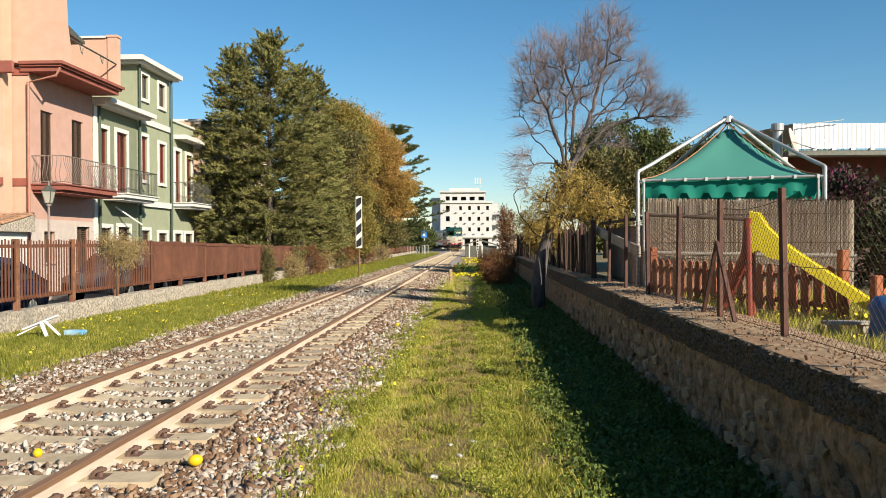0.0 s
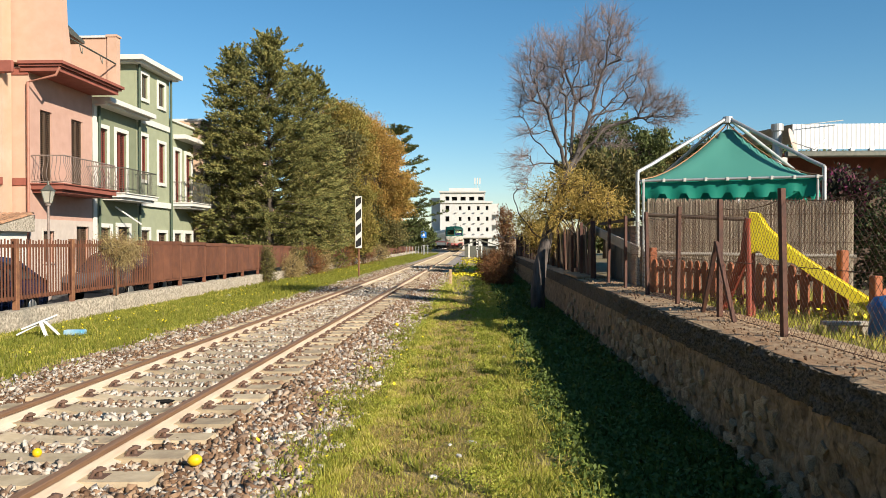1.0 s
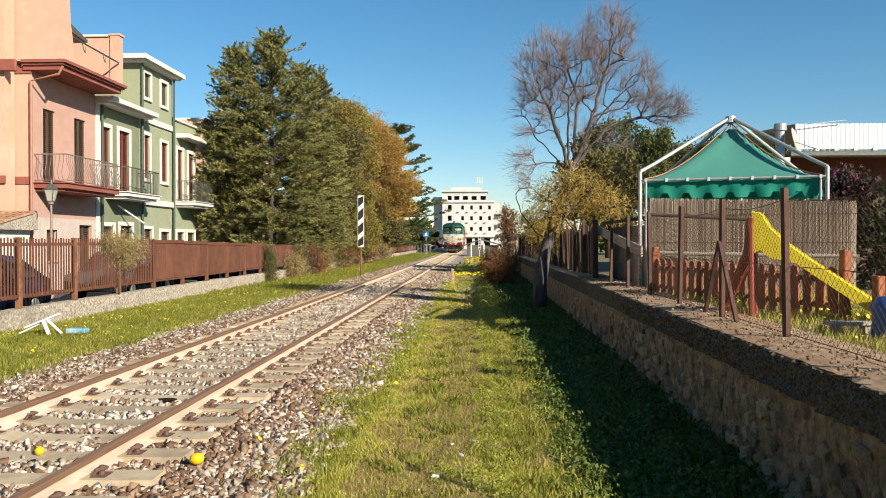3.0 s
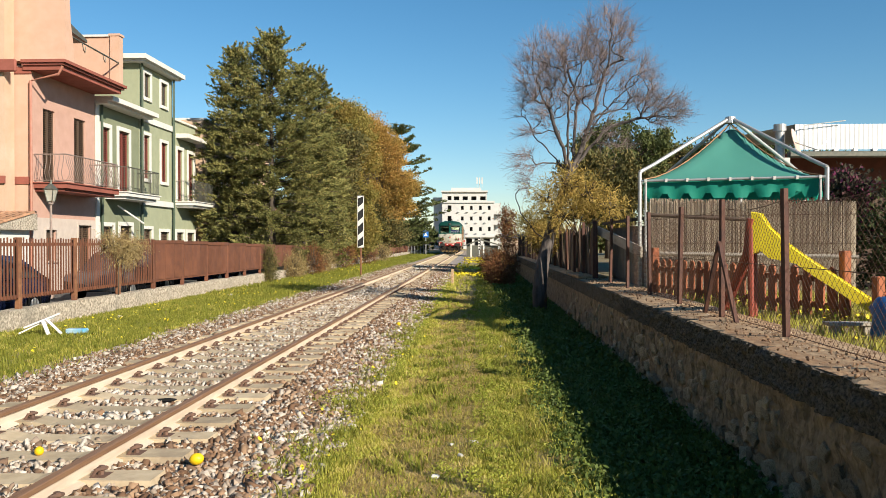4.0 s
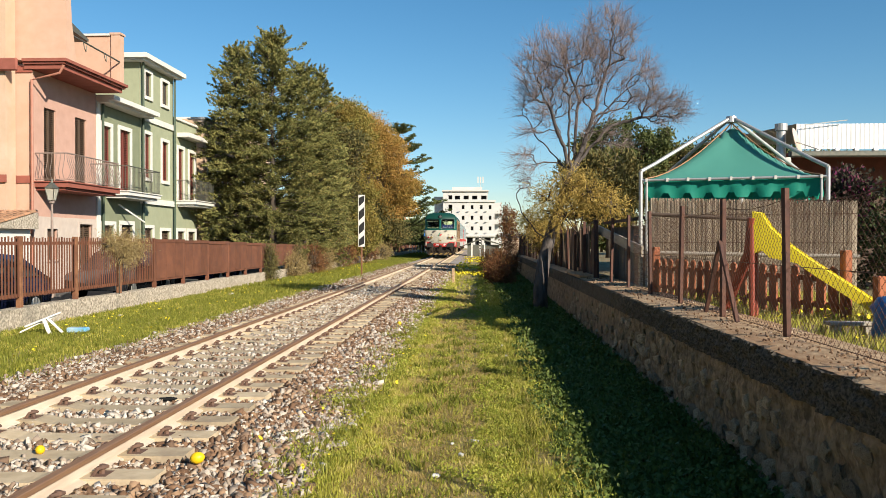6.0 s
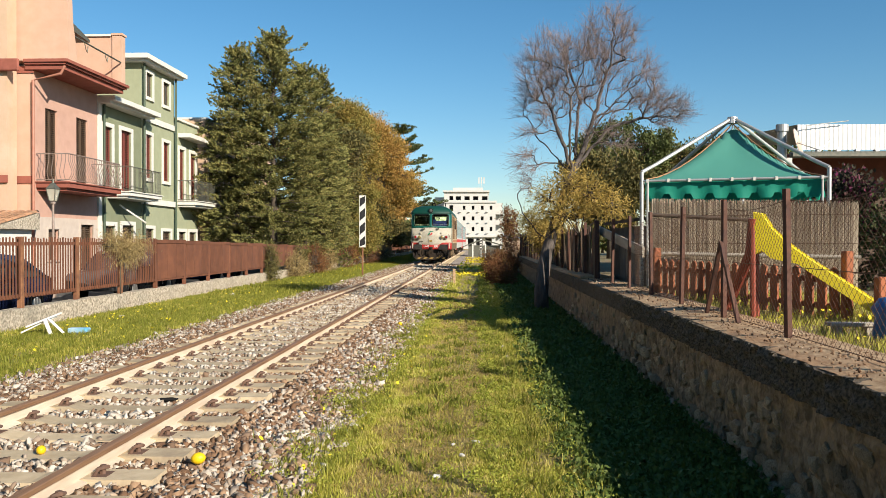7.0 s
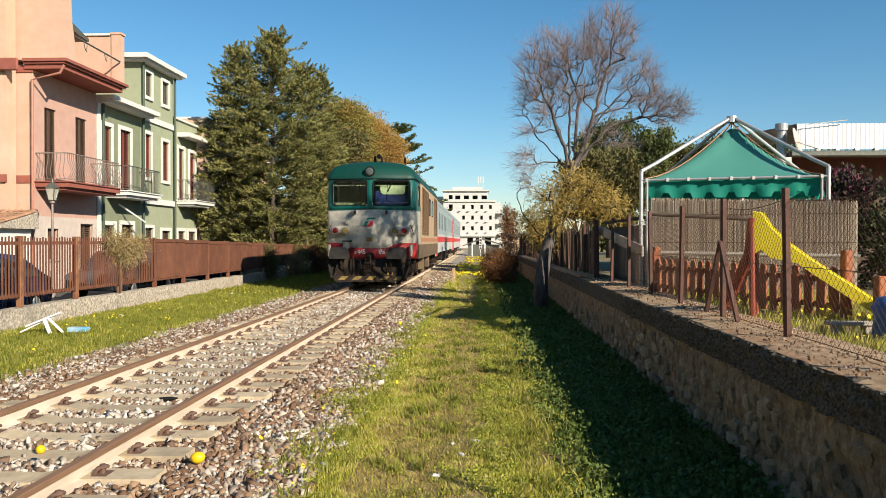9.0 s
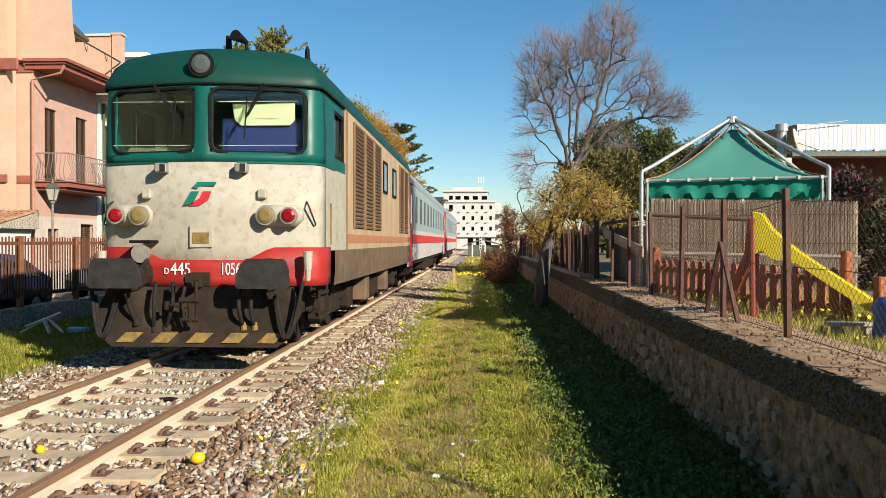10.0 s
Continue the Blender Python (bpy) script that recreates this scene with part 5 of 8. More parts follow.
# ---- bare willow in front of the east wall ----
def willow():
    rng = np.random.default_rng(77)
    t = empty("willow_tree", pose(0, 0, 0), "large bare tree with fine grey-brown twigs", "tree")
    trunk_mesh("trunk", [(1.60, 21.0, -0.1), (1.58, 21.0, 0.5), (1.66, 21.02, 1.2), (1.88, 21.06, 2.0), (2.12, 21.1, 2.8), (2.36, 21.1, 3.5), (2.42, 21.1, 3.8)], [0.20, 0.18, 0.17, 0.15, 0.13, 0.11, 0.07], M_BARK_PALE, t, 14)
    # skeleton nodes: place, parent, chainage from the fork
    nodes, up, way = [], [], []

    def node(p, parent):
        nodes.append(np.array(p, float))
        up.append(parent)
        way.append(0.0 if parent < 0 else way[parent] + float(np.linalg.norm(nodes[-1] - nodes[parent])))
        return len(nodes) - 1

    def limb(start, pts):
        k = start
        for p in pts:
            a, b = nodes[k], np.array(p, float)
            m = max(2, int(np.linalg.norm(b - a) / 0.14))
            for i in range(1, m + 1):
                k = node(a + (b - a) * i / m + rng.normal(0, 0.018, 3), k)
        return k
    fork = node((2.36, 21.1, 3.45), -1)
    for pts in (((2.2, 21.0, 4.2), (1.85, 20.9, 5.0), (1.55, 20.9, 5.7), (1.35, 20.9, 6.2)),
                ((2.5, 21.2, 4.4), (2.58, 21.3, 5.4), (2.35, 21.4, 6.3), (2.2, 21.4, 6.8)),
                ((2.72, 21.0, 4.3), (3.02, 20.9, 5.3), (3.3, 20.9, 6.2), (3.4, 20.9, 7.0)),
                ((2.85, 21.3, 4.15), (3.45, 21.4, 4.75), (4.1, 21.4, 4.95), (4.8, 21.3, 5.0)),
                ((3.0, 21.5, 4.7), (3.6, 21.7, 5.5), (4.1, 21.7, 5.9)),
                ((2.3, 20.7, 4.3), (2.25, 20.4, 5.2), (2.6, 20.2, 6.1)),
                ((1.95, 21.3, 4.0), (1.5, 21.4, 4.5), (1.25, 21.4, 5.0))):
        limb(fork, pts)
    low = node((1.74, 21.04, 1.75), -1)
    limb(low, ((1.42, 20.95, 2.1), (1.12, 20.9, 2.45), (0.98, 20.9, 2.85), (1.08, 20.9, 3.4)))
    # crown lobes hold the twig ends that the branches grow towards
    lobes = ((1.75, 21, 6.15, 0.80, 0.9, 0.95, 150), (3.30, 21, 6.75, 0.72, 0.8, 0.95, 150), (2.5, 21, 6.1, 1.0, 1.1, 1.05, 170), (4.0, 21.2, 5.75, 0.62, 0.8, 0.75, 95),
             (4.72, 21.2, 5.12, 0.62, 0.6, 0.42, 90), (1.45, 21, 5.0, 0.50, 0.7, 0.7, 60), (2.6, 21, 4.9, 0.9, 0.9, 0.6, 60), (1.25, 20.9, 3.6, 0.32, 0.4, 0.75, 40), (3.4, 21.2, 4.35, 0.55, 0.5, 0.25, 18))
    ends = []
    for cx, cy, cz, rx, ry, rz, n in lobes:
        n = int(n * 0.72)
        d = rng.normal(0, 1, (n, 3))
        d /= np.linalg.norm(d, axis=1, keepdims=True)
        ends.append(np.array((cx, cy, cz)) + d * rng.uniform(0.25, 1.0, (n, 1)) ** 0.5 * np.array((rx, ry, rz)))
    ends = np.concatenate(ends)
    ends = ends[np.argsort(np.linalg.norm(ends - nodes[0], axis=1))]
    tips = []
    for e in ends:
        N = np.array(nodes)
        dist = np.linalg.norm(N - e, axis=1)
        cost = dist + 0.22 * np.array(way) + 0.5 * np.maximum(0, N[:, 2] - e[2])
        k = int(np.argmin(cost))
        if dist[k] > 1.7:
            continue
        a = nodes[k]
        b = e - a
        tang = a - nodes[up[k]] if up[k] >= 0 else np.array((0, 0, 1.0))
        tang = tang / (np.linalg.norm(tang) + 1e-9)
        m = max(2, int(dist[k] / 0.13))
        j = k
        for i in range(1, m + 1):
            u = i / m
            j = node(a + b * u + tang * dist[k] * 0.45 * u * (1 - u) + rng.normal(0, 0.012, 3), j)
            if i in (m, m // 2):
                tips.append((j, b / (dist[k] + 1e-9)))
    load = np.zeros(len(nodes))
    for j, _ in tips:
        load[j] += 1
    for k in range(len(nodes) - 1, -1, -1):
        if up[k] >= 0:
            load[up[k]] += load[k]
    rad = 0.0031 * np.sqrt(np.maximum(load, 1.0)) + 0.0006
    segs = [(tuple(nodes[up[k]]), tuple(nodes[k]), min(rad[up[k]], rad[k] * 1.25), rad[k]) for k in range(len(nodes)) if up[k] >= 0]
    tagged(sticks("limb", [q for q in segs if q[3] > 0.008], M_BARK_PALE, t, 6), kind="stuff")
    twigs = [q for q in segs if q[3] <= 0.008]
    mid = np.array((2.6, 21.0, 4.6))
    for j, d in tips:
        out = nodes[j] - mid
        out /= np.linalg.norm(out) + 1e-9
        for _ in range(7):
            dd = d * 0.6 + out * 0.5 + rng.normal(0, 0.42, 3)
            dd /= np.linalg.norm(dd)
            p, step = nodes[j], rng.uniform(0.07, 0.15)
            for i in range(4):
                dd = dd + rng.normal(0, 0.16, 3) + np.array((0, 0, 0.05))
                dd /= np.linalg.norm(dd)
                q = p + dd * step
                twigs.append((tuple(p), tuple(q), 0.0032 - 0.0005 * i, 0.0027 - 0.0005 * i))
                p = q
    tagged(sticks("twig", twigs, M_TWIG, t, 3), kind="stuff")


willow()
broadleaf("yellowing_shrub", 2.5, 20.5, [(-0.75, 0, 1.75, 0.35, 0.35, 0.35), (-0.3, 0, 2.05, 0.42, 0.4, 0.42), (0.25, 0, 1.85, 0.45, 0.4, 0.42), (0.8, 0, 1.55, 0.38, 0.4, 0.40), (-0.3, 0.2, 1.35, 0.75, 0.4, 0.35)], M_YELLOWING, "yellowing narrow-leaved shrub under the bare tree", 61, 300, 20, (0.17, 0.018), base=1.10, trunk_h=0.9, trunk_r=0.05, droop=0.6)
broadleaf("yellowing_shrub", 1.95, 25.0, [(-0.34, 0, 2.3, 0.34, 0.4, 0.42), (0.05, 0, 1.9, 0.42, 0.4, 0.5)], M_YELLOWING, "small olive yellow shrub against the board fence", 62, 210, 18, (0.14, 0.022), trunk_h=1.0, trunk_r=0.04, droop=0.4)
broadleaf("rusty_shrub", 2.0, 55.0, [(0, 0, 3.2, 0.55, 0.6, 0.85), (0.1, 0, 2.0, 0.6, 0.6, 0.9)], M_RUSTLEAF, "rust-red leafed shrub at the end of the wall", 63, 200, 18, (0.14, 0.06), trunk_h=0.8, trunk_r=0.06)
for k, (x, y, w, h) in enumerate(((0.95, 32.0, 0.30, 0.6), (0.78, 35.0, 0.42, 0.75), (1.2, 41.0, 0.8, 1.1), (1.0, 48.0, 1.0, 1.3), (2.5, 54.0, 1.1, 1.6))):
    broadleaf("dry_bush", x, y, [(0, 0, h * 0.45, w, w * 1.4, h * 0.55)], M_RUSTLEAF, "dry brown bush on the track side", 70 + k, 260, 18, (0.20, 0.018), trunk_h=0.3, trunk_r=0.04)
# pines behind the gazebo
for k, (x, y, top, w) in enumerate(((8.2, 44.0, 7.2, 2.4), (11.5, 46.0, 6.9, 2.6), (14.5, 45.0, 6.8, 2.4), (6.4, 40.0, 5.4, 1.8), (18.0, 48.0, 6.4, 2.8))):
    broadleaf("pine_tree", x, y, [(-0.6 * w, 0, top - 1.4, w * 0.7, w * 0.7, 1.2), (0.5 * w, 0, top - 1.6, w * 0.7, w * 0.7, 1.2), (0, 0, top - 2.6, w, w * 0.8, 1.6)], M_PINE if k % 2 == 0 else M_OLIVE, "bushy green pine behind the playground", 80 + k, 1000, 20, (0.2, 0.1), base=0.9, trunk_h=2.5, group="pines behind the playground")
# climber by the low building
broadleaf("ivy_hedge", 7.45, 14.5, [(0, 0, 0.8, 0.9, 0.7, 0.9), (0.6, 0, 1.2, 0.8, 0.6, 0.8), (0.9, 0.5, 0.7, 1.2, 0.6, 0.9)], M_HEDGE, "dark ivy hedge beside the playground", 91, 900, 22, (0.08, 0.055), base=0.93, trunk_h=0.6, trunk_r=0.05)
broadleaf("flowering_climber", 6.75, 15.2, [(0, 0, 1.4, 0.5, 0.4, 0.8)], ramp_mat("purple_leaf", [(0.0, (0.03, 0.03, 0.02)), (0.7, (0.06, 0.05, 0.03)), (1.0, (0.25, 0.04, 0.12))], 0.8, sub=0.2), "dark climber with purple flowers", 92, 260, 18, (0.08, 0.05), base=0.93, trunk_h=0.8, trunk_r=0.04)
# ---- distance ----
M_HOTEL = mat("hotel_white", (0.52, 0.51, 0.48), (0.48, 0.47, 0.44), 0.5, 0.8, stain=(0.55, 0.52, 0.48), sscale=0.1, samt=0.4)
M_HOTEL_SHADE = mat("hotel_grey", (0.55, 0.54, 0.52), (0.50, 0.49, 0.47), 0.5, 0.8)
hotel = empty("white_hotel", Matrix.Translation((-8.3 + 8.7 * 0.748, 0, 0)) @ Matrix.Diagonal((0.748, 1, 0.885, 1)), "white six-storey hotel with small square windows", "building")
HY = 190.0
main_holes = []
for zc in (4.6, 7.4, 10.2):
    main_holes.append((-7.0, -5.8, zc, zc + 1.35))
    for x in (-2.8, 0.0, 2.85, 5.6):
        main_holes.append((x, x + 0.8, zc + 0.15, zc + 1.2))
top_holes = [(-7.0, -5.8, 12.9, 14.0), (-5.0, -3.4, 12.9, 13.9), (-2.3, -0.7, 12.9, 13.9), (0.4, 2.0, 12.9, 13.9), (3.2, 4.9, 12.9, 13.9)]
gr_holes = [(-1.2, 0.6, 0.9, 2.8), (1.4, 3.4, 0.9, 2.8), (4.2, 6.2, 0.9, 2.8), (-7.5, -5.0, 0.9, 2.8)]
bm = bmesh.new()
wall_holes(bm, -8.7, 7.4, 0.0, 12.4, main_holes + gr_holes, HY, HY + 0.4, "y")
part("front_wall", bm, M_HOTEL, hotel)
bm = bmesh.new()
wall_holes(bm, -8.7, 5.2, 12.4, 15.0, top_holes, HY, HY + 0.4, "y")
part("attic_wall", bm, M_HOTEL, hotel)
part("attic_cornice", boxes((-9.0, 5.5, HY - 0.5, HY + 12, 15.0, 15.4)), M_HOTEL, hotel)
part("roof_house", boxes((-6.0, 3.5, HY + 3, HY + 9, 15.4, 16.4)), M_HOTEL, hotel)
part("floor_band", boxes((-9.0, 7.7, HY - 0.35, HY - 0.005, 12.2, 12.7)), M_HOTEL, hotel)
part("floor_band", boxes((-9.0, 7.7, HY - 0.6, HY - 0.005, 3.1, 3.6)), M_HOTEL, hotel)
part("side_wall", boxes((-8.7, -8.3, HY + 0.4, HY + 14, 0, 15.0)), M_HOTEL_SHADE, hotel)
# Two near-black panels imitate the shade inside the hotel.
part("inner_dark", boxes((-8.2, 7.2, HY + 1.2, HY + 1.4, 0, 12.3)), M_DARK, hotel, "near-black panel for the unlit hotel rooms")
part("inner_dark", boxes((-8.2, 5.0, HY + 1.2, HY + 1.4, 12.3, 14.9)), M_DARK, hotel, "near-black panel for the unlit hotel rooms")
part("attic_side", boxes((4.8, 5.2, HY + 0.4, HY + 12, 12.4, 15.0)), M_HOTEL, hotel)
part("wing_wall", boxes((-11.6, -8.71, HY + 3.0, HY + 14, 0, 13.6)), M_HOTEL_SHADE, hotel, "shaded grey side wing")
part("wing_parapet", boxes((-11.8, -8.9, HY + 2.7, HY + 2.99, 11.6, 13.8)), M_HOTEL, hotel)
for zc in (4.6, 7.4, 10.2):
    for x in (-2.8, 0.0, 2.85, 5.6):
        part("awning", boxes((x - 1.1, x - 0.5, HY - 0.5, HY - 0.005, zc - 0.5, zc - 0.35)), M_HOTEL_SHADE, hotel)
for zc in (3.6, 6.4, 9.2):
    part("balcony", boxes((7.41, 10.2, HY + 1, HY + 3, zc, zc + 0.9)), M_HOTEL, hotel)
part("balcony_wing", boxes((7.41, 9.6, HY + 3.0, HY + 12, 0, 12.2)), M_HOTEL, hotel)
bm = bmesh.new()
for x in (2.2, 3.0, 3.8):
    tube(bm, (x, HY + 5, 16.4), (x, HY + 5, 19.2), 0.06)
    box(bm, x - 0.2, x + 0.2, HY + 4.8, HY + 5.2, 17.6, 19.3)
part("mast", bm, M_HOTEL, hotel, "white antenna mast")

# small far houses, station clutter
for k, (x, y, w, d, h, m_) in enumerate(((-17.0, 150, 6, 6, 5.2, M_WHITE), (-22.0, 165, 7, 6, 6.8, M_CREAM), (-14.0, 170, 4, 5, 4.6, M_WHITE), (-34.0, 160, 12, 8, 8.0, M_CREAM))):
    hs = empty("far_house", pose(x, y, 0), "small pale house in the distance", "house", "far houses")
    bm = bmesh.new()
    wall_holes(bm, -w / 2, w / 2, 0, h, [(-w / 2 + 0.8 + 1.8 * i, -w / 2 + 1.7 + 1.8 * i, h - 2.2, h - 1.0) for i in range(int(w / 2))], 0, 0.3, "y")
    part("wall", bm, m_, hs)
    part("body", boxes((-w / 2, w / 2, 0.9, d, 0, h)), m_, hs)
    bm = bmesh.new()
    prism(bm, [(-0.3, h), (d / 2, h + 1.0), (d + 0.3, h)], -w / 2 - 0.3, w / 2 + 0.3, "x")
    part("roof", bm, M_TILE, hs)

M_SIGNBLUE = mat("sign_blue", (0.03, 0.18, 0.55), (0.03, 0.16, 0.50), 6.0, 0.4)
ped = empty("road_sign", pose(-6.7, 105.0, 0), "blue square crossing sign on a grey pole", "road sign")
bm = bmesh.new()
tube(bm, (0, 0, 0), (0, 0, 3.6), 0.05)
part("pole", bm, M_GALV, ped)
part("plate", boxes((-0.35, 0.35, -0.08, -0.055, 2.3, 3.2), bev=0.01), M_SIGNBLUE, ped, "blue sign plate")
bm = bmesh.new()
prism(bm, [(-0.2, 2.5), (0.2, 2.5), (0.0, 3.0)], -0.09, -0.082)
part("symbol", bm, M_WHITE, ped)

# boundary marker boards
M_BLK = mat("sign_black", (0.015, 0.015, 0.015), (0.025, 0.025, 0.025), 6.0, 0.5)


def striped_board(x, y, z0, z1, w, n, base, label, pole_mat, slant):
    b = empty("marker_board", pose(x, y, 0), label, "railway sign")
    bm = bmesh.new()
    tube(bm, (0, 0.04, base), (0, 0.04, z1), 0.045, n=8)
    part("pole", bm, pole_mat, b)
    part("board", boxes((-w / 2, w / 2, -0.012, 0.0, z0, z1), bev=0.004), M_WHITE, b)
    gap = (z1 - z0 - 0.06) / ((n + 1) / 2 * 1.6 + (n - 1) / 2)
    for k in range((n + 1) // 2):
        za = z0 + 0.03 + 2.6 * gap * k
        zb = za + 1.6 * gap
        lo, hi = z0 + 0.03, z1 - 0.03
        q = [(-w / 2 + 0.03, max(lo, za - slant)), (w / 2 - 0.03, max(lo, min(hi, za + slant))), (w / 2 - 0.03, min(hi, zb + slant)), (-w / 2 + 0.03, max(lo, min(hi, zb - slant)))]
        bm = bmesh.new()
        prism(bm, q, -0.019, -0.0135)
        part("black_stripe", bm, M_BLK, b)
    return b


striped_board(-5.98, 41.4, 1.45, 4.1, 0.33, 7, 0.0, "tall black and white striped marker board on a rusty pole", M_RUST_LIGHT, 0.12)
striped_board(0.15, 80.0, 0.9, 2.2, 0.22, 9, 0.0, "small black and white striped post", M_GALV, 0.0)
km = tagged(part("marker_post", boxes((-1.11, -0.99, 33.6, 33.72, -0.05, 0.62), bev=0.015), M_WALLTOP), "short weathered concrete marker post in the grass", "marker post")
shelter = empty("dark_shelter", pose(0, 0, 0), "dark low shelter near the level crossing", "shelter")
part("shelter_body", boxes((-1.3, 2.4, 95, 99, 0, 1.3)), M_IRON, shelter)
bm = bmesh.new()
prism(bm, [(-1.9, 1.2), (0.3, 2.1), (2.9, 1.3), (2.9, 1.2), (0.3, 1.9), (-1.9, 1.1)], 94.5, 99.5)
part("shelter_roof", bm, M_IRON, shelter)
for x in (-0.8, 0.6):
    part("white_post", boxes((x, x + 0.14, 90, 90.14, 0, 1.5)), M_WHITE, shelter)
bw = tagged(part("brick_wall", boxes((2.2, 6.0, 75.0, 75.4, 0, 2.0)), M_CREAM), "low cream garden wall near the crossing", "wall")
gate = empty("crossing_gate", pose(0, 0, 0), "grey metal railing beside the level crossing", "railing")
for k in range(8):
    part("bar", boxes((-9.2 + 0.4 * k, -9.12 + 0.4 * k, 108.0, 108.06, 0, 1.3)), M_GALV, gate)
part("top_bar", boxes((-9.3, -6.2, 107.99, 108.07, 1.3, 1.38)), M_GALV, gate)

# distant greenery and hills close the view
hills = bmesh.new()
prev = None
for i in range(121):
    a = radians(-75 + 150 * i / 120)
    x, y = 1400 * math.sin(a), 1400 * math.cos(a)
    h = 14 + 10 * noise.noise((i * 0.13, 0, 0))
    col = [hills.verts.new((x, y, -2)), hills.verts.new((x, y, h))]
    if prev:
        hills.faces.new((prev[0], col[0], col[1], prev[1]))
    prev = col
tagged(part("backdrop", hills, mat("far_hills", (0.16, 0.20, 0.22), (0.12, 0.16, 0.17), 0.02, 1.0)), "hazy low hills on the horizon", "hills", kind="structure")
for k, (x, y) in enumerate(((-26, 110), (-20, 125), (-15, 128), (10, 120), (15, 100), (20, 85), (12, 150), (24, 140), (-12, 135), (-9.6, 124), (-10.5, 130), (-13, 139))):
    broadleaf("far_tree", x, y, [(0, 0, 3.0, 2.6, 2.0, 2.2), (1.5, 0, 2.2, 2.0, 2.0, 1.8)], M_PINE, "green tree in the distance", 110 + k, 260, 16, (0.45, 0.3), trunk_h=1.8, group="far trees")

# ---- parked cars seen through the fence ----
def car(m, paint, label):
    c = empty("parked_car", m, label, "car", "parked cars")
    sec = [(-2.05, 0.35, 0.62), (-1.95, 0.30, 0.78), (-1.2, 0.25, 0.90), (-0.55, 0.25, 1.40), (0.2, 0.25, 1.47), (1.1, 0.25, 1.40), (1.75, 0.25, 0.98), (2.0, 0.28, 0.90), (2.05, 0.35, 0.60)]
    bm = bmesh.new()
    prev = None
    for y, z0, z1 in sec:
        wt = 0.80 if z1 < 1.1 else 0.62
        col = [bm.verts.new(p) for p in ((-0.80, y, z0), (-0.84, y, min(z1, 0.62)), (-0.82, y, min(z1, 0.88)), (-wt, y, z1), (wt, y, z1), (0.82, y, min(z1, 0.88)), (0.84, y, min(z1, 0.62)), (0.80, y, z0))]
        if prev:
            for k in range(8):
                bm.faces.new((prev[k], prev[(k + 1) % 8], col[(k + 1) % 8], col[k]))
        else:
            bm.faces.new(col)
        prev = col
    bm.faces.new(prev[::-1])
    part("body", bm, paint, c, "", True)
    for sx in (-1, 1):
        bm = bmesh.new()
        vs = [bm.verts.new((sx * x, y, z)) for x, y, z in ((0.835, -0.95, 0.92), (0.835, 1.5, 0.95), (0.67, 1.05, 1.34), (0.67, -0.5, 1.34))]
        bm.faces.new(vs)
        part("side_glass", bm, M_GLASS_DARK, c)
        for y in (-1.3, 1.3):
            bm = bmesh.new()
            tube(bm, (sx * 0.66, y, 0.31), (sx * 0.86, y, 0.31), 0.31, n=18)
            w = part("wheel", bm, M_L_BLACK, c)
            bm = bmesh.new()
            tube(bm, (sx * 0.86, y, 0.31), (sx * 0.875, y, 0.31), 0.19, 0.17, n=14)
            part("hubcap", bm, M_GALV, w)
    return c
# ---- diesel locomotive: local y runs back from the nose, z is 0 on the rail head ----
M_L_WHITE = mat("loco_front_cream", (0.42, 0.395, 0.32), (0.365, 0.335, 0.26), 3.0, 0.6, stain=(0.20, 0.145, 0.085), sscale=9.0, samt=0.55, bump=0.06, bscale=30)
M_L_SIDE = mat("loco_side_dusty_cream", (0.46, 0.345, 0.21), (0.38, 0.265, 0.15), 2.5, 0.6, stain=(0.31, 0.19, 0.095), sscale=1.0, samt=0.8, stretch=(1, 1, 0.35))
M_L_SKIRT = mat("loco_dirty_skirt", (0.17, 0.115, 0.062), (0.105, 0.072, 0.042), 3.0, 0.8, stain=(0.07, 0.055, 0.04), sscale=1.0)
M_L_GREEN = mat("loco_green", (0.004, 0.098, 0.078), (0.004, 0.082, 0.064), 3.0, 0.42, stain=(0.015, 0.07, 0.054), sscale=1.5, samt=0.4, spec=0.3)
M_L_ROOF = mat("loco_roof_green", (0.003, 0.050, 0.037), (0.005, 0.042, 0.031), 4.0, 0.5, stain=(0.016, 0.034, 0.025), sscale=1.2, spec=0.25)
M_L_RED = mat("loco_red", (0.36, 0.022, 0.018), (0.30, 0.02, 0.016), 4.0, 0.55, stain=(0.11, 0.025, 0.02), sscale=2.0, samt=0.5)
M_L_GREY = mat("buffer_grey", (0.020, 0.019, 0.018), (0.034, 0.032, 0.029), 6.0, 0.8, spec=0.15, stain=(0.05, 0.045, 0.04), sscale=5.0)
M_L_BLACK = mat("black_rubber", (0.007, 0.007, 0.007), (0.012, 0.012, 0.012), 9.0, 0.75, spec=0.12)
M_L_HOSE = mat("dusty_rubber_hose", (0.026, 0.022, 0.019), (0.014, 0.012, 0.011), 9.0, 0.8, spec=0.15)
M_L_FRAME = mat("underframe_grime", (0.020, 0.015, 0.011), (0.036, 0.025, 0.017), 5.0, 0.9, bump=0.3, spec=0.15)
M_L_PLOUGH = mat("plough_steel", (0.036, 0.026, 0.019), (0.022, 0.017, 0.013), 4.0, 0.9, spec=0.1, stain=(0.085, 0.058, 0.038), sscale=2.5, bump=0.2)
M_L_YELLOW = mat("faded_yellow", (0.26, 0.16, 0.03), (0.12, 0.085, 0.04), 14.0, 0.8)
M_L_GRILLE = mat("grille_brown", (0.24, 0.15, 0.08), (0.17, 0.10, 0.055), 5.0, 0.7)
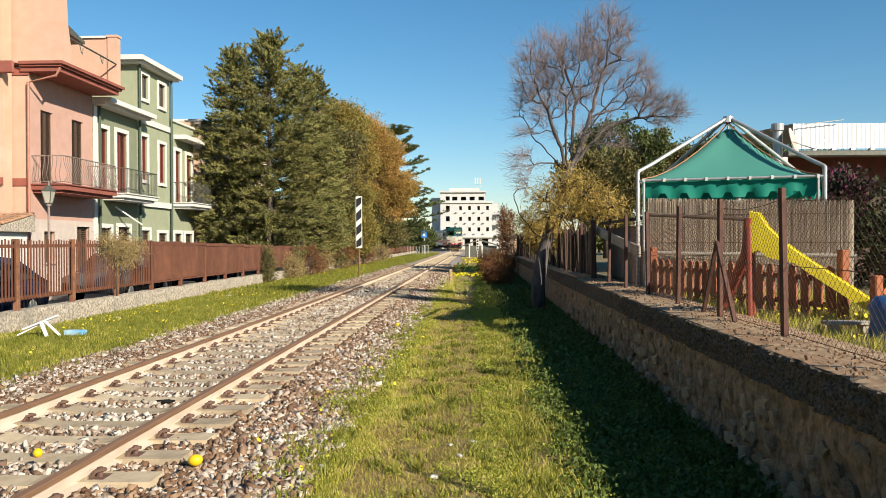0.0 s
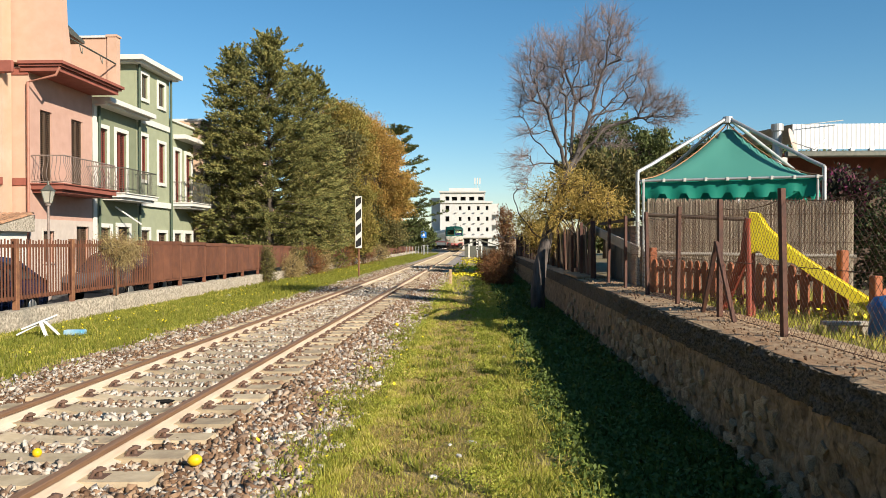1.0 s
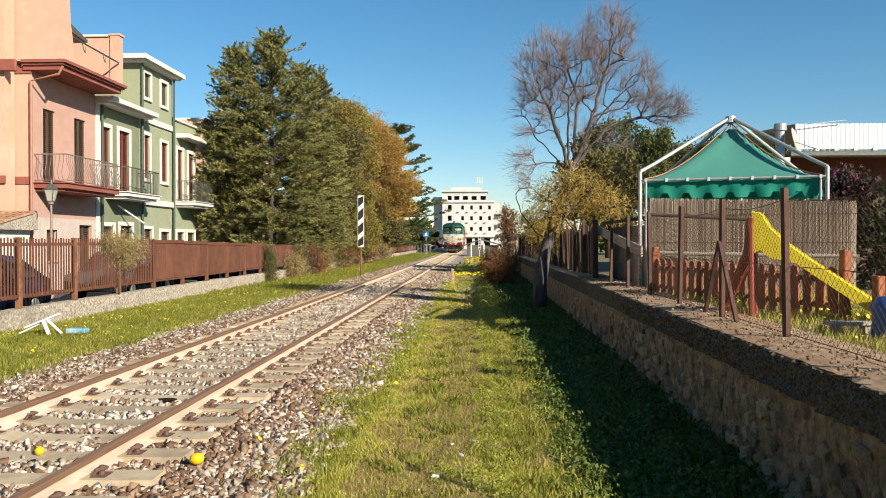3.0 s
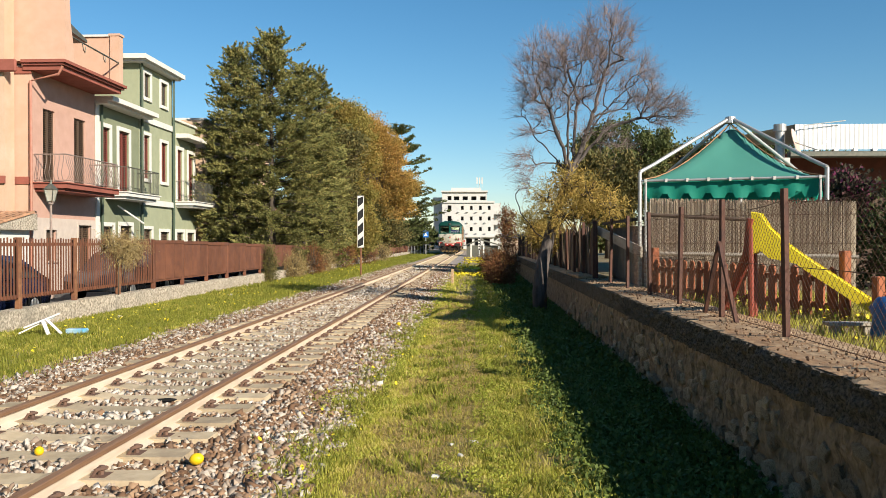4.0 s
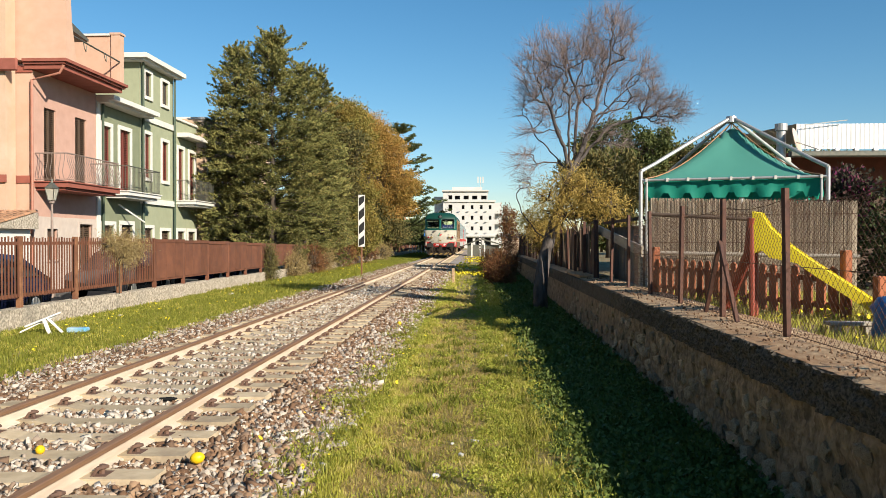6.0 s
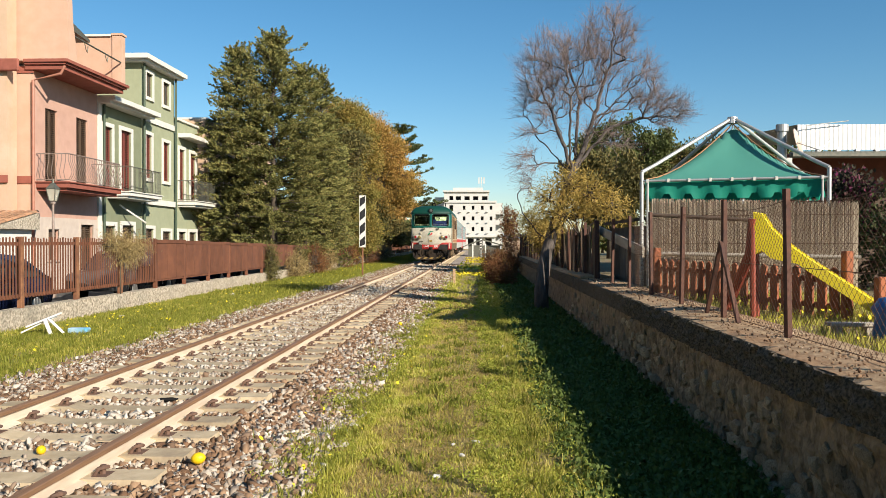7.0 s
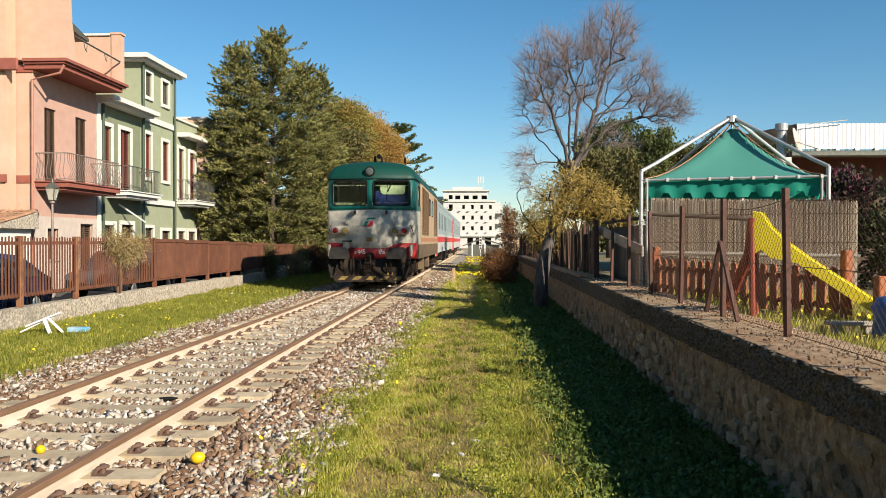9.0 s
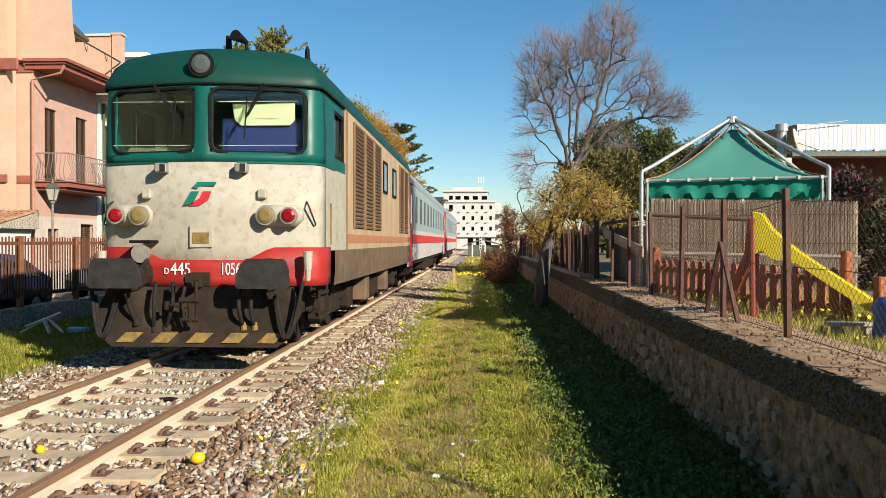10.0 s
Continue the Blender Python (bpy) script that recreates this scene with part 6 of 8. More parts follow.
M_L_STRIPE = mat("faded_red_stripe", (0.42, 0.17, 0.085), (0.36, 0.16, 0.08), 3.0, 0.6, stain=(0.34, 0.21, 0.11), sscale=2.5)
M_CHROME = mat("lamp_rim_grey", (0.34, 0.32, 0.27), (0.26, 0.24, 0.20), 10.0, 0.45, metal=0.3)
M_LENS = glass_mat("lamp_lens", (0.26, 0.19, 0.07), 0.12, 0.2)
M_LENS_TOP = glass_mat("top_lamp_glass", (0.10, 0.115, 0.11), 0.06, 0.2)
M_LENS_RED = glass_mat("red_lens", (0.26, 0.006, 0.012), 0.2, 0.1)
M_CABGLASS = glass_mat("cab_glass", (0.85, 0.92, 0.84), 0.0, 1.0)
M_BLUE = mat("blue_blind", (0.006, 0.018, 0.10), (0.005, 0.015, 0.08), 4.0, 0.6)
M_VISOR = mat("pale_visor", (0.40, 0.47, 0.29), (0.37, 0.44, 0.27), 4.0, 0.6)
M_CABIN = mat("cab_interior", (0.10, 0.12, 0.07), (0.07, 0.085, 0.05), 3.0, 0.8)
M_TEXT = mat("white_lettering", (0.80, 0.79, 0.74), (0.74, 0.72, 0.66), 10.0, 0.6)

L_HALF, L_LEN = 1.515, 13.9


def outline(inset=0.0, back=0.0, n_side=9):
    """Half plan from the nose to the rear, x >= 0: a blunt wedge with rounded corners."""
    pts = [(0.0, 0.0), (0.10, 0.004), (0.45, 0.06), (0.80, 0.145), (1.10, 0.23), (1.26, 0.285), (1.40, 0.34), (1.465, 0.44), (1.49, 0.65), (1.50, 1.3), (L_HALF, 2.1)]
    pts += [(L_HALF, 2.1 + (L_LEN - 2.1) * i / n_side) for i in range(1, n_side + 1)]
    out = []
    for x, y in pts:
        k = max(0.0, 1 - inset / L_HALF)
        out.append((x * k, back + y * (L_LEN - 2 * back) / L_LEN))
    return out


def nose_y(x):
    pts = outline()[:10]
    x = abs(x)
    for (xa, ya), (xb, yb) in zip(pts, pts[1:]):
        if xa <= x <= xb:
            return ya + (yb - ya) * (x - xa) / (xb - xa)
    return pts[-1][1]


def shell(levels, i0, i1, skip=(), sides=(1, -1)):
    """Strip between plan outline points i0..i1 through the levels (z, inset, back), on both sides. skip: (i, level) cells left open."""
    bm = bmesh.new()
    for s in sides:
        vs = {}
        for j, (z, inset, back) in enumerate(levels):
            o = outline(inset, back)
            for i in range(i0, i1 + 1):
                vs[i, j] = bm.verts.new((o[i][0] * s, o[i][1], z))
        for i in range(i0, i1):
            for j in range(len(levels) - 1):
                if (i, j) not in skip:
                    bm.faces.new((vs[i, j], vs[i + 1, j], vs[i + 1, j + 1], vs[i, j + 1]))
    bmesh.ops.remove_doubles(bm, verts=bm.verts[:], dist=1e-4)
    return bm


def ring(bm, x0, x1, z0, z1, rad, wid, yf, proud=0.02):
    """A rounded rubber gasket round a window, following the front."""
    def loop(g, dy):
        pts = []
        for cx, cz, a0 in ((x1 - rad, z1 - rad, 0), (x0 + rad, z1 - rad, 90), (x0 + rad, z0 + rad, 180), (x1 - rad, z0 + rad, 270)):
            for k in range(5):
                a = radians(a0 + 22.5 * k)
                x, z = cx + math.cos(a) * (rad + g), cz + math.sin(a) * (rad + g)
                pts.append(bm.verts.new((x, yf(x) + dy, z)))
        return pts
    a, b, c, d = loop(wid, 0.01), loop(wid * 0.8, -proud), loop(-wid * 0.3, -proud), loop(-wid * 0.5, 0.04)
    for p, q in ((a, b), (b, c), (c, d)):
        for i in range(len(p)):
            k = (i + 1) % len(p)
            bm.faces.new((p[i], p[k], q[k], q[i]))
    return bm


def text_mesh(name, body, size, m, material, parent, depth=0.004):
    cu = bpy.data.curves.new(name, "FONT")
    cu.body, cu.size, cu.extrude = body, size, depth
    cu.align_x = "CENTER"
    ob = new(name, cu)
    me = bpy.data.meshes.new_from_object(ob.evaluated_get(bpy.context.evaluated_depsgraph_get()))
    bpy.data.objects.remove(ob)
    me.materials.append(material)
    o = new(name, me)
    o.parent = parent
    o.matrix_local = m
    return o


def locomotive():
    L = empty("diesel_locomotive", pose(0, 0, 0), "dusty cream, green and red diesel locomotive with twin windscreens", "locomotive")
    low, belt, brow = 1.40, 2.55, 3.56
    # nose panels, side panels
    solid(part("nose_panel", shell([(1.15, 0, 0), (1.5, 0, 0), (1.9, 0, 0), (belt, 0, 0)], 0, 8), M_L_WHITE, L, "scuffed cream nose panel", True))
    for sd in (1, -1):
        solid(part("cab_side_panel", shell([(low, 0, 0), (belt, 0, 0)], 8, 10, (), (sd,)), M_L_WHITE, L, "cream cab side"))
    for sd in (1, -1):
        solid(part("body_side", shell([(low, 0, 0), (belt, 0, 0), (brow + 0.05, 0, 0)], 10, 19, (), (sd,)), M_L_SIDE, L, "dusty cream body side"))
    solid(part("windscreen_band", shell([(belt, 0, 0), (2.68, 0, 0), (3.51, 0.02, 0.02), (brow, 0.03, 0.03)], 0, 8, {(i, 1) for i in range(1, 5)}), M_L_GREEN, L, "green band round the windscreens", True))
    for sd in (1, -1):
        solid(part("cab_side_band", shell([(belt, 0, 0), (2.72, 0, 0), (3.42, 0.015, 0.015), (brow, 0.03, 0.03)], 8, 10, {(9, 1)}, (sd,)), M_L_GREEN, L, "green cab side"))
    roof = part("roof", shell([(brow, 0.0, 0.0), (brow + 0.05, -0.01, -0.01), (3.70, 0.02, 0.03), (3.85, 0.08, 0.10), (4.00, 0.22, 0.23), (4.11, 0.45, 0.45), (4.19, 0.82, 0.8), (4.22, 1.45, 1.4)], 0, 19), M_L_ROOF, L, "domed dark green roof", True)
    part("brow_moulding", shell([(brow - 0.008, -0.012, -0.012), (brow + 0.010, -0.018, -0.018)], 0, 10), M_L_BLACK, L)
    part("belt_moulding", shell([(belt - 0.012, -0.012, -0.012), (belt + 0.012, -0.012, -0.012)], 2, 9), M_L_GREEN, L)
    part("rear_wall", boxes((-1.43, 1.43, L_LEN - 0.05, L_LEN, 0.9, 3.55)), M_L_SIDE, L)
    bm = bmesh.new()
    for sx in (-1, 1):
        w = (0.12, 1.28) if sx > 0 else (-1.28, -0.12)
        bm = bmesh.new()
        ring(bm, w[0], w[1], 2.69, 3.50, 0.12, 0.032, lambda x: nose_y(x) + 0.012)
        ws = part("windscreen", bm, M_L_BLACK, L, "rubber-framed windscreen")
        bm = bmesh.new()
        for dy in (0.03, 0.036):
            vs = [bm.verts.new((x, nose_y(x) + dy, z)) for x, z in ((w[0] - 0.02, 2.67), (w[1] + 0.02, 2.67), (w[1] + 0.02, 3.52), (w[0] - 0.02, 3.52))]
            bm.faces.new(vs)
        g = part("pane", bm, M_CABGLASS, ws)
        g.visible_shadow = False
        part("pale_trim", boxes((w[0] + 0.06, w[1] - 0.06, nose_y(0.9) - 0.05, nose_y(0.9) - 0.04, 3.34, 3.347), (w[0] + 0.06, w[1] - 0.06, nose_y(0.9) - 0.05, nose_y(0.9) - 0.04, 2.77, 2.777)), M_VISOR, ws)
        # wiper
        bm = bmesh.new()
        x0 = 0.78 * sx if sx > 0 else -0.66
        x1 = x0 - 0.22 if sx > 0 else x0 + 0.3
        pipe(bm, [(x0, nose_y(x0) - 0.06, 3.57), (x1, nose_y(x1) - 0.045, 3.12)], 0.014, 5)
        pipe(bm, [(x0 + 0.03, nose_y(x0) - 0.06, 3.55), (x1 + 0.03, nose_y(x1) - 0.045, 3.14)], 0.008, 5)
        pipe(bm, [(x1 - 0.02, nose_y(x1) - 0.04, 2.85), (x1 + 0.02, nose_y(x1) - 0.04, 3.38)], 0.01, 5)
        part("wiper", bm, M_L_BLACK, L)
        # horn boxes and brackets
        xb = 0.52 * sx
        mb = part("marker_box", boxes((xb - 0.075, xb + 0.075, nose_y(xb) - 0.15, nose_y(xb) + 0.02, 2.41, 2.53), bev=0.015), M_CHROME, L, "small grey lamp box")
        part("marker_lens", boxes((xb + 0.0, xb + 0.07, nose_y(xb) - 0.162, nose_y(xb) - 0.151, 2.42, 2.52), bev=0.006), M_L_GREY, mb)
        xb = 0.76 * sx
        part("bracket", boxes((xb - 0.06, xb + 0.06, nose_y(xb) - 0.07, nose_y(xb) + 0.02, 2.08, 2.20), bev=0.015), M_L_WHITE, L)
        # lamp pair
        pod = boxes((sx * 0.98 - 0.30, sx * 0.98 + 0.30, nose_y(0.98) - 0.16, nose_y(1.2) + 0.05, 1.72, 2.0), bev=0.09)
        lp = part("headlamp_pod", pod, M_L_WHITE, L, "cream pod with white and red lamps", True)
        for xx, r, lens, nm in ((0.83, 0.105, M_LENS, "headlight"), (1.13, 0.09, M_LENS_RED, "tail_light")):
            bm = bmesh.new()
            yy = nose_y(0.98) - 0.16
            tube(bm, (xx * sx, yy + 0.03, 1.86), (xx * sx, yy - 0.05, 1.86), r + 0.018, r + 0.022, 20)
            hl = part("lamp_rim", bm, M_CHROME, lp)
            bm = bmesh.new()
            tube(bm, (xx * sx, yy - 0.05, 1.86), (xx * sx, yy - 0.062, 1.86), r, r * 0.96, 20)
            tube(bm, (xx * sx, yy - 0.062, 1.86), (xx * sx, yy - 0.08, 1.86), r * 0.96, r * 0.6, 20)
            part(nm, bm, lens, lp, "round red tail light" if nm == "tail_light" else "round clear headlight")
        # handrails
        bm = bmesh.new()
        pipe(bm, [(1.30 * sx, 0.30, 2.05), (1.34 * sx, 0.22, 2.0), (1.42 * sx, 0.30, 1.75), (1.38 * sx, 0.40, 1.72)], 0.012)
        part("nose_handrail", bm, M_L_GREY, L)
        bm = bmesh.new()
        pipe(bm, [(1.42 * sx, 0.95, 2.1), (1.50 * sx, 0.95, 2.05), (1.50 * sx, 0.95, 1.5), (1.42 * sx, 0.95, 1.45)], 0.018)
        part("door_handrail", bm, M_L_YELLOW, L)
        # cab side window
        part("side_window_frame", boxes((sx * 1.46 - 0.02, sx * 1.46 + 0.02, 1.28, 1.34, 2.72, 3.43), (sx * 1.475 - 0.02, sx * 1.475 + 0.02, 2.02, 2.08, 2.72, 3.43), (sx * 1.465 - 0.02, sx * 1.465 + 0.02, 1.34, 2.02, 3.37, 3.43), (sx * 1.465 - 0.02, sx * 1.465 + 0.02, 1.34, 2.02, 2.72, 2.78)), M_L_BLACK, L)
        part("side_glass", boxes((sx * 1.43 - 0.004, sx * 1.43 + 0.004, 1.34, 2.02, 2.76, 3.39)), M_GLASS_DARK, L)
    # cab interior
    part("cab_floor", boxes((-1.34, 1.34, 0.5, 2.3, 2.3, 2.36)), M_CABIN, L)
    part("cab_bulkhead", boxes((-1.38, 1.38, 2.32, 2.38, 2.36, 3.5)), M_CABIN, L)
    part("cab_ceiling", boxes((-1.34, 1.34, 0.45, 2.3, 3.47, 3.5)), M_CABIN, L)
    part("control_desk", boxes((-1.25, -0.1, 0.5, 0.95, 2.36, 2.80), bev=0.06), M_CABIN, L, "olive control desk")
    part("blue_blind", boxes((0.14, 1.22, 0.42, 0.44, 2.6, 3.16)), M_BLUE, L, "blue blind behind the windscreen")
    bm = bmesh.new()
    prism(bm, [(0.28, 3.36), (1.12, 3.36), (1.12, 3.14), (1.06, 3.07), (0.40, 3.07), (0.32, 3.14)], 0.385, 0.395)
    part("sun_visor", bm, M_VISOR, L, "pale sun visor")
    # top headlamp
    bm = bmesh.new()
    tube(bm, (0, 0.42, 3.80), (0, 0.0, 3.80), 0.20, 0.17, 24)
    part("top_lamp_housing", bm, M_L_ROOF, L)
    bm = bmesh.new()
    tube(bm, (0, 0.02, 3.80), (0, -0.03, 3.80), 0.165, 0.165, 24)
    part("top_lamp_rim", bm, M_L_BLACK, L)
    bm = bmesh.new()
    tube(bm, (0, -0.03, 3.80), (0, -0.045, 3.80), 0.125, 0.12, 20)
    tube(bm, (0, -0.045, 3.80), (0, -0.065, 3.80), 0.12, 0.07, 20)
    part("top_lamp_lens", bm, M_LENS_TOP, L)
    # roof horn and aerials
    bm = bmesh.new()
    tube(bm, (0.28, 1.05, 4.34), (0.20, 0.78, 4.37), 0.03, 0.08, 14)
    tube(bm, (0.28, 1.05, 4.12), (0.28, 1.05, 4.34), 0.025)
    tube(bm, (0.14, 1.0, 4.2), (0.34, 0.95, 4.2), 0.02)
    part("horn", bm, M_L_BLACK, L)
    bm = bmesh.new()
    tube(bm, (0.06, 0.95, 4.1), (0.06, 0.95, 4.40), 0.05, 0.04, 8)
    part("exhaust_stub", bm, M_L_BLACK, L)
    bm = bmesh.new()
    tube(bm, (1.0, 1.75, 3.95), (1.0, 1.75, 4.44), 0.018)
    tube(bm, (1.0, 1.75, 4.22), (1.0, 1.75, 4.40), 0.042, 0.034)
    part("aerial", bm, M_L_BLACK, L)
    part("roof_hatch", boxes((-0.7, 0.7, 4.2, 9.5, 4.1, 4.26), bev=0.05), M_L_ROOF, L)
    # buffer beam, red
    bm = bmesh.new()
    plan = outline()
    stations = [(x, nose_y(x)) for x in [0.1 * k for k in range(13)]] + [plan[k] for k in (6, 7, 8)] + [(1.495, 0.9)]
    line = [(-x, y) for x, y in stations[:0:-1]] + stations
    prev = None
    for x, y in line:
        u = min(1.0, max(0.0, (abs(x) - 0.5) / 0.42))
        top_z = 1.285 + 0.165 * u * u * (3 - 2 * u)
        out = 1 + 0.022 / 1.5
        col = [bm.verts.new((x * out, y - 0.022, z)) for z in (0.94, 1.05, 1.18, top_z)]
        if prev:
            for k in range(3):
                bm.faces.new((prev[k], col[k], col[k + 1], prev[k + 1]))
        prev = col
    solid(part("buffer_beam", bm, M_L_RED, L, "red buffer beam dipping under the nose", True), 0.05)
    for sd in (1, -1):
        part("side_skirt", shell([(0.90, 0.02, 0), (1.1, 0.0, 0), (1.40, 0, 0)], 9, 19, (), (sd,)), M_L_SKIRT, L, "grimy brown side skirt")
    part("underframe", boxes((-1.15, 1.15, 0.5, 13.6, 0.55, 1.0)), M_L_FRAME, L)
    for sx in (-1, 1):
        bf = empty("buffer", pose(0, 0, 0))
        bf.parent = L
        bm = bmesh.new()
        prism(bm, [(sx * 0.925 + sx * dx, 1.13 + dz) for dx, dz in ((-0.335, -0.15), (-0.30, -0.185), (0.30, -0.185), (0.335, -0.15), (0.315, 0.06), (0.285, 0.15), (0.24, 0.185), (-0.20, 0.185), (-0.27, 0.11), (-0.325, -0.02))], -0.52, -0.46)
        part("buffer_plate", bm, M_L_GREY, bf, "wide dark grey buffer plate")
        bm = bmesh.new()
        tube(bm, (sx * 0.875, -0.46, 1.10), (sx * 0.875, -0.1, 1.10), 0.12, 0.17, 14)
        tube(bm, (sx * 0.875, -0.1, 1.10), (sx * 0.875, 0.2, 1.10), 0.21, 0.21, 14)
        part("buffer_shank", bm, M_L_FRAME, bf)
        # lighting cable socket
        bm = bmesh.new()
        tube(bm, (sx * 1.36, 0.10, 1.16), (sx * 1.36, 0.10, 1.40), 0.05, 0.06, 10)
        tube(bm, (sx * 1.36, 0.10, 1.02), (sx * 1.36, 0.10, 1.16), 0.03, 0.04, 10)
        part("jumper_socket", bm, M_L_WHITE, L)
        hoses = [((1.36, 1.03), (1.02, 0.86), 0.62), ((1.30, 0.84), (1.00, 0.84), 0.52)]
        hoses += [((0.56, 0.95), (0.60, 0.45), 0.0), ((0.72, 0.95), (0.74, 0.45), 0.0)] if sx > 0 else [((0.52, 1.0), (0.55, 0.42), -0.04), ((0.30, 1.0), (0.40, 0.42), -0.08), ((0.62, 1.3), (0.78, 0.5), 0.12)]
        for (xa, za), (xb, zb), sag in hoses:
            bm = bmesh.new()
            pts = []
            for k in range(13):
                u = k / 12
                pts.append((sx * (xa + (xb - xa) * u + (0.0 if sag > 0.3 else sag * math.sin(math.pi * u))), -0.20 - 0.12 * math.sin(math.pi * u), za + (zb - za) * u - (sag if sag > 0.3 else 0.0) * math.sin(math.pi * u)))
            pipe(bm, pts, 0.026, 8)
            hose = part("brake_hose", bm, M_L_HOSE, L, "", True)
            if sag < 0.3:
                bm = bmesh.new()
                tube(bm, (pts[-1][0], pts[-1][1], pts[-1][2] + 0.05), (pts[-1][0] + 0.02, pts[-1][1] - 0.02, pts[-1][2] - 0.05), 0.034, 0.042, 8)
                part("hose_coupling", bm, M_L_YELLOW if sx > 0 else M_L_FRAME, hose)
        # cab steps
        part("cab_step", boxes((sx * 1.40 - 0.12, sx * 1.40 + 0.05, 0.7, 1.2, 0.50, 0.54), (sx * 1.38 - 0.12, sx * 1.38 + 0.05, 0.7, 1.2, 0.80, 0.84), (sx * 1.38, sx * 1.38 + 0.03, 0.66, 0.70, 0.5, 1.0), (sx * 1.38, sx * 1.38 + 0.03, 1.2, 1.24, 0.5, 1.0)), M_L_FRAME, L)
    # screw coupling: draw hook, shackle, screw with its handle, hanging link
    bm = bmesh.new()
    prism(bm, [(-0.02, 0.94), (-0.42, 0.96), (-0.50, 1.02), (-0.50, 1.12), (-0.44, 1.14), (-0.42, 1.07), (-0.36, 1.04), (-0.30, 1.10), (-0.02, 1.12)], -0.035, 0.035, "x")
    part("draw_hook", bm, M_L_FRAME, L)
    part("hook_plate", boxes((-0.13, 0.13, -0.06, -0.035, 0.94, 1.13), bev=0.01), M_L_FRAME, L)
    bm = bmesh.new()
    for sx in (-1, 1):
        tube(bm, (sx * 0.06, -0.38, 1.05), (sx * 0.09, -0.46, 0.80), 0.022, n=8)
        tube(bm, (sx * 0.09, -0.46, 0.80), (sx * 0.075, -0.42, 0.56), 0.02, n=8)
    tube(bm, (-0.12, -0.46, 0.80), (0.12, -0.46, 0.80), 0.035, n=10)
    tube(bm, (-0.10, -0.42, 0.56), (0.10, -0.42, 0.56), 0.03, n=10)
    tube(bm, (-0.09, -0.38, 1.05), (0.09, -0.38, 1.05), 0.03, n=10)
    part("shackle", bm, M_L_FRAME, L)
    bm = bmesh.new()
    tube(bm, (0.0, -0.46, 0.84), (0.0, -0.42, 0.52), 0.026, n=10)
    tube(bm, (-0.02, -0.45, 0.70), (-0.30, -0.40, 0.74), 0.016, n=6)
    tube(bm, (-0.30, -0.40, 0.78), (-0.31, -0.40, 0.68), 0.035, 0.03, n=8)
    part("coupling_screw", bm, M_L_FRAME, L)
    # silver lamp on the left of the beam
    bm = bmesh.new()
    tube(bm, (-0.74, -0.05, 1.37), (-0.74, -0.16, 1.37), 0.10, 0.12, 16)
    tube(bm, (-0.74, 0.05, 1.37), (-0.74, -0.05, 1.37), 0.06, 0.10, 16)
    part("gong", bm, M_CHROME, L, "round silver lamp housing")
    part("lamp_hood", boxes((-0.88, -0.60, -0.18, 0.1, 1.50, 1.54), bev=0.01), M_L_BLACK, L)
    # plough
    bm = bmesh.new()
    prof = [(-1.32, 0.60), (-1.18, 0.30), (-1.05, 0.20), (1.05, 0.20), (1.18, 0.30), (1.32, 0.60), (1.2, 0.94), (-1.2, 0.94)]
    a = [bm.verts.new((x, -0.05 - 0.25 * (0.94 - z) / 0.74, z)) for x, z in prof]
    b = [bm.verts.new((x, 0.0 - 0.25 * (0.94 - z) / 0.74, z)) for x, z in prof]
    n = len(prof)
    for i in range(n):
        bm.faces.new((a[i], a[(i + 1) % n], b[(i + 1) % n], b[i]))
    bm.faces.new(a), bm.faces.new(b[::-1])
    pl = part("plough", bm, M_L_PLOUGH, L, "grey snow plough plate")
    for k in range(5):
        x = -1.0 + 0.45 * k
        bm = bmesh.new()
        q = [(x, 0.25), (x + 0.22, 0.25), (x + 0.34, 0.38), (x + 0.12, 0.38)]
        prism(bm, q, -0.004, 0.004)
        s = part("yellow_flash", bm, M_L_YELLOW, pl, "faded yellow warning stripe")
        s.matrix_local = Matrix.Translation((0, -0.065 - 0.25 * (0.94 - 0.31) / 0.74, 0)) @ Matrix.Shear("XZ", 4, (0, 0)) @ Matrix.Translation((0, 0, 0.315)) @ Matrix.Rotation(math.atan(0.25 / 0.74), 4, "X").inverted() @ Matrix.Translation((0, 0, -0.315))
    # numbers
    text_mesh("number", "445", 0.225, pose(-0.275, nose_y(0.275) - 0.034, 1.095, 90, 0, -10) @ Matrix.Diagonal((0.86, 1, 1, 1)), M_TEXT, L)
    text_mesh("number", "1056", 0.225, pose(0.37, nose_y(0.37) - 0.034, 1.095, 90, 0, 11) @ Matrix.Diagonal((0.58, 1, 1, 1)), M_TEXT, L)
    text_mesh("number", "D", 0.12, pose(-0.475, nose_y(0.475) - 0.034, 1.10, 90, 0, -11) @ Matrix.Diagonal((0.8, 1, 1, 1)), M_TEXT, L)
    # emblem in three flat shapes
    M_EG, M_ER = mat("emblem_green", (0.0, 0.16, 0.10)), mat("emblem_red", (0.55, 0.02, 0.03))
    for poly, m_ in (([(-0.12, 2.22), (-0.05, 2.29), (0.20, 2.29), (0.17, 2.24), (-0.02, 2.24), (-0.06, 2.20)], M_EG), ([(-0.23, 2.00), (-0.13, 2.17), (-0.03, 2.17), (-0.12, 2.00)], M_EG),
                     ([(-0.16, 1.985), (-0.02, 1.985), (0.09, 2.06), (0.13, 2.17), (0.02, 2.17), (-0.02, 2.08), (-0.10, 2.04)], M_ER)):
        bm = bmesh.new()
        prism(bm, poly, -0.015, -0.005)
        part("emblem", bm, m_, L)
    part("data_plate", boxes((-0.15, 0.14, -0.02, 0.03, 1.45, 1.73)), M_L_WHITE, L)
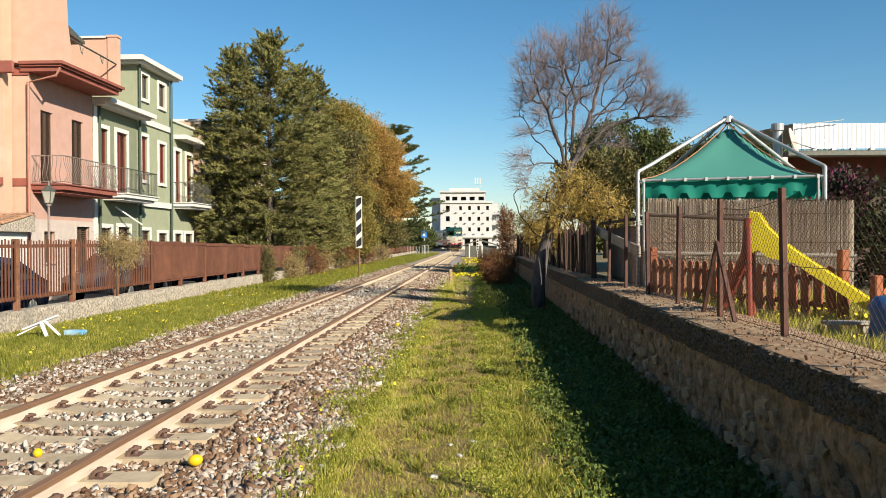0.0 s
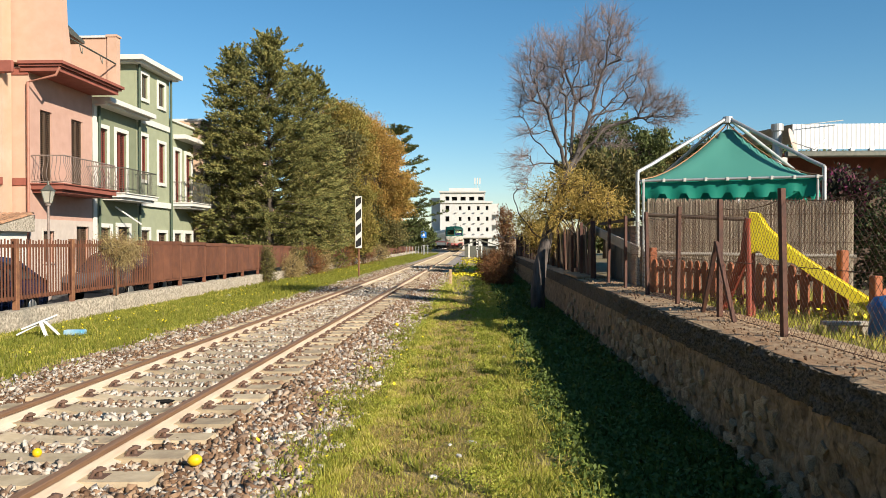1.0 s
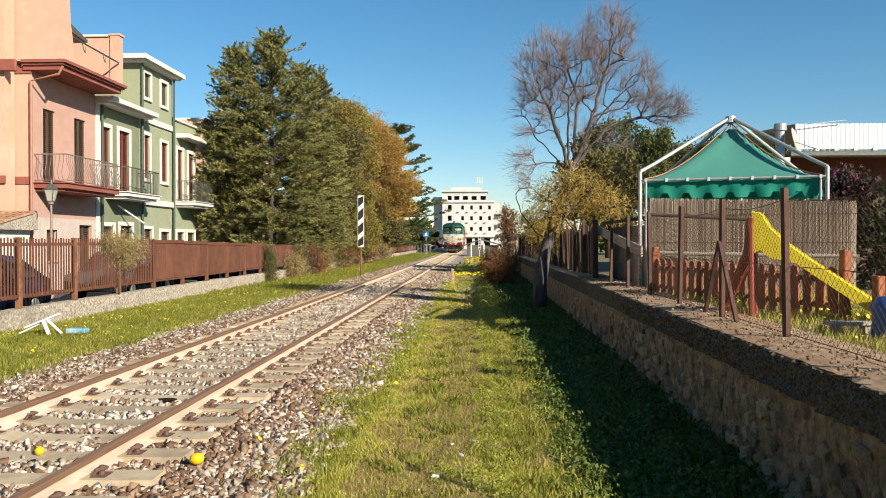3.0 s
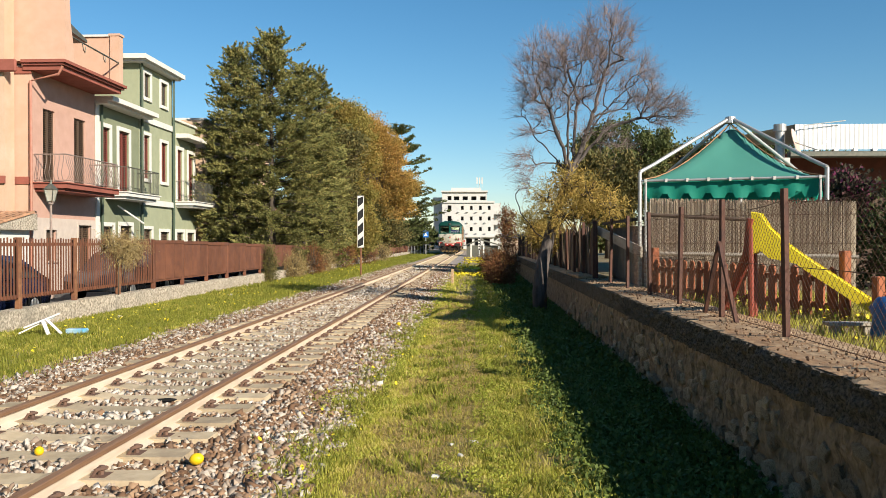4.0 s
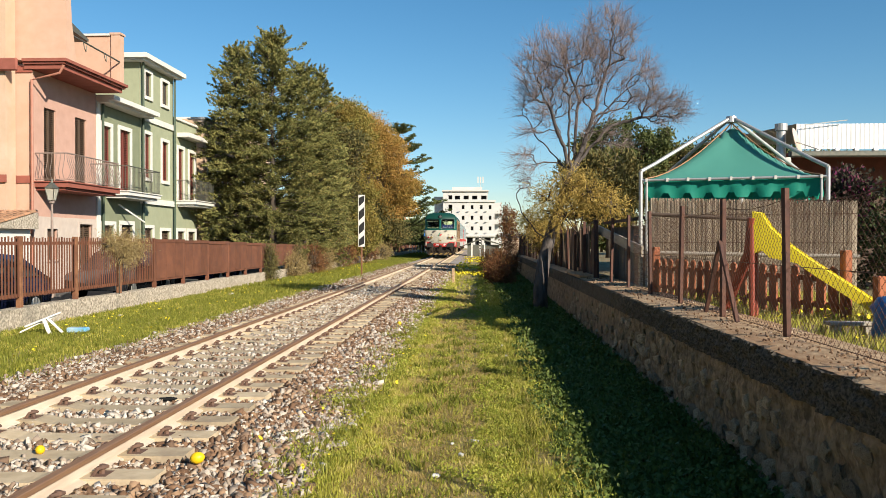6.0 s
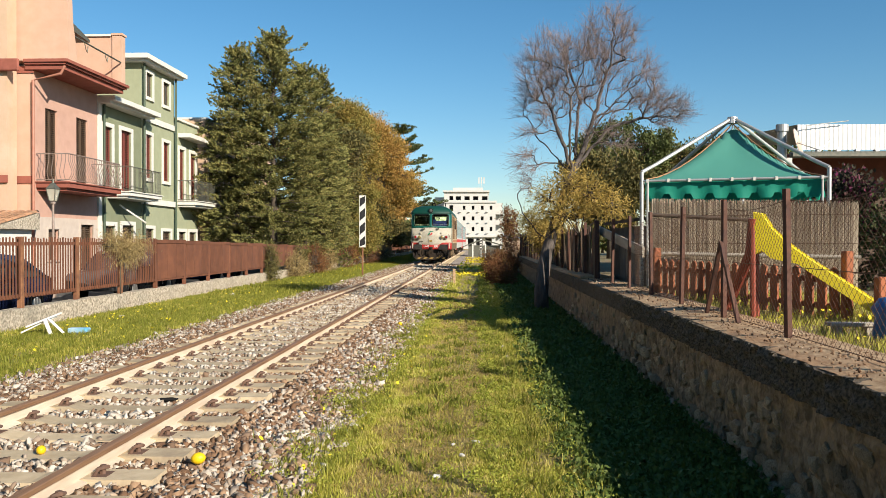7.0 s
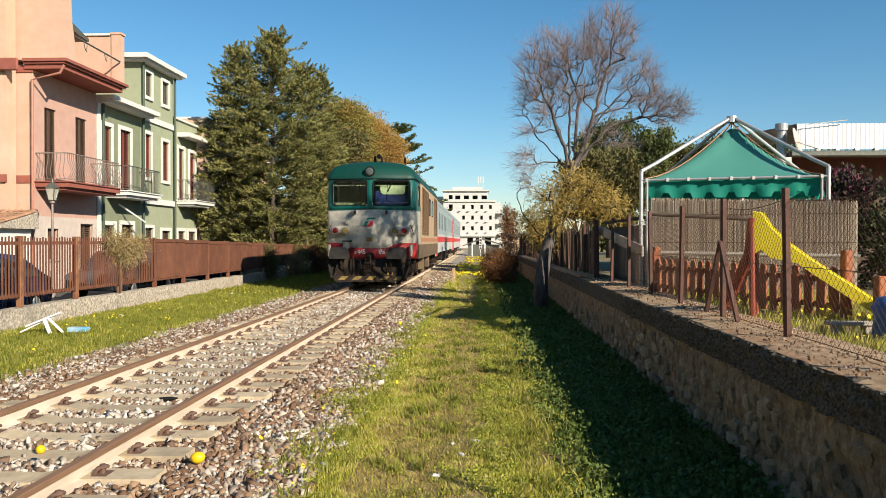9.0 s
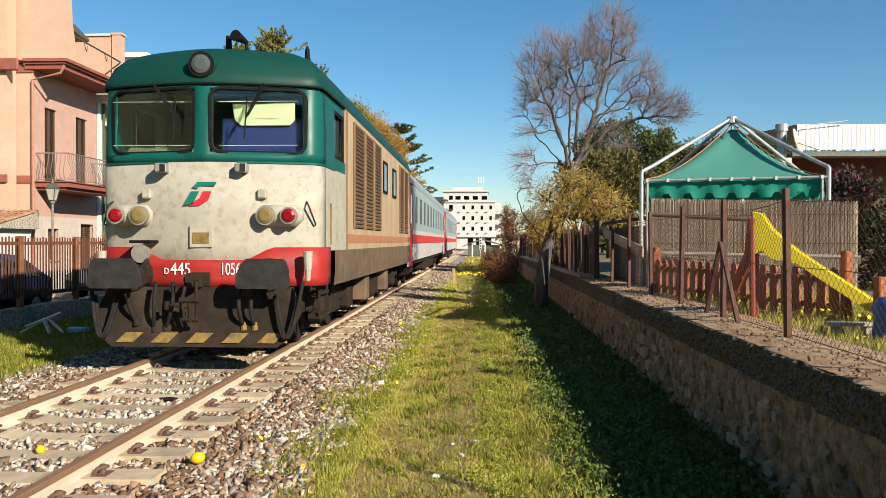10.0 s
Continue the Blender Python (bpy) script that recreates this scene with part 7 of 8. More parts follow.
    part("plate_grid", boxes((-0.11, 0.10, -0.028, -0.021, 1.50, 1.64)), M_L_YELLOW, L, "small brown grille")
    # body side grilles
    for sx in (-1, 1):
        for ya, yb in ((2.9, 4.05), (4.2, 5.3), (5.45, 6.5), (10.5, 11.6), (11.75, 12.9)):
            gr = empty("side_grille", pose(0, 0, 0))
            gr.parent = L
            xo = sx * L_HALF
            # Near-black sheet imitates the shaded depth behind the slats.
            part("grille_backing", boxes((xo - 0.01, xo + 0.008, ya, yb, 1.74, 3.48)), M_DARK, gr)
            part("grille_frame", boxes((xo - 0.01, xo + 0.03, ya, ya + 0.06, 1.74, 3.48), (xo - 0.01, xo + 0.03, yb - 0.06, yb, 1.74, 3.48)), M_L_GRILLE, gr)
            sl = boxes((-0.022, 0.022, ya + 0.06, yb - 0.06, -0.018, 0.018))
            s0 = part("slat", sl, M_L_GRILLE, gr)
            for k in range(25):
                o = s0 if k == 0 else new("slat", s0.data)
                o.parent = gr
                o.location, o.rotation_euler = (xo + sx * 0.012, 0, 1.78 + 0.069 * k), (0, sx * radians(30), 0)
        for ya in (7.0, 8.9):
            part("side_window", boxes((sx * L_HALF - 0.01, sx * L_HALF + 0.02, ya, ya + 0.62, 2.62, 3.2), bev=0.006), M_GLASS_DARK, L)
            part("window_frame", wall_holes(bmesh.new(), ya - 0.05, ya + 0.67, 2.57, 3.25, [(ya, ya + 0.62, 2.62, 3.2)], sx * L_HALF, sx * (L_HALF + 0.03)), M_L_BLACK, L)
        part("side_stripe", boxes((sx * L_HALF - 0.005, sx * L_HALF + 0.006, 2.3, 13.8, 1.50, 1.64)), M_L_STRIPE, L, "faded red waist stripe")
        part("body_seam", boxes((sx * L_HALF - 0.005, sx * L_HALF + 0.012, 2.2, 2.24, 1.4, 3.55)), M_L_SKIRT, L)
    # running gear
    for yc in (3.2, 10.7):
        bg = empty("bogie", pose(0, 0, 0))
        bg.parent = L
        for sx in (-1, 1):
            part("bogie_frame", boxes((sx * 1.05 - 0.09, sx * 1.05 + 0.09, yc - 1.9, yc + 1.9, 0.50, 0.74), (sx * 1.05 - 0.12, sx * 1.05 + 0.12, yc - 0.4, yc + 0.4, 0.35, 0.9), bev=0.03), M_L_FRAME, bg)
            for dy in (-1.25, 1.25):
                part("axle_box", boxes((sx * 1.1 - 0.14, sx * 1.1 + 0.14, yc + dy - 0.2, yc + dy + 0.2, 0.32, 0.72), bev=0.05), M_L_FRAME, bg)
            for dy in (-0.75, 0.75, -1.75, 1.75):
                bm = bmesh.new()
                for k in range(5):
                    tube(bm, (sx * 1.15, yc + dy, 0.70 + 0.06 * k), (sx * 1.15, yc + dy, 0.735 + 0.06 * k), 0.09, 0.09, 10)
                part("spring", bm, M_L_FRAME, bg)
    part("fuel_tank", boxes((-1.25, 1.25, 5.6, 8.3, 0.28, 0.85), bev=0.1), M_L_FRAME, L)
    for sx in (-1, 1):
        for ya in (5.2, 8.5):
            part("battery_box", boxes((sx * 1.2 - 0.2, sx * 1.2 + 0.2, ya, ya + 0.5, 0.4, 0.9), bev=0.02), M_L_SKIRT, L)
    return L


def wheelset(parent, y, r, material):
    """An axle with two flanged wheels."""
    w = empty("wheelset", pose(0, y, r))
    w.parent = parent
    bm = bmesh.new()
    tube(bm, (-1.1, 0, 0), (1.1, 0, 0), 0.08, n=10)
    part("axle", bm, material, w)
    for sx in (-1, 1):
        bm = bmesh.new()
        tube(bm, (sx * 0.70, 0, 0), (sx * 0.73, 0, 0), r + 0.028, r + 0.028, 28)
        tube(bm, (sx * 0.73, 0, 0), (sx * 0.82, 0, 0), r, r - 0.005, 28)
        for k in range(6):
            a = math.pi / 3 * k
            tube(bm, (sx * 0.82, 0.3 * r / 0.5 * math.cos(a), 0.3 * r / 0.5 * math.sin(a)), (sx * 0.835, 0.3 * r / 0.5 * math.cos(a), 0.3 * r / 0.5 * math.sin(a)), 0.05, 0.04, 8)
        part("wheel", bm, material, w)
    return w


loco = locomotive()
LOCO_WHEELS = [(wheelset(loco, y, 0.52, M_L_FRAME), y, 0.52) for y in (1.95, 4.45, 9.45, 11.95)]

# ---- coaches ----
M_C_SIDE = mat("coach_pale_grey", (0.50, 0.50, 0.47), (0.44, 0.44, 0.41), 2.0, 0.5, stain=(0.34, 0.31, 0.26), sscale=0.7, samt=0.5)
M_C_GREEN = mat("coach_window_band", (0.30, 0.36, 0.36), (0.26, 0.32, 0.32), 2.0, 0.45)
M_C_ROOF = mat("coach_roof", (0.28, 0.33, 0.32), (0.22, 0.26, 0.25), 2.0, 0.6, stain=(0.15, 0.15, 0.13))
M_C_RED = mat("coach_red", (0.55, 0.035, 0.03), (0.48, 0.03, 0.028), 3.0, 0.5)
C_LEN = 26.1
M_C_GLASS = mat("tinted_coach_glass", (0.02, 0.025, 0.03), (0.03, 0.035, 0.04), 3.0, 0.35, spec=0.15)


def coach(first):
    c = empty("railway_coach", pose(0, 0, 0), "pale grey passenger coach with a red waist stripe", "coach", "coaches behind the locomotive")
    wins = [(2.4 + 2.12 * i, 3.6 + 2.12 * i, 2.15, 3.05) for i in range(11)]
    for sx in (-1, 1):
        bm = bmesh.new()
        wall_holes(bm, 1.35, C_LEN - 1.35, 1.9, 3.35, wins, sx * 1.41, sx * 1.37)
        part("window_band", bm, M_C_GREEN, c, "grey-green window band")
        part("side_panel", boxes((min(sx * 1.37, sx * 1.41), max(sx * 1.37, sx * 1.41), 1.35, C_LEN - 1.35, 0.9, 1.9)), M_C_SIDE, c)
        part("waist_stripe", boxes((sx * 1.41 - 0.008, sx * 1.41 + 0.008, 1.35, C_LEN - 1.35, 1.45, 1.75)), M_C_RED, c, "red waist stripe")
        for a, b, z0, z1 in wins:
            part("window_pane", boxes((sx * 1.385 - 0.005, sx * 1.385 + 0.005, a, b, z0, z1)), M_C_GLASS, c)
        for ya in (0.15, C_LEN - 1.34):
            d = part("door", boxes((sx * 1.385 - 0.02, sx * 1.385 + 0.02, ya, ya + 1.18, 0.75, 3.3), bev=0.01), M_C_RED, c, "red entrance door")
            part("door_glass", boxes((sx * 1.385 - 0.026, sx * 1.385 + 0.026, ya + 0.35, ya + 0.85, 2.1, 3.0)), M_GLASS_DARK, d)
            part("body_end_panel", boxes((sx * 1.36 - 0.02, sx * 1.36 + 0.02, max(0.0, ya - 0.16), ya - 0.004, 0.75, 3.35)), M_C_SIDE, c)
    bm = bmesh.new()
    poly = [(-1.42, 3.352), (-1.40, 3.5), (-1.2, 3.8), (-0.75, 4.02), (0, 4.1), (0.75, 4.02), (1.2, 3.8), (1.40, 3.5), (1.42, 3.352)]
    prism(bm, poly, 0.0, C_LEN)
    part("roof", bm, M_C_ROOF, c, "weathered grey roof")
    part("end_wall", boxes((-1.38, 1.38, 0.0, 0.14, 0.9, 3.35)), M_C_SIDE, c)
    part("end_wall", boxes((-1.38, 1.38, C_LEN - 0.14, C_LEN, 0.9, 3.35)), M_C_SIDE, c)
    part("gangway", boxes((-0.5, 0.5, -0.35, -0.004, 1.0, 3.2), bev=0.05), M_L_BLACK, c)
    part("floor_pan", boxes((-1.3, 1.3, 0.2, C_LEN - 0.2, 0.75, 0.9)), M_L_FRAME, c)
    part("underfloor_box", boxes((-1.25, 1.25, 9.0, 16.0, 0.35, 0.75), bev=0.05), M_L_FRAME, c)
    for yc in (3.6, C_LEN - 3.6):
        part("bogie", boxes((-1.08, -0.92, yc - 1.7, yc + 1.7, 0.4, 0.7), (0.92, 1.08, yc - 1.7, yc + 1.7, 0.4, 0.7), (-1.0, 1.0, yc - 0.3, yc + 0.3, 0.45, 0.75)), M_L_FRAME, c)
    ws = [(wheelset(c, yc + dy, 0.46, M_L_FRAME), yc + dy, 0.46) for yc in (3.6, C_LEN - 3.6) for dy in (-1.25, 1.25)]
    return c, ws


coaches = [coach(True), coach(False)]


# ---- what moves ----
NOSE = ((0.0, 148.0), (1.0, 137.4), (2.0, 126.5), (2.7, 119.5), (3.8, 107.2), (5.0, 91.2), (5.7, 80.6), (6.8, 63.0), (7.5, 51.6), (8.5, 34.6), (9.0, 26.5), (9.5, 18.45), (10.0, 10.36))
NOSE_FIT = np.polyfit([t for t, _ in NOSE], [y for _, y in NOSE], 6)


def nose_at(t):
    return float(np.polyval(NOSE_FIT, t))


def on_track(s, length, sway=0.0):
    """Pose of a vehicle whose front stands at chainage s: both ends lie on the line."""
    xa, ya, _ = track_at(s + 0.15 * length)
    xb, yb, _ = track_at(s + 0.85 * length)
    h = math.atan2(-(xb - xa), yb - ya)
    k = 0.15 / 0.7
    return pose(xa - (xb - xa) * k + sway, ya - (yb - ya) * k, RAIL_Z, 0, 0, math.degrees(h))


def motions():
    times = [0.25 * i for i in range(41)]
    walk(loco, [(t, on_track(nose_at(t), L_LEN, -0.03)) for t in times])
    for k, (c, _) in enumerate(coaches):
        walk(c, [(t, on_track(nose_at(t) + L_LEN + 0.55 + k * (C_LEN + 0.6), C_LEN)) for t in times])
    s_end = nose_at(10.0)
    for ws in (LOCO_WHEELS, *[w for _, w in coaches]):
        for w, y, r in ws:
            walk(w, [(f / FPS, pose(0, y, r) @ Matrix.Rotation((s_end - nose_at(f / FPS)) / r, 4, "X")) for f in range(0, 301)])

M_CARBLUE = mat("dark_blue_paint", (0.01, 0.015, 0.05), (0.012, 0.018, 0.055), 3.0, 0.25, coat=0.6)
M_CARGREY = mat("grey_car_paint", (0.10, 0.10, 0.105), (0.085, 0.085, 0.09), 3.0, 0.25, coat=0.6)
car(pose(-10.6, 16.2, 0.02), M_CARBLUE, "dark blue car parked behind the fence")
car(pose(-10.9, 24.6, 0.02), M_CARGREY, "dark grey car parked behind the fence")
car(pose(-10.7, 32.0, 0.02), M_CARBLUE, "dark car parked behind the fence")
# ---- sleepers and clips ----
slp = bmesh.new()
prism(slp, [(-1.3, -0.10), (1.3, -0.10), (1.28, 0.055), (0.55, 0.05), (0.4, 0.02), (-0.4, 0.02), (-0.55, 0.05), (-1.28, 0.055)], -0.15, 0.15)
for v in slp.verts:
    if v.co.z > 0:
        v.co.y *= 0.88
clip_bm = bmesh.new()
pipe(clip_bm, [(0.0, -0.05, 0.0), (0.03, -0.045, 0.05), (0.075, -0.01, 0.055), (0.075, 0.02, 0.05), (0.02, 0.05, 0.045), (-0.02, 0.03, 0.02)], 0.014, 6)
tube(clip_bm, (0.045, 0, -0.01), (0.045, 0, 0.07), 0.022, n=6)
box(clip_bm, -0.01, 0.10, -0.075, 0.075, -0.02, 0.005)
sleeper_me = clip_me = None
SL0 = 3.249
for i in range(225):
    s = SL0 + 0.6 * i - 3.0
    cx, cy, a = track_at(s)
    if sleeper_me is None:
        o = part("sleeper", slp, M_SLEEPER, track)
        sleeper_me = o.data
    else:
        o = new("sleeper", sleeper_me)
        o.parent = track
    o.matrix_local = pose(cx, cy, 0.045 + random.uniform(-0.006, 0.004), 0, 0, math.degrees(a) + random.uniform(-0.6, 0.6))
    if s < 30:
        for side in (-1, 1):
            for io in (-1, 1):
                if clip_me is None:
                    c = part("rail_clip", clip_bm, M_CLIP, o)
                    clip_me = c.data
                else:
                    c = new("rail_clip", clip_me)
                    c.parent = o
                c.matrix_local = pose(side * 0.7525 + io * 0.075, 0, 0.05, 0, 0, 0 if io > 0 else 180)

# ---- ballast stones ----
M_STONE = ramp_mat("ballast_stone", [(0.0, (0.09, 0.05, 0.03)), (0.25, (0.20, 0.13, 0.085)), (0.45, (0.36, 0.30, 0.235)), (0.75, (0.52, 0.465, 0.39)), (1.0, (0.70, 0.655, 0.58))], 0.9, bump=0.5, vary=0.35, vscale=0.8)


def stones(name, n, xs, ys, size, zf, seed, parent, material=M_STONE, density=None):
    """Angular broken stones lying on a bed."""
    rng = np.random.default_rng(seed)
    V0 = np.array([(x, y, z) for z in (-1, 1) for x, y in ((-1, -1), (1, -1), (1, 1), (-1, 1))], float) * 0.75
    F0 = np.array([(3, 2, 1), (3, 1, 0), (4, 5, 6), (4, 6, 7), (0, 1, 5), (0, 5, 4), (1, 2, 6), (1, 6, 5), (2, 3, 7), (2, 7, 6), (3, 0, 4), (3, 4, 7)])
    x, y = rng.uniform(*xs, n), rng.uniform(*ys, n)
    if density is not None:
        ok = rng.uniform(0, 1, n) < density(x, y)
        x, y = x[ok], y[ok]
        n = len(x)
    z = zf(x, y)
    s = rng.uniform(size[0], size[1], n) * rng.choice([0.8, 1.0, 1.0, 1.35], n)
    sc = np.stack([s * rng.uniform(0.8, 1.7, n), s * rng.uniform(0.65, 1.2, n), s * rng.uniform(0.4, 0.8, n)], axis=1)
    jit = rng.uniform(-0.38, 0.38, (n, len(V0), 3))
    A = rng.normal(0, 1, (n, 3, 3))
    Q, _ = np.linalg.qr(A)
    V = (V0[None] + jit) * sc[:, None, :]
    V = np.einsum("nij,nkj->nki", Q, V)
    V += np.stack([x, y, z + 0.25 * s], axis=1)[:, None, :]
    F = (F0[None] + (np.arange(n) * len(V0))[:, None, None]).reshape(-1, 3)
    return tagged(fastmesh(name, V.reshape(-1, 3), F, material, parent), kind="stuff")


def bed_z(x, y):
    o = np.abs(x - TRACK_X)
    return np.interp(o, [0, 1.2, 1.4, 1.8, 2.5], [0.045, 0.045, 0.055, 0.02, 0.0])


def sleeper_gap(x, y):
    o = x - TRACK_X
    ph = ((y - (SL0 - 3.0)) / 0.6 + 0.5) % 1.0
    on_sleeper = (np.abs(ph - 0.5) < 0.25) & (np.abs(o) < 1.32)
    rail_gap = np.abs(np.abs(o) - 0.7525) < 0.09
    return np.where(on_sleeper, 0.035, 1.0) * np.where(rail_gap, 0.15, 1.0)


def pale_bed(x, y):
    o = np.abs(x - TRACK_X)
    return sleeper_gap(x, y) * np.interp(o, [0, 0.8, 1.0, 1.3, 1.6, 2.0, 2.5], [0.6, 0.6, 0.25, 0.28, 0.55, 0.75, 0.14])


def rusty_bed(x, y):
    o = np.abs(x - TRACK_X)
    return sleeper_gap(x, y) * np.interp(o, [0, 0.8, 0.9, 1.3, 1.7, 2.0, 2.4], [0.08, 0.1, 0.95, 0.95, 0.75, 0.45, 0.06])


M_STONE_RUST = ramp_mat("rusty_ballast_stone", [(0.0, (0.10, 0.055, 0.032)), (0.45, (0.20, 0.115, 0.065)), (0.8, (0.33, 0.215, 0.13)), (1.0, (0.48, 0.40, 0.31))], 0.9, bump=0.5)
for nm, n, ys_, size, seed in (("near", 34000, (3.6, 13.0), (0.0145, 0.031), 5), ("mid", 24000, (13.0, 28.0), (0.018, 0.034), 6), ("far", 15000, (28.0, 60.0), (0.026, 0.046), 8)):
    stones("ballast", n, (TRACK_X - 2.5, TRACK_X + 2.4), ys_, size, bed_z, seed, track, M_STONE, pale_bed)
    stones("rusty_ballast", n, (TRACK_X - 2.5, TRACK_X + 2.4), ys_, size, bed_z, seed + 20, track, M_STONE_RUST, rusty_bed)

# grit and crumbs lying on the wall top
stones("grit", 1300, (2.15, 2.78), (3.6, 9.0), (0.004, 0.010), lambda x, y: np.full(len(x), 0.98), 61, stone_wall, M_STONE_RUST, lambda x, y: np.interp(x, [2.15, 2.45, 2.78], [0.25, 0.6, 1.0]))
stones("grit", 700, (2.15, 2.78), (9.0, 17.0), (0.007, 0.014), lambda x, y: np.full(len(x), 0.98), 62, stone_wall, M_STONE_RUST, lambda x, y: np.interp(x, [2.15, 2.45, 2.78], [0.25, 0.6, 1.0]))

# ---- grass ----
M_GRASS = ramp_mat("grass_blade", [(0.0, (0.16, 0.19, 0.018)), (0.3, (0.33, 0.335, 0.042)), (0.55, (0.46, 0.42, 0.075)), (0.82, (0.60, 0.48, 0.18)), (1.0, (0.70, 0.54, 0.30))], 0.7, sub=0.3, vary=0.6, vscale=5.0)
M_GRASS_GREEN = ramp_mat("lush_blade", [(0.0, (0.10, 0.12, 0.012)), (0.45, (0.20, 0.22, 0.027)), (0.8, (0.32, 0.30, 0.055)), (1.0, (0.44, 0.34, 0.13))], 0.7, sub=0.3, vary=0.5, vscale=4.0)


def blades(name, n, xs, ys, hgt, wid, seed, parent, material, density=None, zf=None, lean=0.45):
    """Bent grass blades in tufts: each a two-piece tapering strip."""
    rng = np.random.default_rng(seed)
    nt = max(1, n // 9)
    tx, ty = rng.uniform(*xs, nt), rng.uniform(*ys, nt)
    x = np.repeat(tx, 9) + rng.normal(0, 0.03, nt * 9)
    y = np.repeat(ty, 9) + rng.normal(0, 0.03, nt * 9)
    th = np.repeat(rng.uniform(0.55, 1.25, nt), 9)
    if density is not None:
        ok = rng.uniform(0, 1, len(x)) < density(x, y)
        x, y, th = x[ok], y[ok], th[ok]
    m = len(x)
    z = zf(x, y) if zf else np.zeros(m)
    h = hgt * th * rng.uniform(0.5, 1.3, m)
    a = rng.uniform(0, 2 * math.pi, m)
    ln = lean * rng.uniform(0.2, 1.4, m) * h
    dx, dy = np.cos(a) * ln, np.sin(a) * ln
    b = a + math.pi / 2 + rng.normal(0, 0.5, m)
    wx, wy = np.cos(b) * wid, np.sin(b) * wid
    o = np.zeros(m)
    P = np.stack([x, y, z], 1)
    W = np.stack([wx, wy, o], 1)
    M1 = P + np.stack([dx * 0.35, dy * 0.35, h * 0.6], 1)
    T = P + np.stack([dx, dy, h], 1)
    V = np.stack([P - W, P + W, M1 + W * 0.7, M1 - W * 0.7, T + W * 0.08, T - W * 0.08], 1).reshape(-1, 3)
    base = (np.arange(m) * 6)[:, None, None]
    F = (base + np.array([[0, 1, 2, 3], [3, 2, 4, 5]])[None]).reshape(-1, 4)
    return tagged(fastmesh(name, V, F, material, parent), kind="stuff")


def nz(x, y, s, off=0.0):
    """Cheap smooth patchiness 0..1."""
    return 0.5 + 0.25 * (np.sin(x * 2.1 * s + 1.3 * np.sin(y * 1.1 * s + off)) + np.sin(y * 1.7 * s + 1.7 * np.sin(x * 0.9 * s + off * 2)))


def strip_edge(x, y):
    left = np.interp(x + 0.12 * np.sin(y * 2.3) + 0.1 * np.sin(y * 0.9), [-1.75, -1.2, -0.9], [0.05, 0.6, 1.0])
    right = np.interp(x + 0.06 * np.sin(y * 3.1), [0.70, 0.95], [1.0, 0.0])
    return left * right


def patch(x, y):
    """1 in green tufts, 0 on the trodden dry patches."""
    path = 0.55 * np.exp(-((x + 0.35 + 0.2 * np.sin(y * 0.4)) / 0.4) ** 2)
    v = 0.5 * nz(x, y, 1.9) + 0.5 * nz(x + 3.1, y * 0.8, 4.7, 2.0) - path
    return np.clip((v - 0.30) / 0.22, 0, 1)


def strip_density(x, y):
    return strip_edge(x, y) * (0.07 + 0.93 * patch(x, y))


def mat_density(x, y):
    return strip_edge(x, y) * (1.0 - 0.5 * patch(x, y))


def gz(x, y):
    return np.where(x > 0.8, -0.05 * np.minimum(1, (x - 0.8) / 0.8), 0.0)


lawn = empty("grass_strip", None, "uneven strip of green and drying grass beside the track", "grass", kind="stuff")
blades("grass_near", 250000, (-1.8, 1.05), (3.4, 10.0), 0.042, 0.0042, 3, lawn, M_GRASS, strip_density, gz)
blades("grass_mid", 140000, (-1.8, 1.05), (10.0, 24.0), 0.045, 0.0055, 4, lawn, M_GRASS, strip_density, gz)
blades("grass_far", 60000, (-1.8, 1.05), (24.0, 60.0), 0.08, 0.010, 5, lawn, M_GRASS, strip_density, gz)
M_STRAW = ramp_mat("straw_blade", [(0.0, (0.20, 0.155, 0.04)), (0.4, (0.37, 0.275, 0.085)), (0.75, (0.52, 0.385, 0.15)), (1.0, (0.64, 0.49, 0.24))], 0.85, sub=0.2, vary=0.4, vscale=3.0)
blades("straw_near", 170000, (-1.7, 1.1), (3.4, 11.0), 0.024, 0.0026, 31, lawn, M_STRAW, mat_density, gz, 2.4)
blades("straw_mid", 60000, (-1.7, 1.1), (11.0, 26.0), 0.03, 0.004, 32, lawn, M_STRAW, mat_density, gz, 2.4)
M_CLOVER = ramp_mat("clover_leaf", [(0.0, (0.19, 0.225, 0.02)), (0.5, (0.35, 0.375, 0.05)), (0.85, (0.47, 0.44, 0.09)), (1.0, (0.56, 0.44, 0.17))], 0.6, sub=0.25, vary=0.5, vscale=6.0)
rngc = np.random.default_rng(88)
for n_, ya, yb, ll in ((3600, 3.4, 9.0, 0.020), (3000, 9.0, 18.0, 0.028), (2000, 18.0, 36.0, 0.05)):
    cx_, cy_ = rngc.uniform(-1.7, 1.0, n_), rngc.uniform(ya, yb, n_)
    ok_ = rngc.uniform(0, 1, n_) < strip_edge(cx_, cy_) * (0.10 + 0.9 * patch(cx_ + 0.2, cy_ + 0.3)) * (nz(cx_, cy_, 5.1, 0.4) > 0.42)
    cx_, cy_ = cx_[ok_], cy_[ok_]
    cz_ = gz(cx_, cy_) + rngc.uniform(0.012, 0.045, len(cx_))
    sprays("clover_leaves", np.stack([cx_, cy_, cz_], 1), np.tile([0.0, 0.0, 0.1], (len(cx_), 1)), M_CLOVER, lawn, 26, ll, ll * 0.7, 0.03, rngc)["kind"] = "stuff"
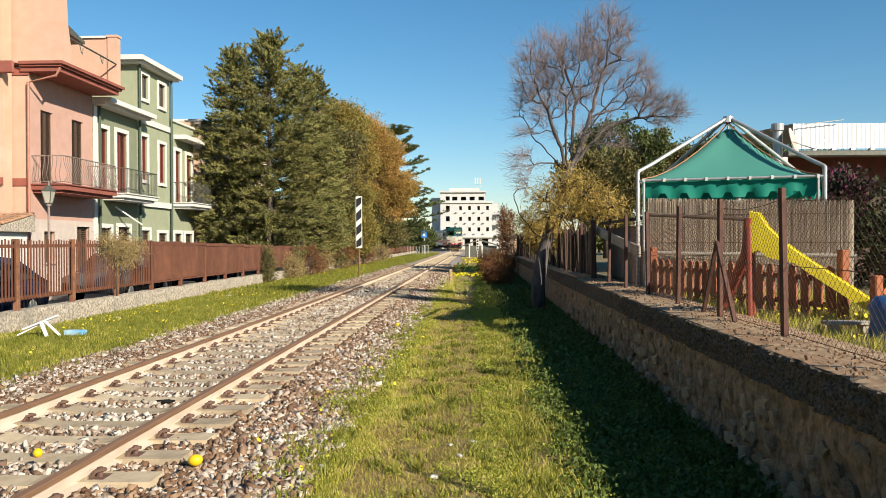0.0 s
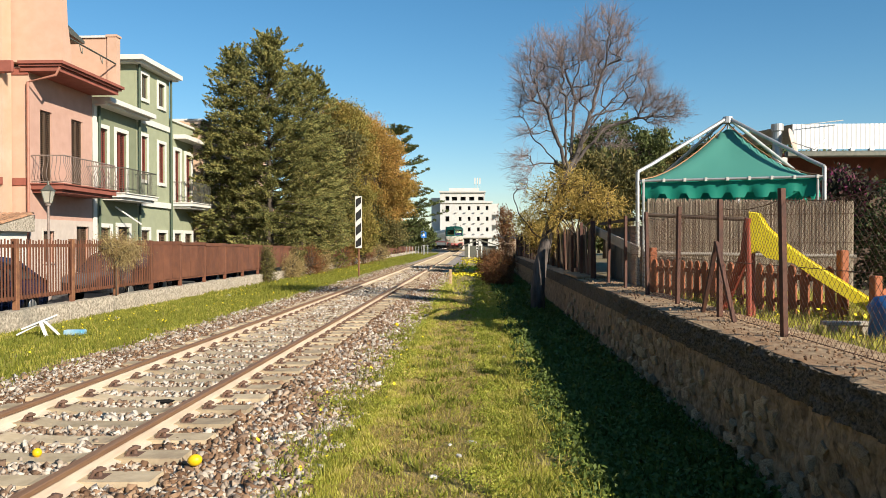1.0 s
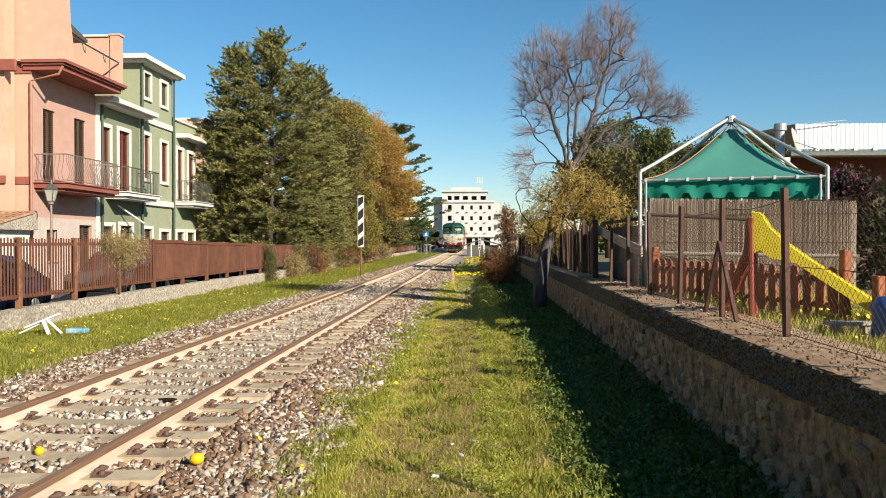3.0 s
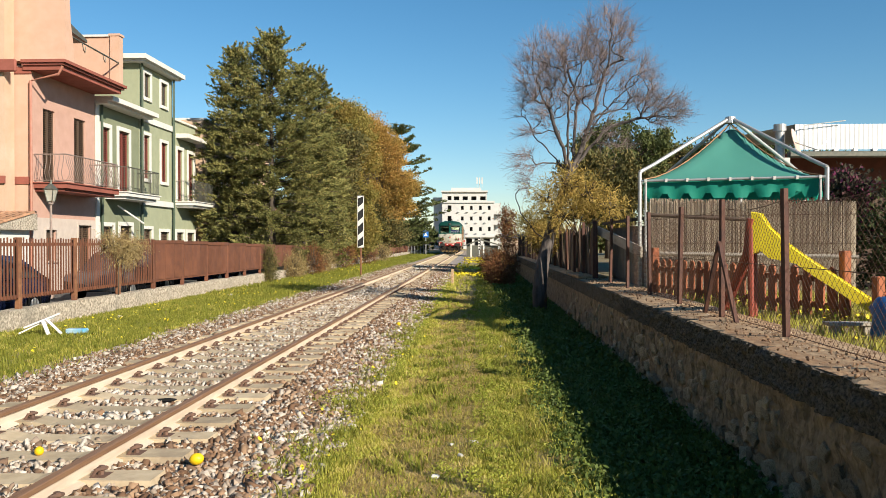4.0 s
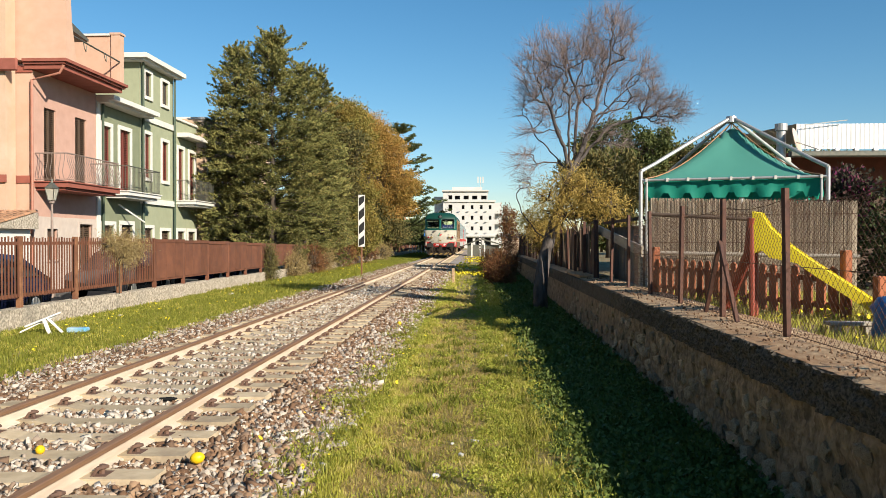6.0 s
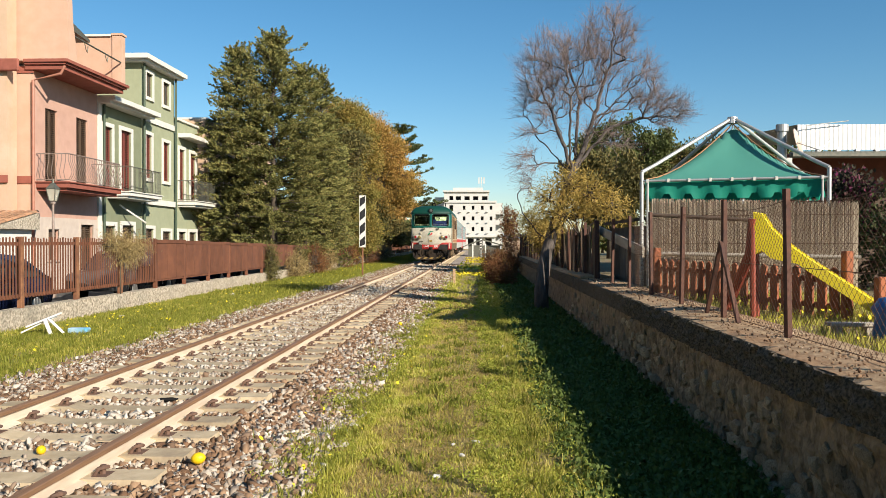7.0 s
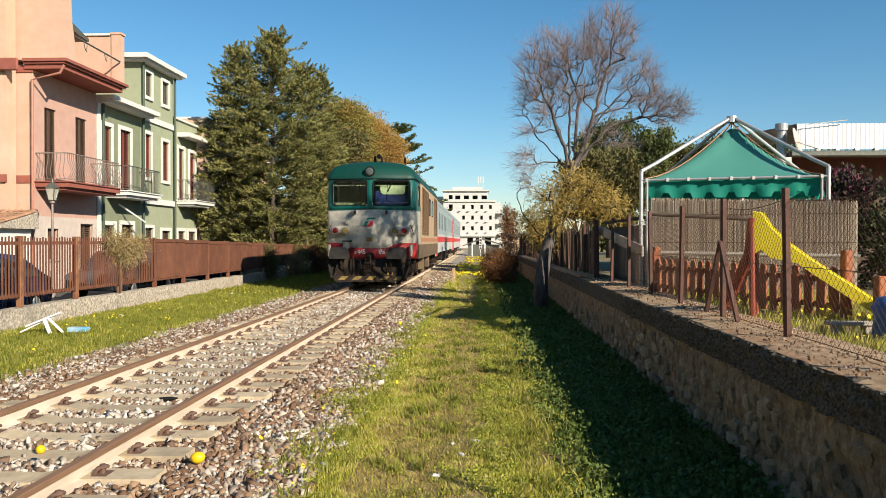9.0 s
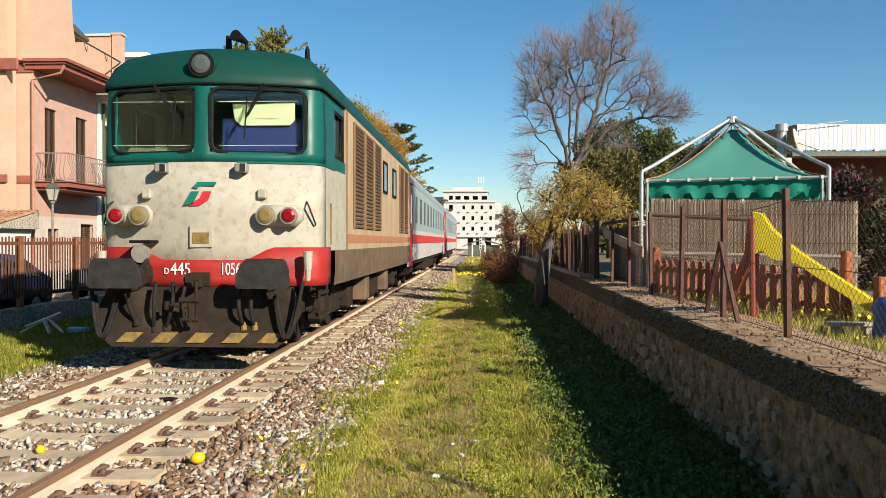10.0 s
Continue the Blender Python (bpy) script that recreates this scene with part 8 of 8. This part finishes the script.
# leafy weeds at the foot of the wall, their green darkened for its shade
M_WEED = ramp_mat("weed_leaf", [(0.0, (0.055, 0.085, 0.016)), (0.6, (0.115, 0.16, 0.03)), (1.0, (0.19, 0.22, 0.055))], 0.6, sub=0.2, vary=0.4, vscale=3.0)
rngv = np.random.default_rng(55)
weeds = empty("wall_weeds", None, "leafy green weeds along the foot of the wall, darkened for its shade", "weeds", kind="stuff")
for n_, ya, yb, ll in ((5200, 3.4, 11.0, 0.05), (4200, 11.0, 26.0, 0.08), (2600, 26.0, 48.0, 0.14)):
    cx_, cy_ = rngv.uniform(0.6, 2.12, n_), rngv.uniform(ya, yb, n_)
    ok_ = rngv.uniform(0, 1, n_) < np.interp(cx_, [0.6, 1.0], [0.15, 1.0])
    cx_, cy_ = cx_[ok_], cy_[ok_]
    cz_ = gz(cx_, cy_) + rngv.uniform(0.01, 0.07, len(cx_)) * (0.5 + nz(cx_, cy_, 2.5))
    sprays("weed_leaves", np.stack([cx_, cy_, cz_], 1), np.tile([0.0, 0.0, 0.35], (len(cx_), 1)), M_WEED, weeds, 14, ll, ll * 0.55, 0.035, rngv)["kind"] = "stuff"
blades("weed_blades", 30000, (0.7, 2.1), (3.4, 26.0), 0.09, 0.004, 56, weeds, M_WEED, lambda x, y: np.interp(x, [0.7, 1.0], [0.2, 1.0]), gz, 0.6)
blades("grass_edge", 9000, (0.35, 0.85), (3.6, 26.0), 0.13, 0.0035, 6, lawn, M_GRASS, lambda x, y: 0.2 + 0.8 * (nz(x, y, 2.0) > 0.62), gz, 0.6)
blades("tuft_edge", 16000, (-1.95, -1.0), (3.6, 22.0), 0.085, 0.004, 41, lawn, M_GRASS_GREEN, lambda x, y: (nz(x, y, 1.9, 0.7) > 0.52) * np.interp(x, [-1.9, -1.4], [0.35, 1.0]), gz, 0.6)
blades("weed_near", 26000, (-1.6, 1.05), (3.6, 16.0), 0.085, 0.0075, 51, lawn, M_GRASS_GREEN, lambda x, y: strip_edge(x, y) * (nz(x + 0.7, y, 3.6, 1.1) > 0.6), gz, 0.9)
verge = empty("grass_verge", None, "green grass verge with small yellow flowers", "grass", kind="stuff")
blades("verge_near", 100000, (-9.0, -5.5), (8.5, 26.0), 0.08, 0.006, 7, verge, M_GRASS_GREEN, lambda x, y: np.interp(x + 0.15 * np.sin(y * 1.7), [-6.3, -5.8], [1.0, 0.1]) * (0.5 + 0.5 * nz(x, y, 0.8)))
blades("verge_far", 60000, (-9.0, -5.4), (26.0, 70.0), 0.11, 0.012, 9, verge, M_GRASS_GREEN, lambda x, y: np.interp(x + 0.15 * np.sin(y * 1.7), [-6.3, -5.8], [1.0, 0.15]))
blades("verge_end", 26000, (-9.0, -5.4), (70.0, 118.0), 0.15, 0.022, 19, verge, M_GRASS_GREEN)
blades("verge_dry", 55000, (-9.0, -5.5), (8.5, 30.0), 0.06, 0.006, 42, verge, M_GRASS, lambda x, y: np.interp(x + 0.15 * np.sin(y * 1.7), [-6.4, -5.7], [1.0, 0.2]) * (nz(x, y, 1.3, 0.5) > 0.4))
play = empty("playground_grass", None, "thin grass with yellow flowers behind the wall", "grass", kind="stuff")
blades("play_blades", 30000, (2.85, 5.5), (5.0, 13.0), 0.09, 0.004, 10, play, M_GRASS, lambda x, y: 0.25 + 0.75 * nz(x, y, 1.5), lambda x, y: np.full(len(x), 0.93))

# yellow flowers
M_FLOWER = mat("yellow_petals", (0.72, 0.60, 0.02), (0.66, 0.52, 0.02), 9.0, 0.7)


def flowers(name, n, xs, ys, r, seed, parent, zf, density=None):
    rng = np.random.default_rng(seed)
    x, y = rng.uniform(*xs, n), rng.uniform(*ys, n)
    if density is not None:
        ok = rng.uniform(0, 1, n) < density(x, y)
        x, y = x[ok], y[ok]
    n = len(x)
    z = zf(x, y) + rng.uniform(0.05, 0.14, n)
    ang = np.linspace(0, 2 * math.pi, 6, endpoint=False)
    tilt = rng.normal(0, 0.5, (n, 2))
    rr = r * rng.uniform(0.6, 1.2, n)
    px = np.cos(ang)[None] * rr[:, None]
    py = np.sin(ang)[None] * rr[:, None]
    pz = px * tilt[:, :1] + py * tilt[:, 1:]
    V = np.stack([x[:, None] + px, y[:, None] + py, z[:, None] + pz], 2).reshape(-1, 3)
    F = np.arange(n * 6).reshape(-1, 6)
    return tagged(fastmesh(name, V, F, M_FLOWER, parent), kind="stuff")


flowers("verge_flowers", 900, (-8.9, -5.9), (11.5, 60.0), 0.022, 21, verge, lambda x, y: np.zeros(len(x)) + 0.02, lambda x, y: (nz(x, y, 0.7) > 0.5) * 1.0)
flowers("strip_flowers", 60, (-1.9, -0.9), (5.0, 14.0), 0.016, 22, lawn, gz)
flowers("far_flowers", 1500, (-1.3, 0.5), (36.0, 80.0), 0.06, 23, lawn, lambda x, y: gz(x, y) + 0.15, lambda x, y: (nz(x, y, 0.5) > 0.5) * 1.0)
flowers("play_flowers", 260, (2.85, 3.8), (6.3, 10.5), 0.018, 24, play, lambda x, y: np.full(len(x), 0.96), lambda x, y: (nz(x, y, 1.6) > 0.5) * 1.0)

# ---- rubble stones showing in the wall ----
M_WSTONE = mat("wall_stone", (0.54, 0.42, 0.27), (0.32, 0.225, 0.135), 16.0, 0.95, bump=0.9, bscale=40, stain=(0.17, 0.11, 0.06), sscale=7.0, samt=0.8, obrand=0.45)
protos = []
rngw = random.Random(9)
for k in range(8):
    bm = bmesh.new()
    bmesh.ops.create_cube(bm, size=1.0)
    bmesh.ops.bevel(bm, geom=bm.edges[:], offset=0.2, segments=1, affect="EDGES")
    for v in bm.verts:
        v.co += Vector((rngw.uniform(-0.1, 0.1), rngw.uniform(-0.2, 0.2), rngw.uniform(-0.2, 0.2)))
    bmesh.ops.recalc_face_normals(bm, faces=bm.faces[:])
    me = bpy.data.meshes.new("stone")
    bm.to_mesh(me)
    bm.free()
    me.materials.append(M_WSTONE)
    protos.append(me)
made = 0
for row, (zc, hh, cover, dx) in enumerate(((-0.02, 0.13, 0.75, -0.045), (0.09, 0.11, 0.55, -0.03), (0.21, 0.13, 0.38, -0.016), (0.34, 0.13, 0.34, -0.014), (0.48, 0.12, 0.30, -0.014), (0.60, 0.10, 0.2, -0.012))):
    y = 3.6
    while y < 20.0 and made < 296:
        w = rngw.uniform(0.07, 0.20)
        if rngw.random() < cover * (1.0 if y < 12 else 0.5):
            o = new("stone", protos[rngw.randrange(8)])
            o.parent = stone_wall
            d = 0.035 * noise.fractal((y * 2.2, zc * 2.86, 5.0), 0.8, 2.0, 4)
            o.matrix_local = pose(WALL_X + 0.035 + dx + d, y + w / 2, zc + rngw.uniform(-0.03, 0.03), rngw.uniform(-12, 12), rngw.uniform(-6, 6), rngw.uniform(-6, 6)) @ Matrix.Diagonal((rngw.uniform(0.06, 0.085), w * 0.96, hh * rngw.uniform(0.7, 1.05), 1))
            made += 1
        y += w + 0.02

# ---- small things by the track ----
M_LEMON = mat("lemon_peel", (0.78, 0.52, 0.01), (0.72, 0.46, 0.01), 20.0, 0.4, bump=0.2, bscale=120)


def lemon(x, y, z, r, turn):
    bm = bmesh.new()
    bmesh.ops.create_uvsphere(bm, u_segments=16, v_segments=10, radius=1)
    for v in bm.verts:
        k = abs(v.co.z)
        v.co.z *= 1.18 + 0.12 * max(0, k - 0.8) * 5 * 0.3
    o = part("lemon", bm, M_LEMON, None, "", True)
    o.matrix_world = pose(x, y, z, 80, 0, turn) @ Matrix.Diagonal((r, r, r, 1))
    return tagged(o, "yellow lemon lying on the ballast", "lemon", "lemons by the track")


lemon(-3.46, 6.27, 0.10, 0.037, 30)
lemon(-2.09, 5.96, 0.135, 0.045, 100)
lemon(-1.62, 16.6, 0.06, 0.045, 10)


def rock(name, x, y, z, s, label, material, seed):
    bm = bmesh.new()
    bmesh.ops.create_icosphere(bm, subdivisions=2, radius=1)
    for v in bm.verts:
        v.co *= 1 + 0.35 * noise.noise(v.co * 1.3 + Vector((seed, 0, 0)))
    o = part(name, bm, material)
    o.matrix_world = pose(x, y, z, 0, 0, seed * 40) @ Matrix.Diagonal((s[0], s[1], s[2], 1))
    return tagged(o, label, "stone")


rock("pale_stone", -1.36, 6.12, 0.03, (0.09, 0.075, 0.065), "pale block of stone at the grass edge", M_WALLTOP, 1)
M_LITTER = mat("pale_litter", (0.60, 0.58, 0.52), (0.48, 0.45, 0.40), 8.0, 0.7)
for k, (x, y, s) in enumerate(((-0.14, 6.55, 0.045), (-0.03, 7.0, 0.05), (-0.31, 5.95, 0.05), (-0.22, 6.9, 0.03), (0.42, 12.2, 0.05), (0.38, 13.4, 0.05), (-8.2, 18.3, 0.10), (-8.0, 26.0, 0.12))):
    rock("litter", x, y, 0.03, (s * 0.75, s * 0.5, s * 0.35), "crumpled pale scrap lying in the grass", M_LITTER, k + 3)
# broken white plastic chair
M_PLAST = mat("white_plastic", (0.78, 0.78, 0.75), (0.70, 0.70, 0.67), 5.0, 0.5, stain=(0.5, 0.48, 0.42), sscale=2.0)
chair = empty("plastic_chair", pose(-8.0, 14.6, 0.02, 0, 0, 25), "broken white plastic chair lying in the grass", "chair")
for pts in ([(-0.30, 0, 0.16), (0.05, 0.05, 0.30), (0.30, 0.05, 0.40)], [(-0.38, 0.1, 0.05), (-0.05, 0.1, 0.22)], [(0.02, 0, 0.28), (0.12, -0.05, 0.02)], [(0.08, 0.05, 0.30), (0.34, 0.0, 0.02)], [(-0.05, 0.1, 0.22), (0.22, 0.12, 0.34)]):
    for p, q in zip(pts, pts[1:]):
        d = Vector(q) - Vector(p)
        m = Matrix.Translation(p) @ d.to_track_quat("X", "Z").to_matrix().to_4x4()
        part("chair_piece", boxes((0, d.length, -0.05, 0.05, -0.014, 0.014), m=m, bev=0.006), M_PLAST, chair)
tray = tagged(part("plastic_crate", boxes((-7.72, -7.35, 14.9, 15.1, 0.02, 0.12), bev=0.02), mat("sky_blue_plastic", (0.10, 0.35, 0.55), (0.55, 0.6, 0.55), 2.0, 0.5)), "small pale blue plastic crate in the grass", "crate")
bottle_bm = bmesh.new()
tube(bottle_bm, (-3.35, 8.35, 0.09), (-3.22, 8.41, 0.09), 0.022, n=10)
tube(bottle_bm, (-3.22, 8.41, 0.09), (-3.17, 8.435, 0.09), 0.02, 0.008, n=10)
tagged(part("bottle", bottle_bm, M_L_BLACK), "dark discarded bottle between the sleepers", "bottle")
motions()
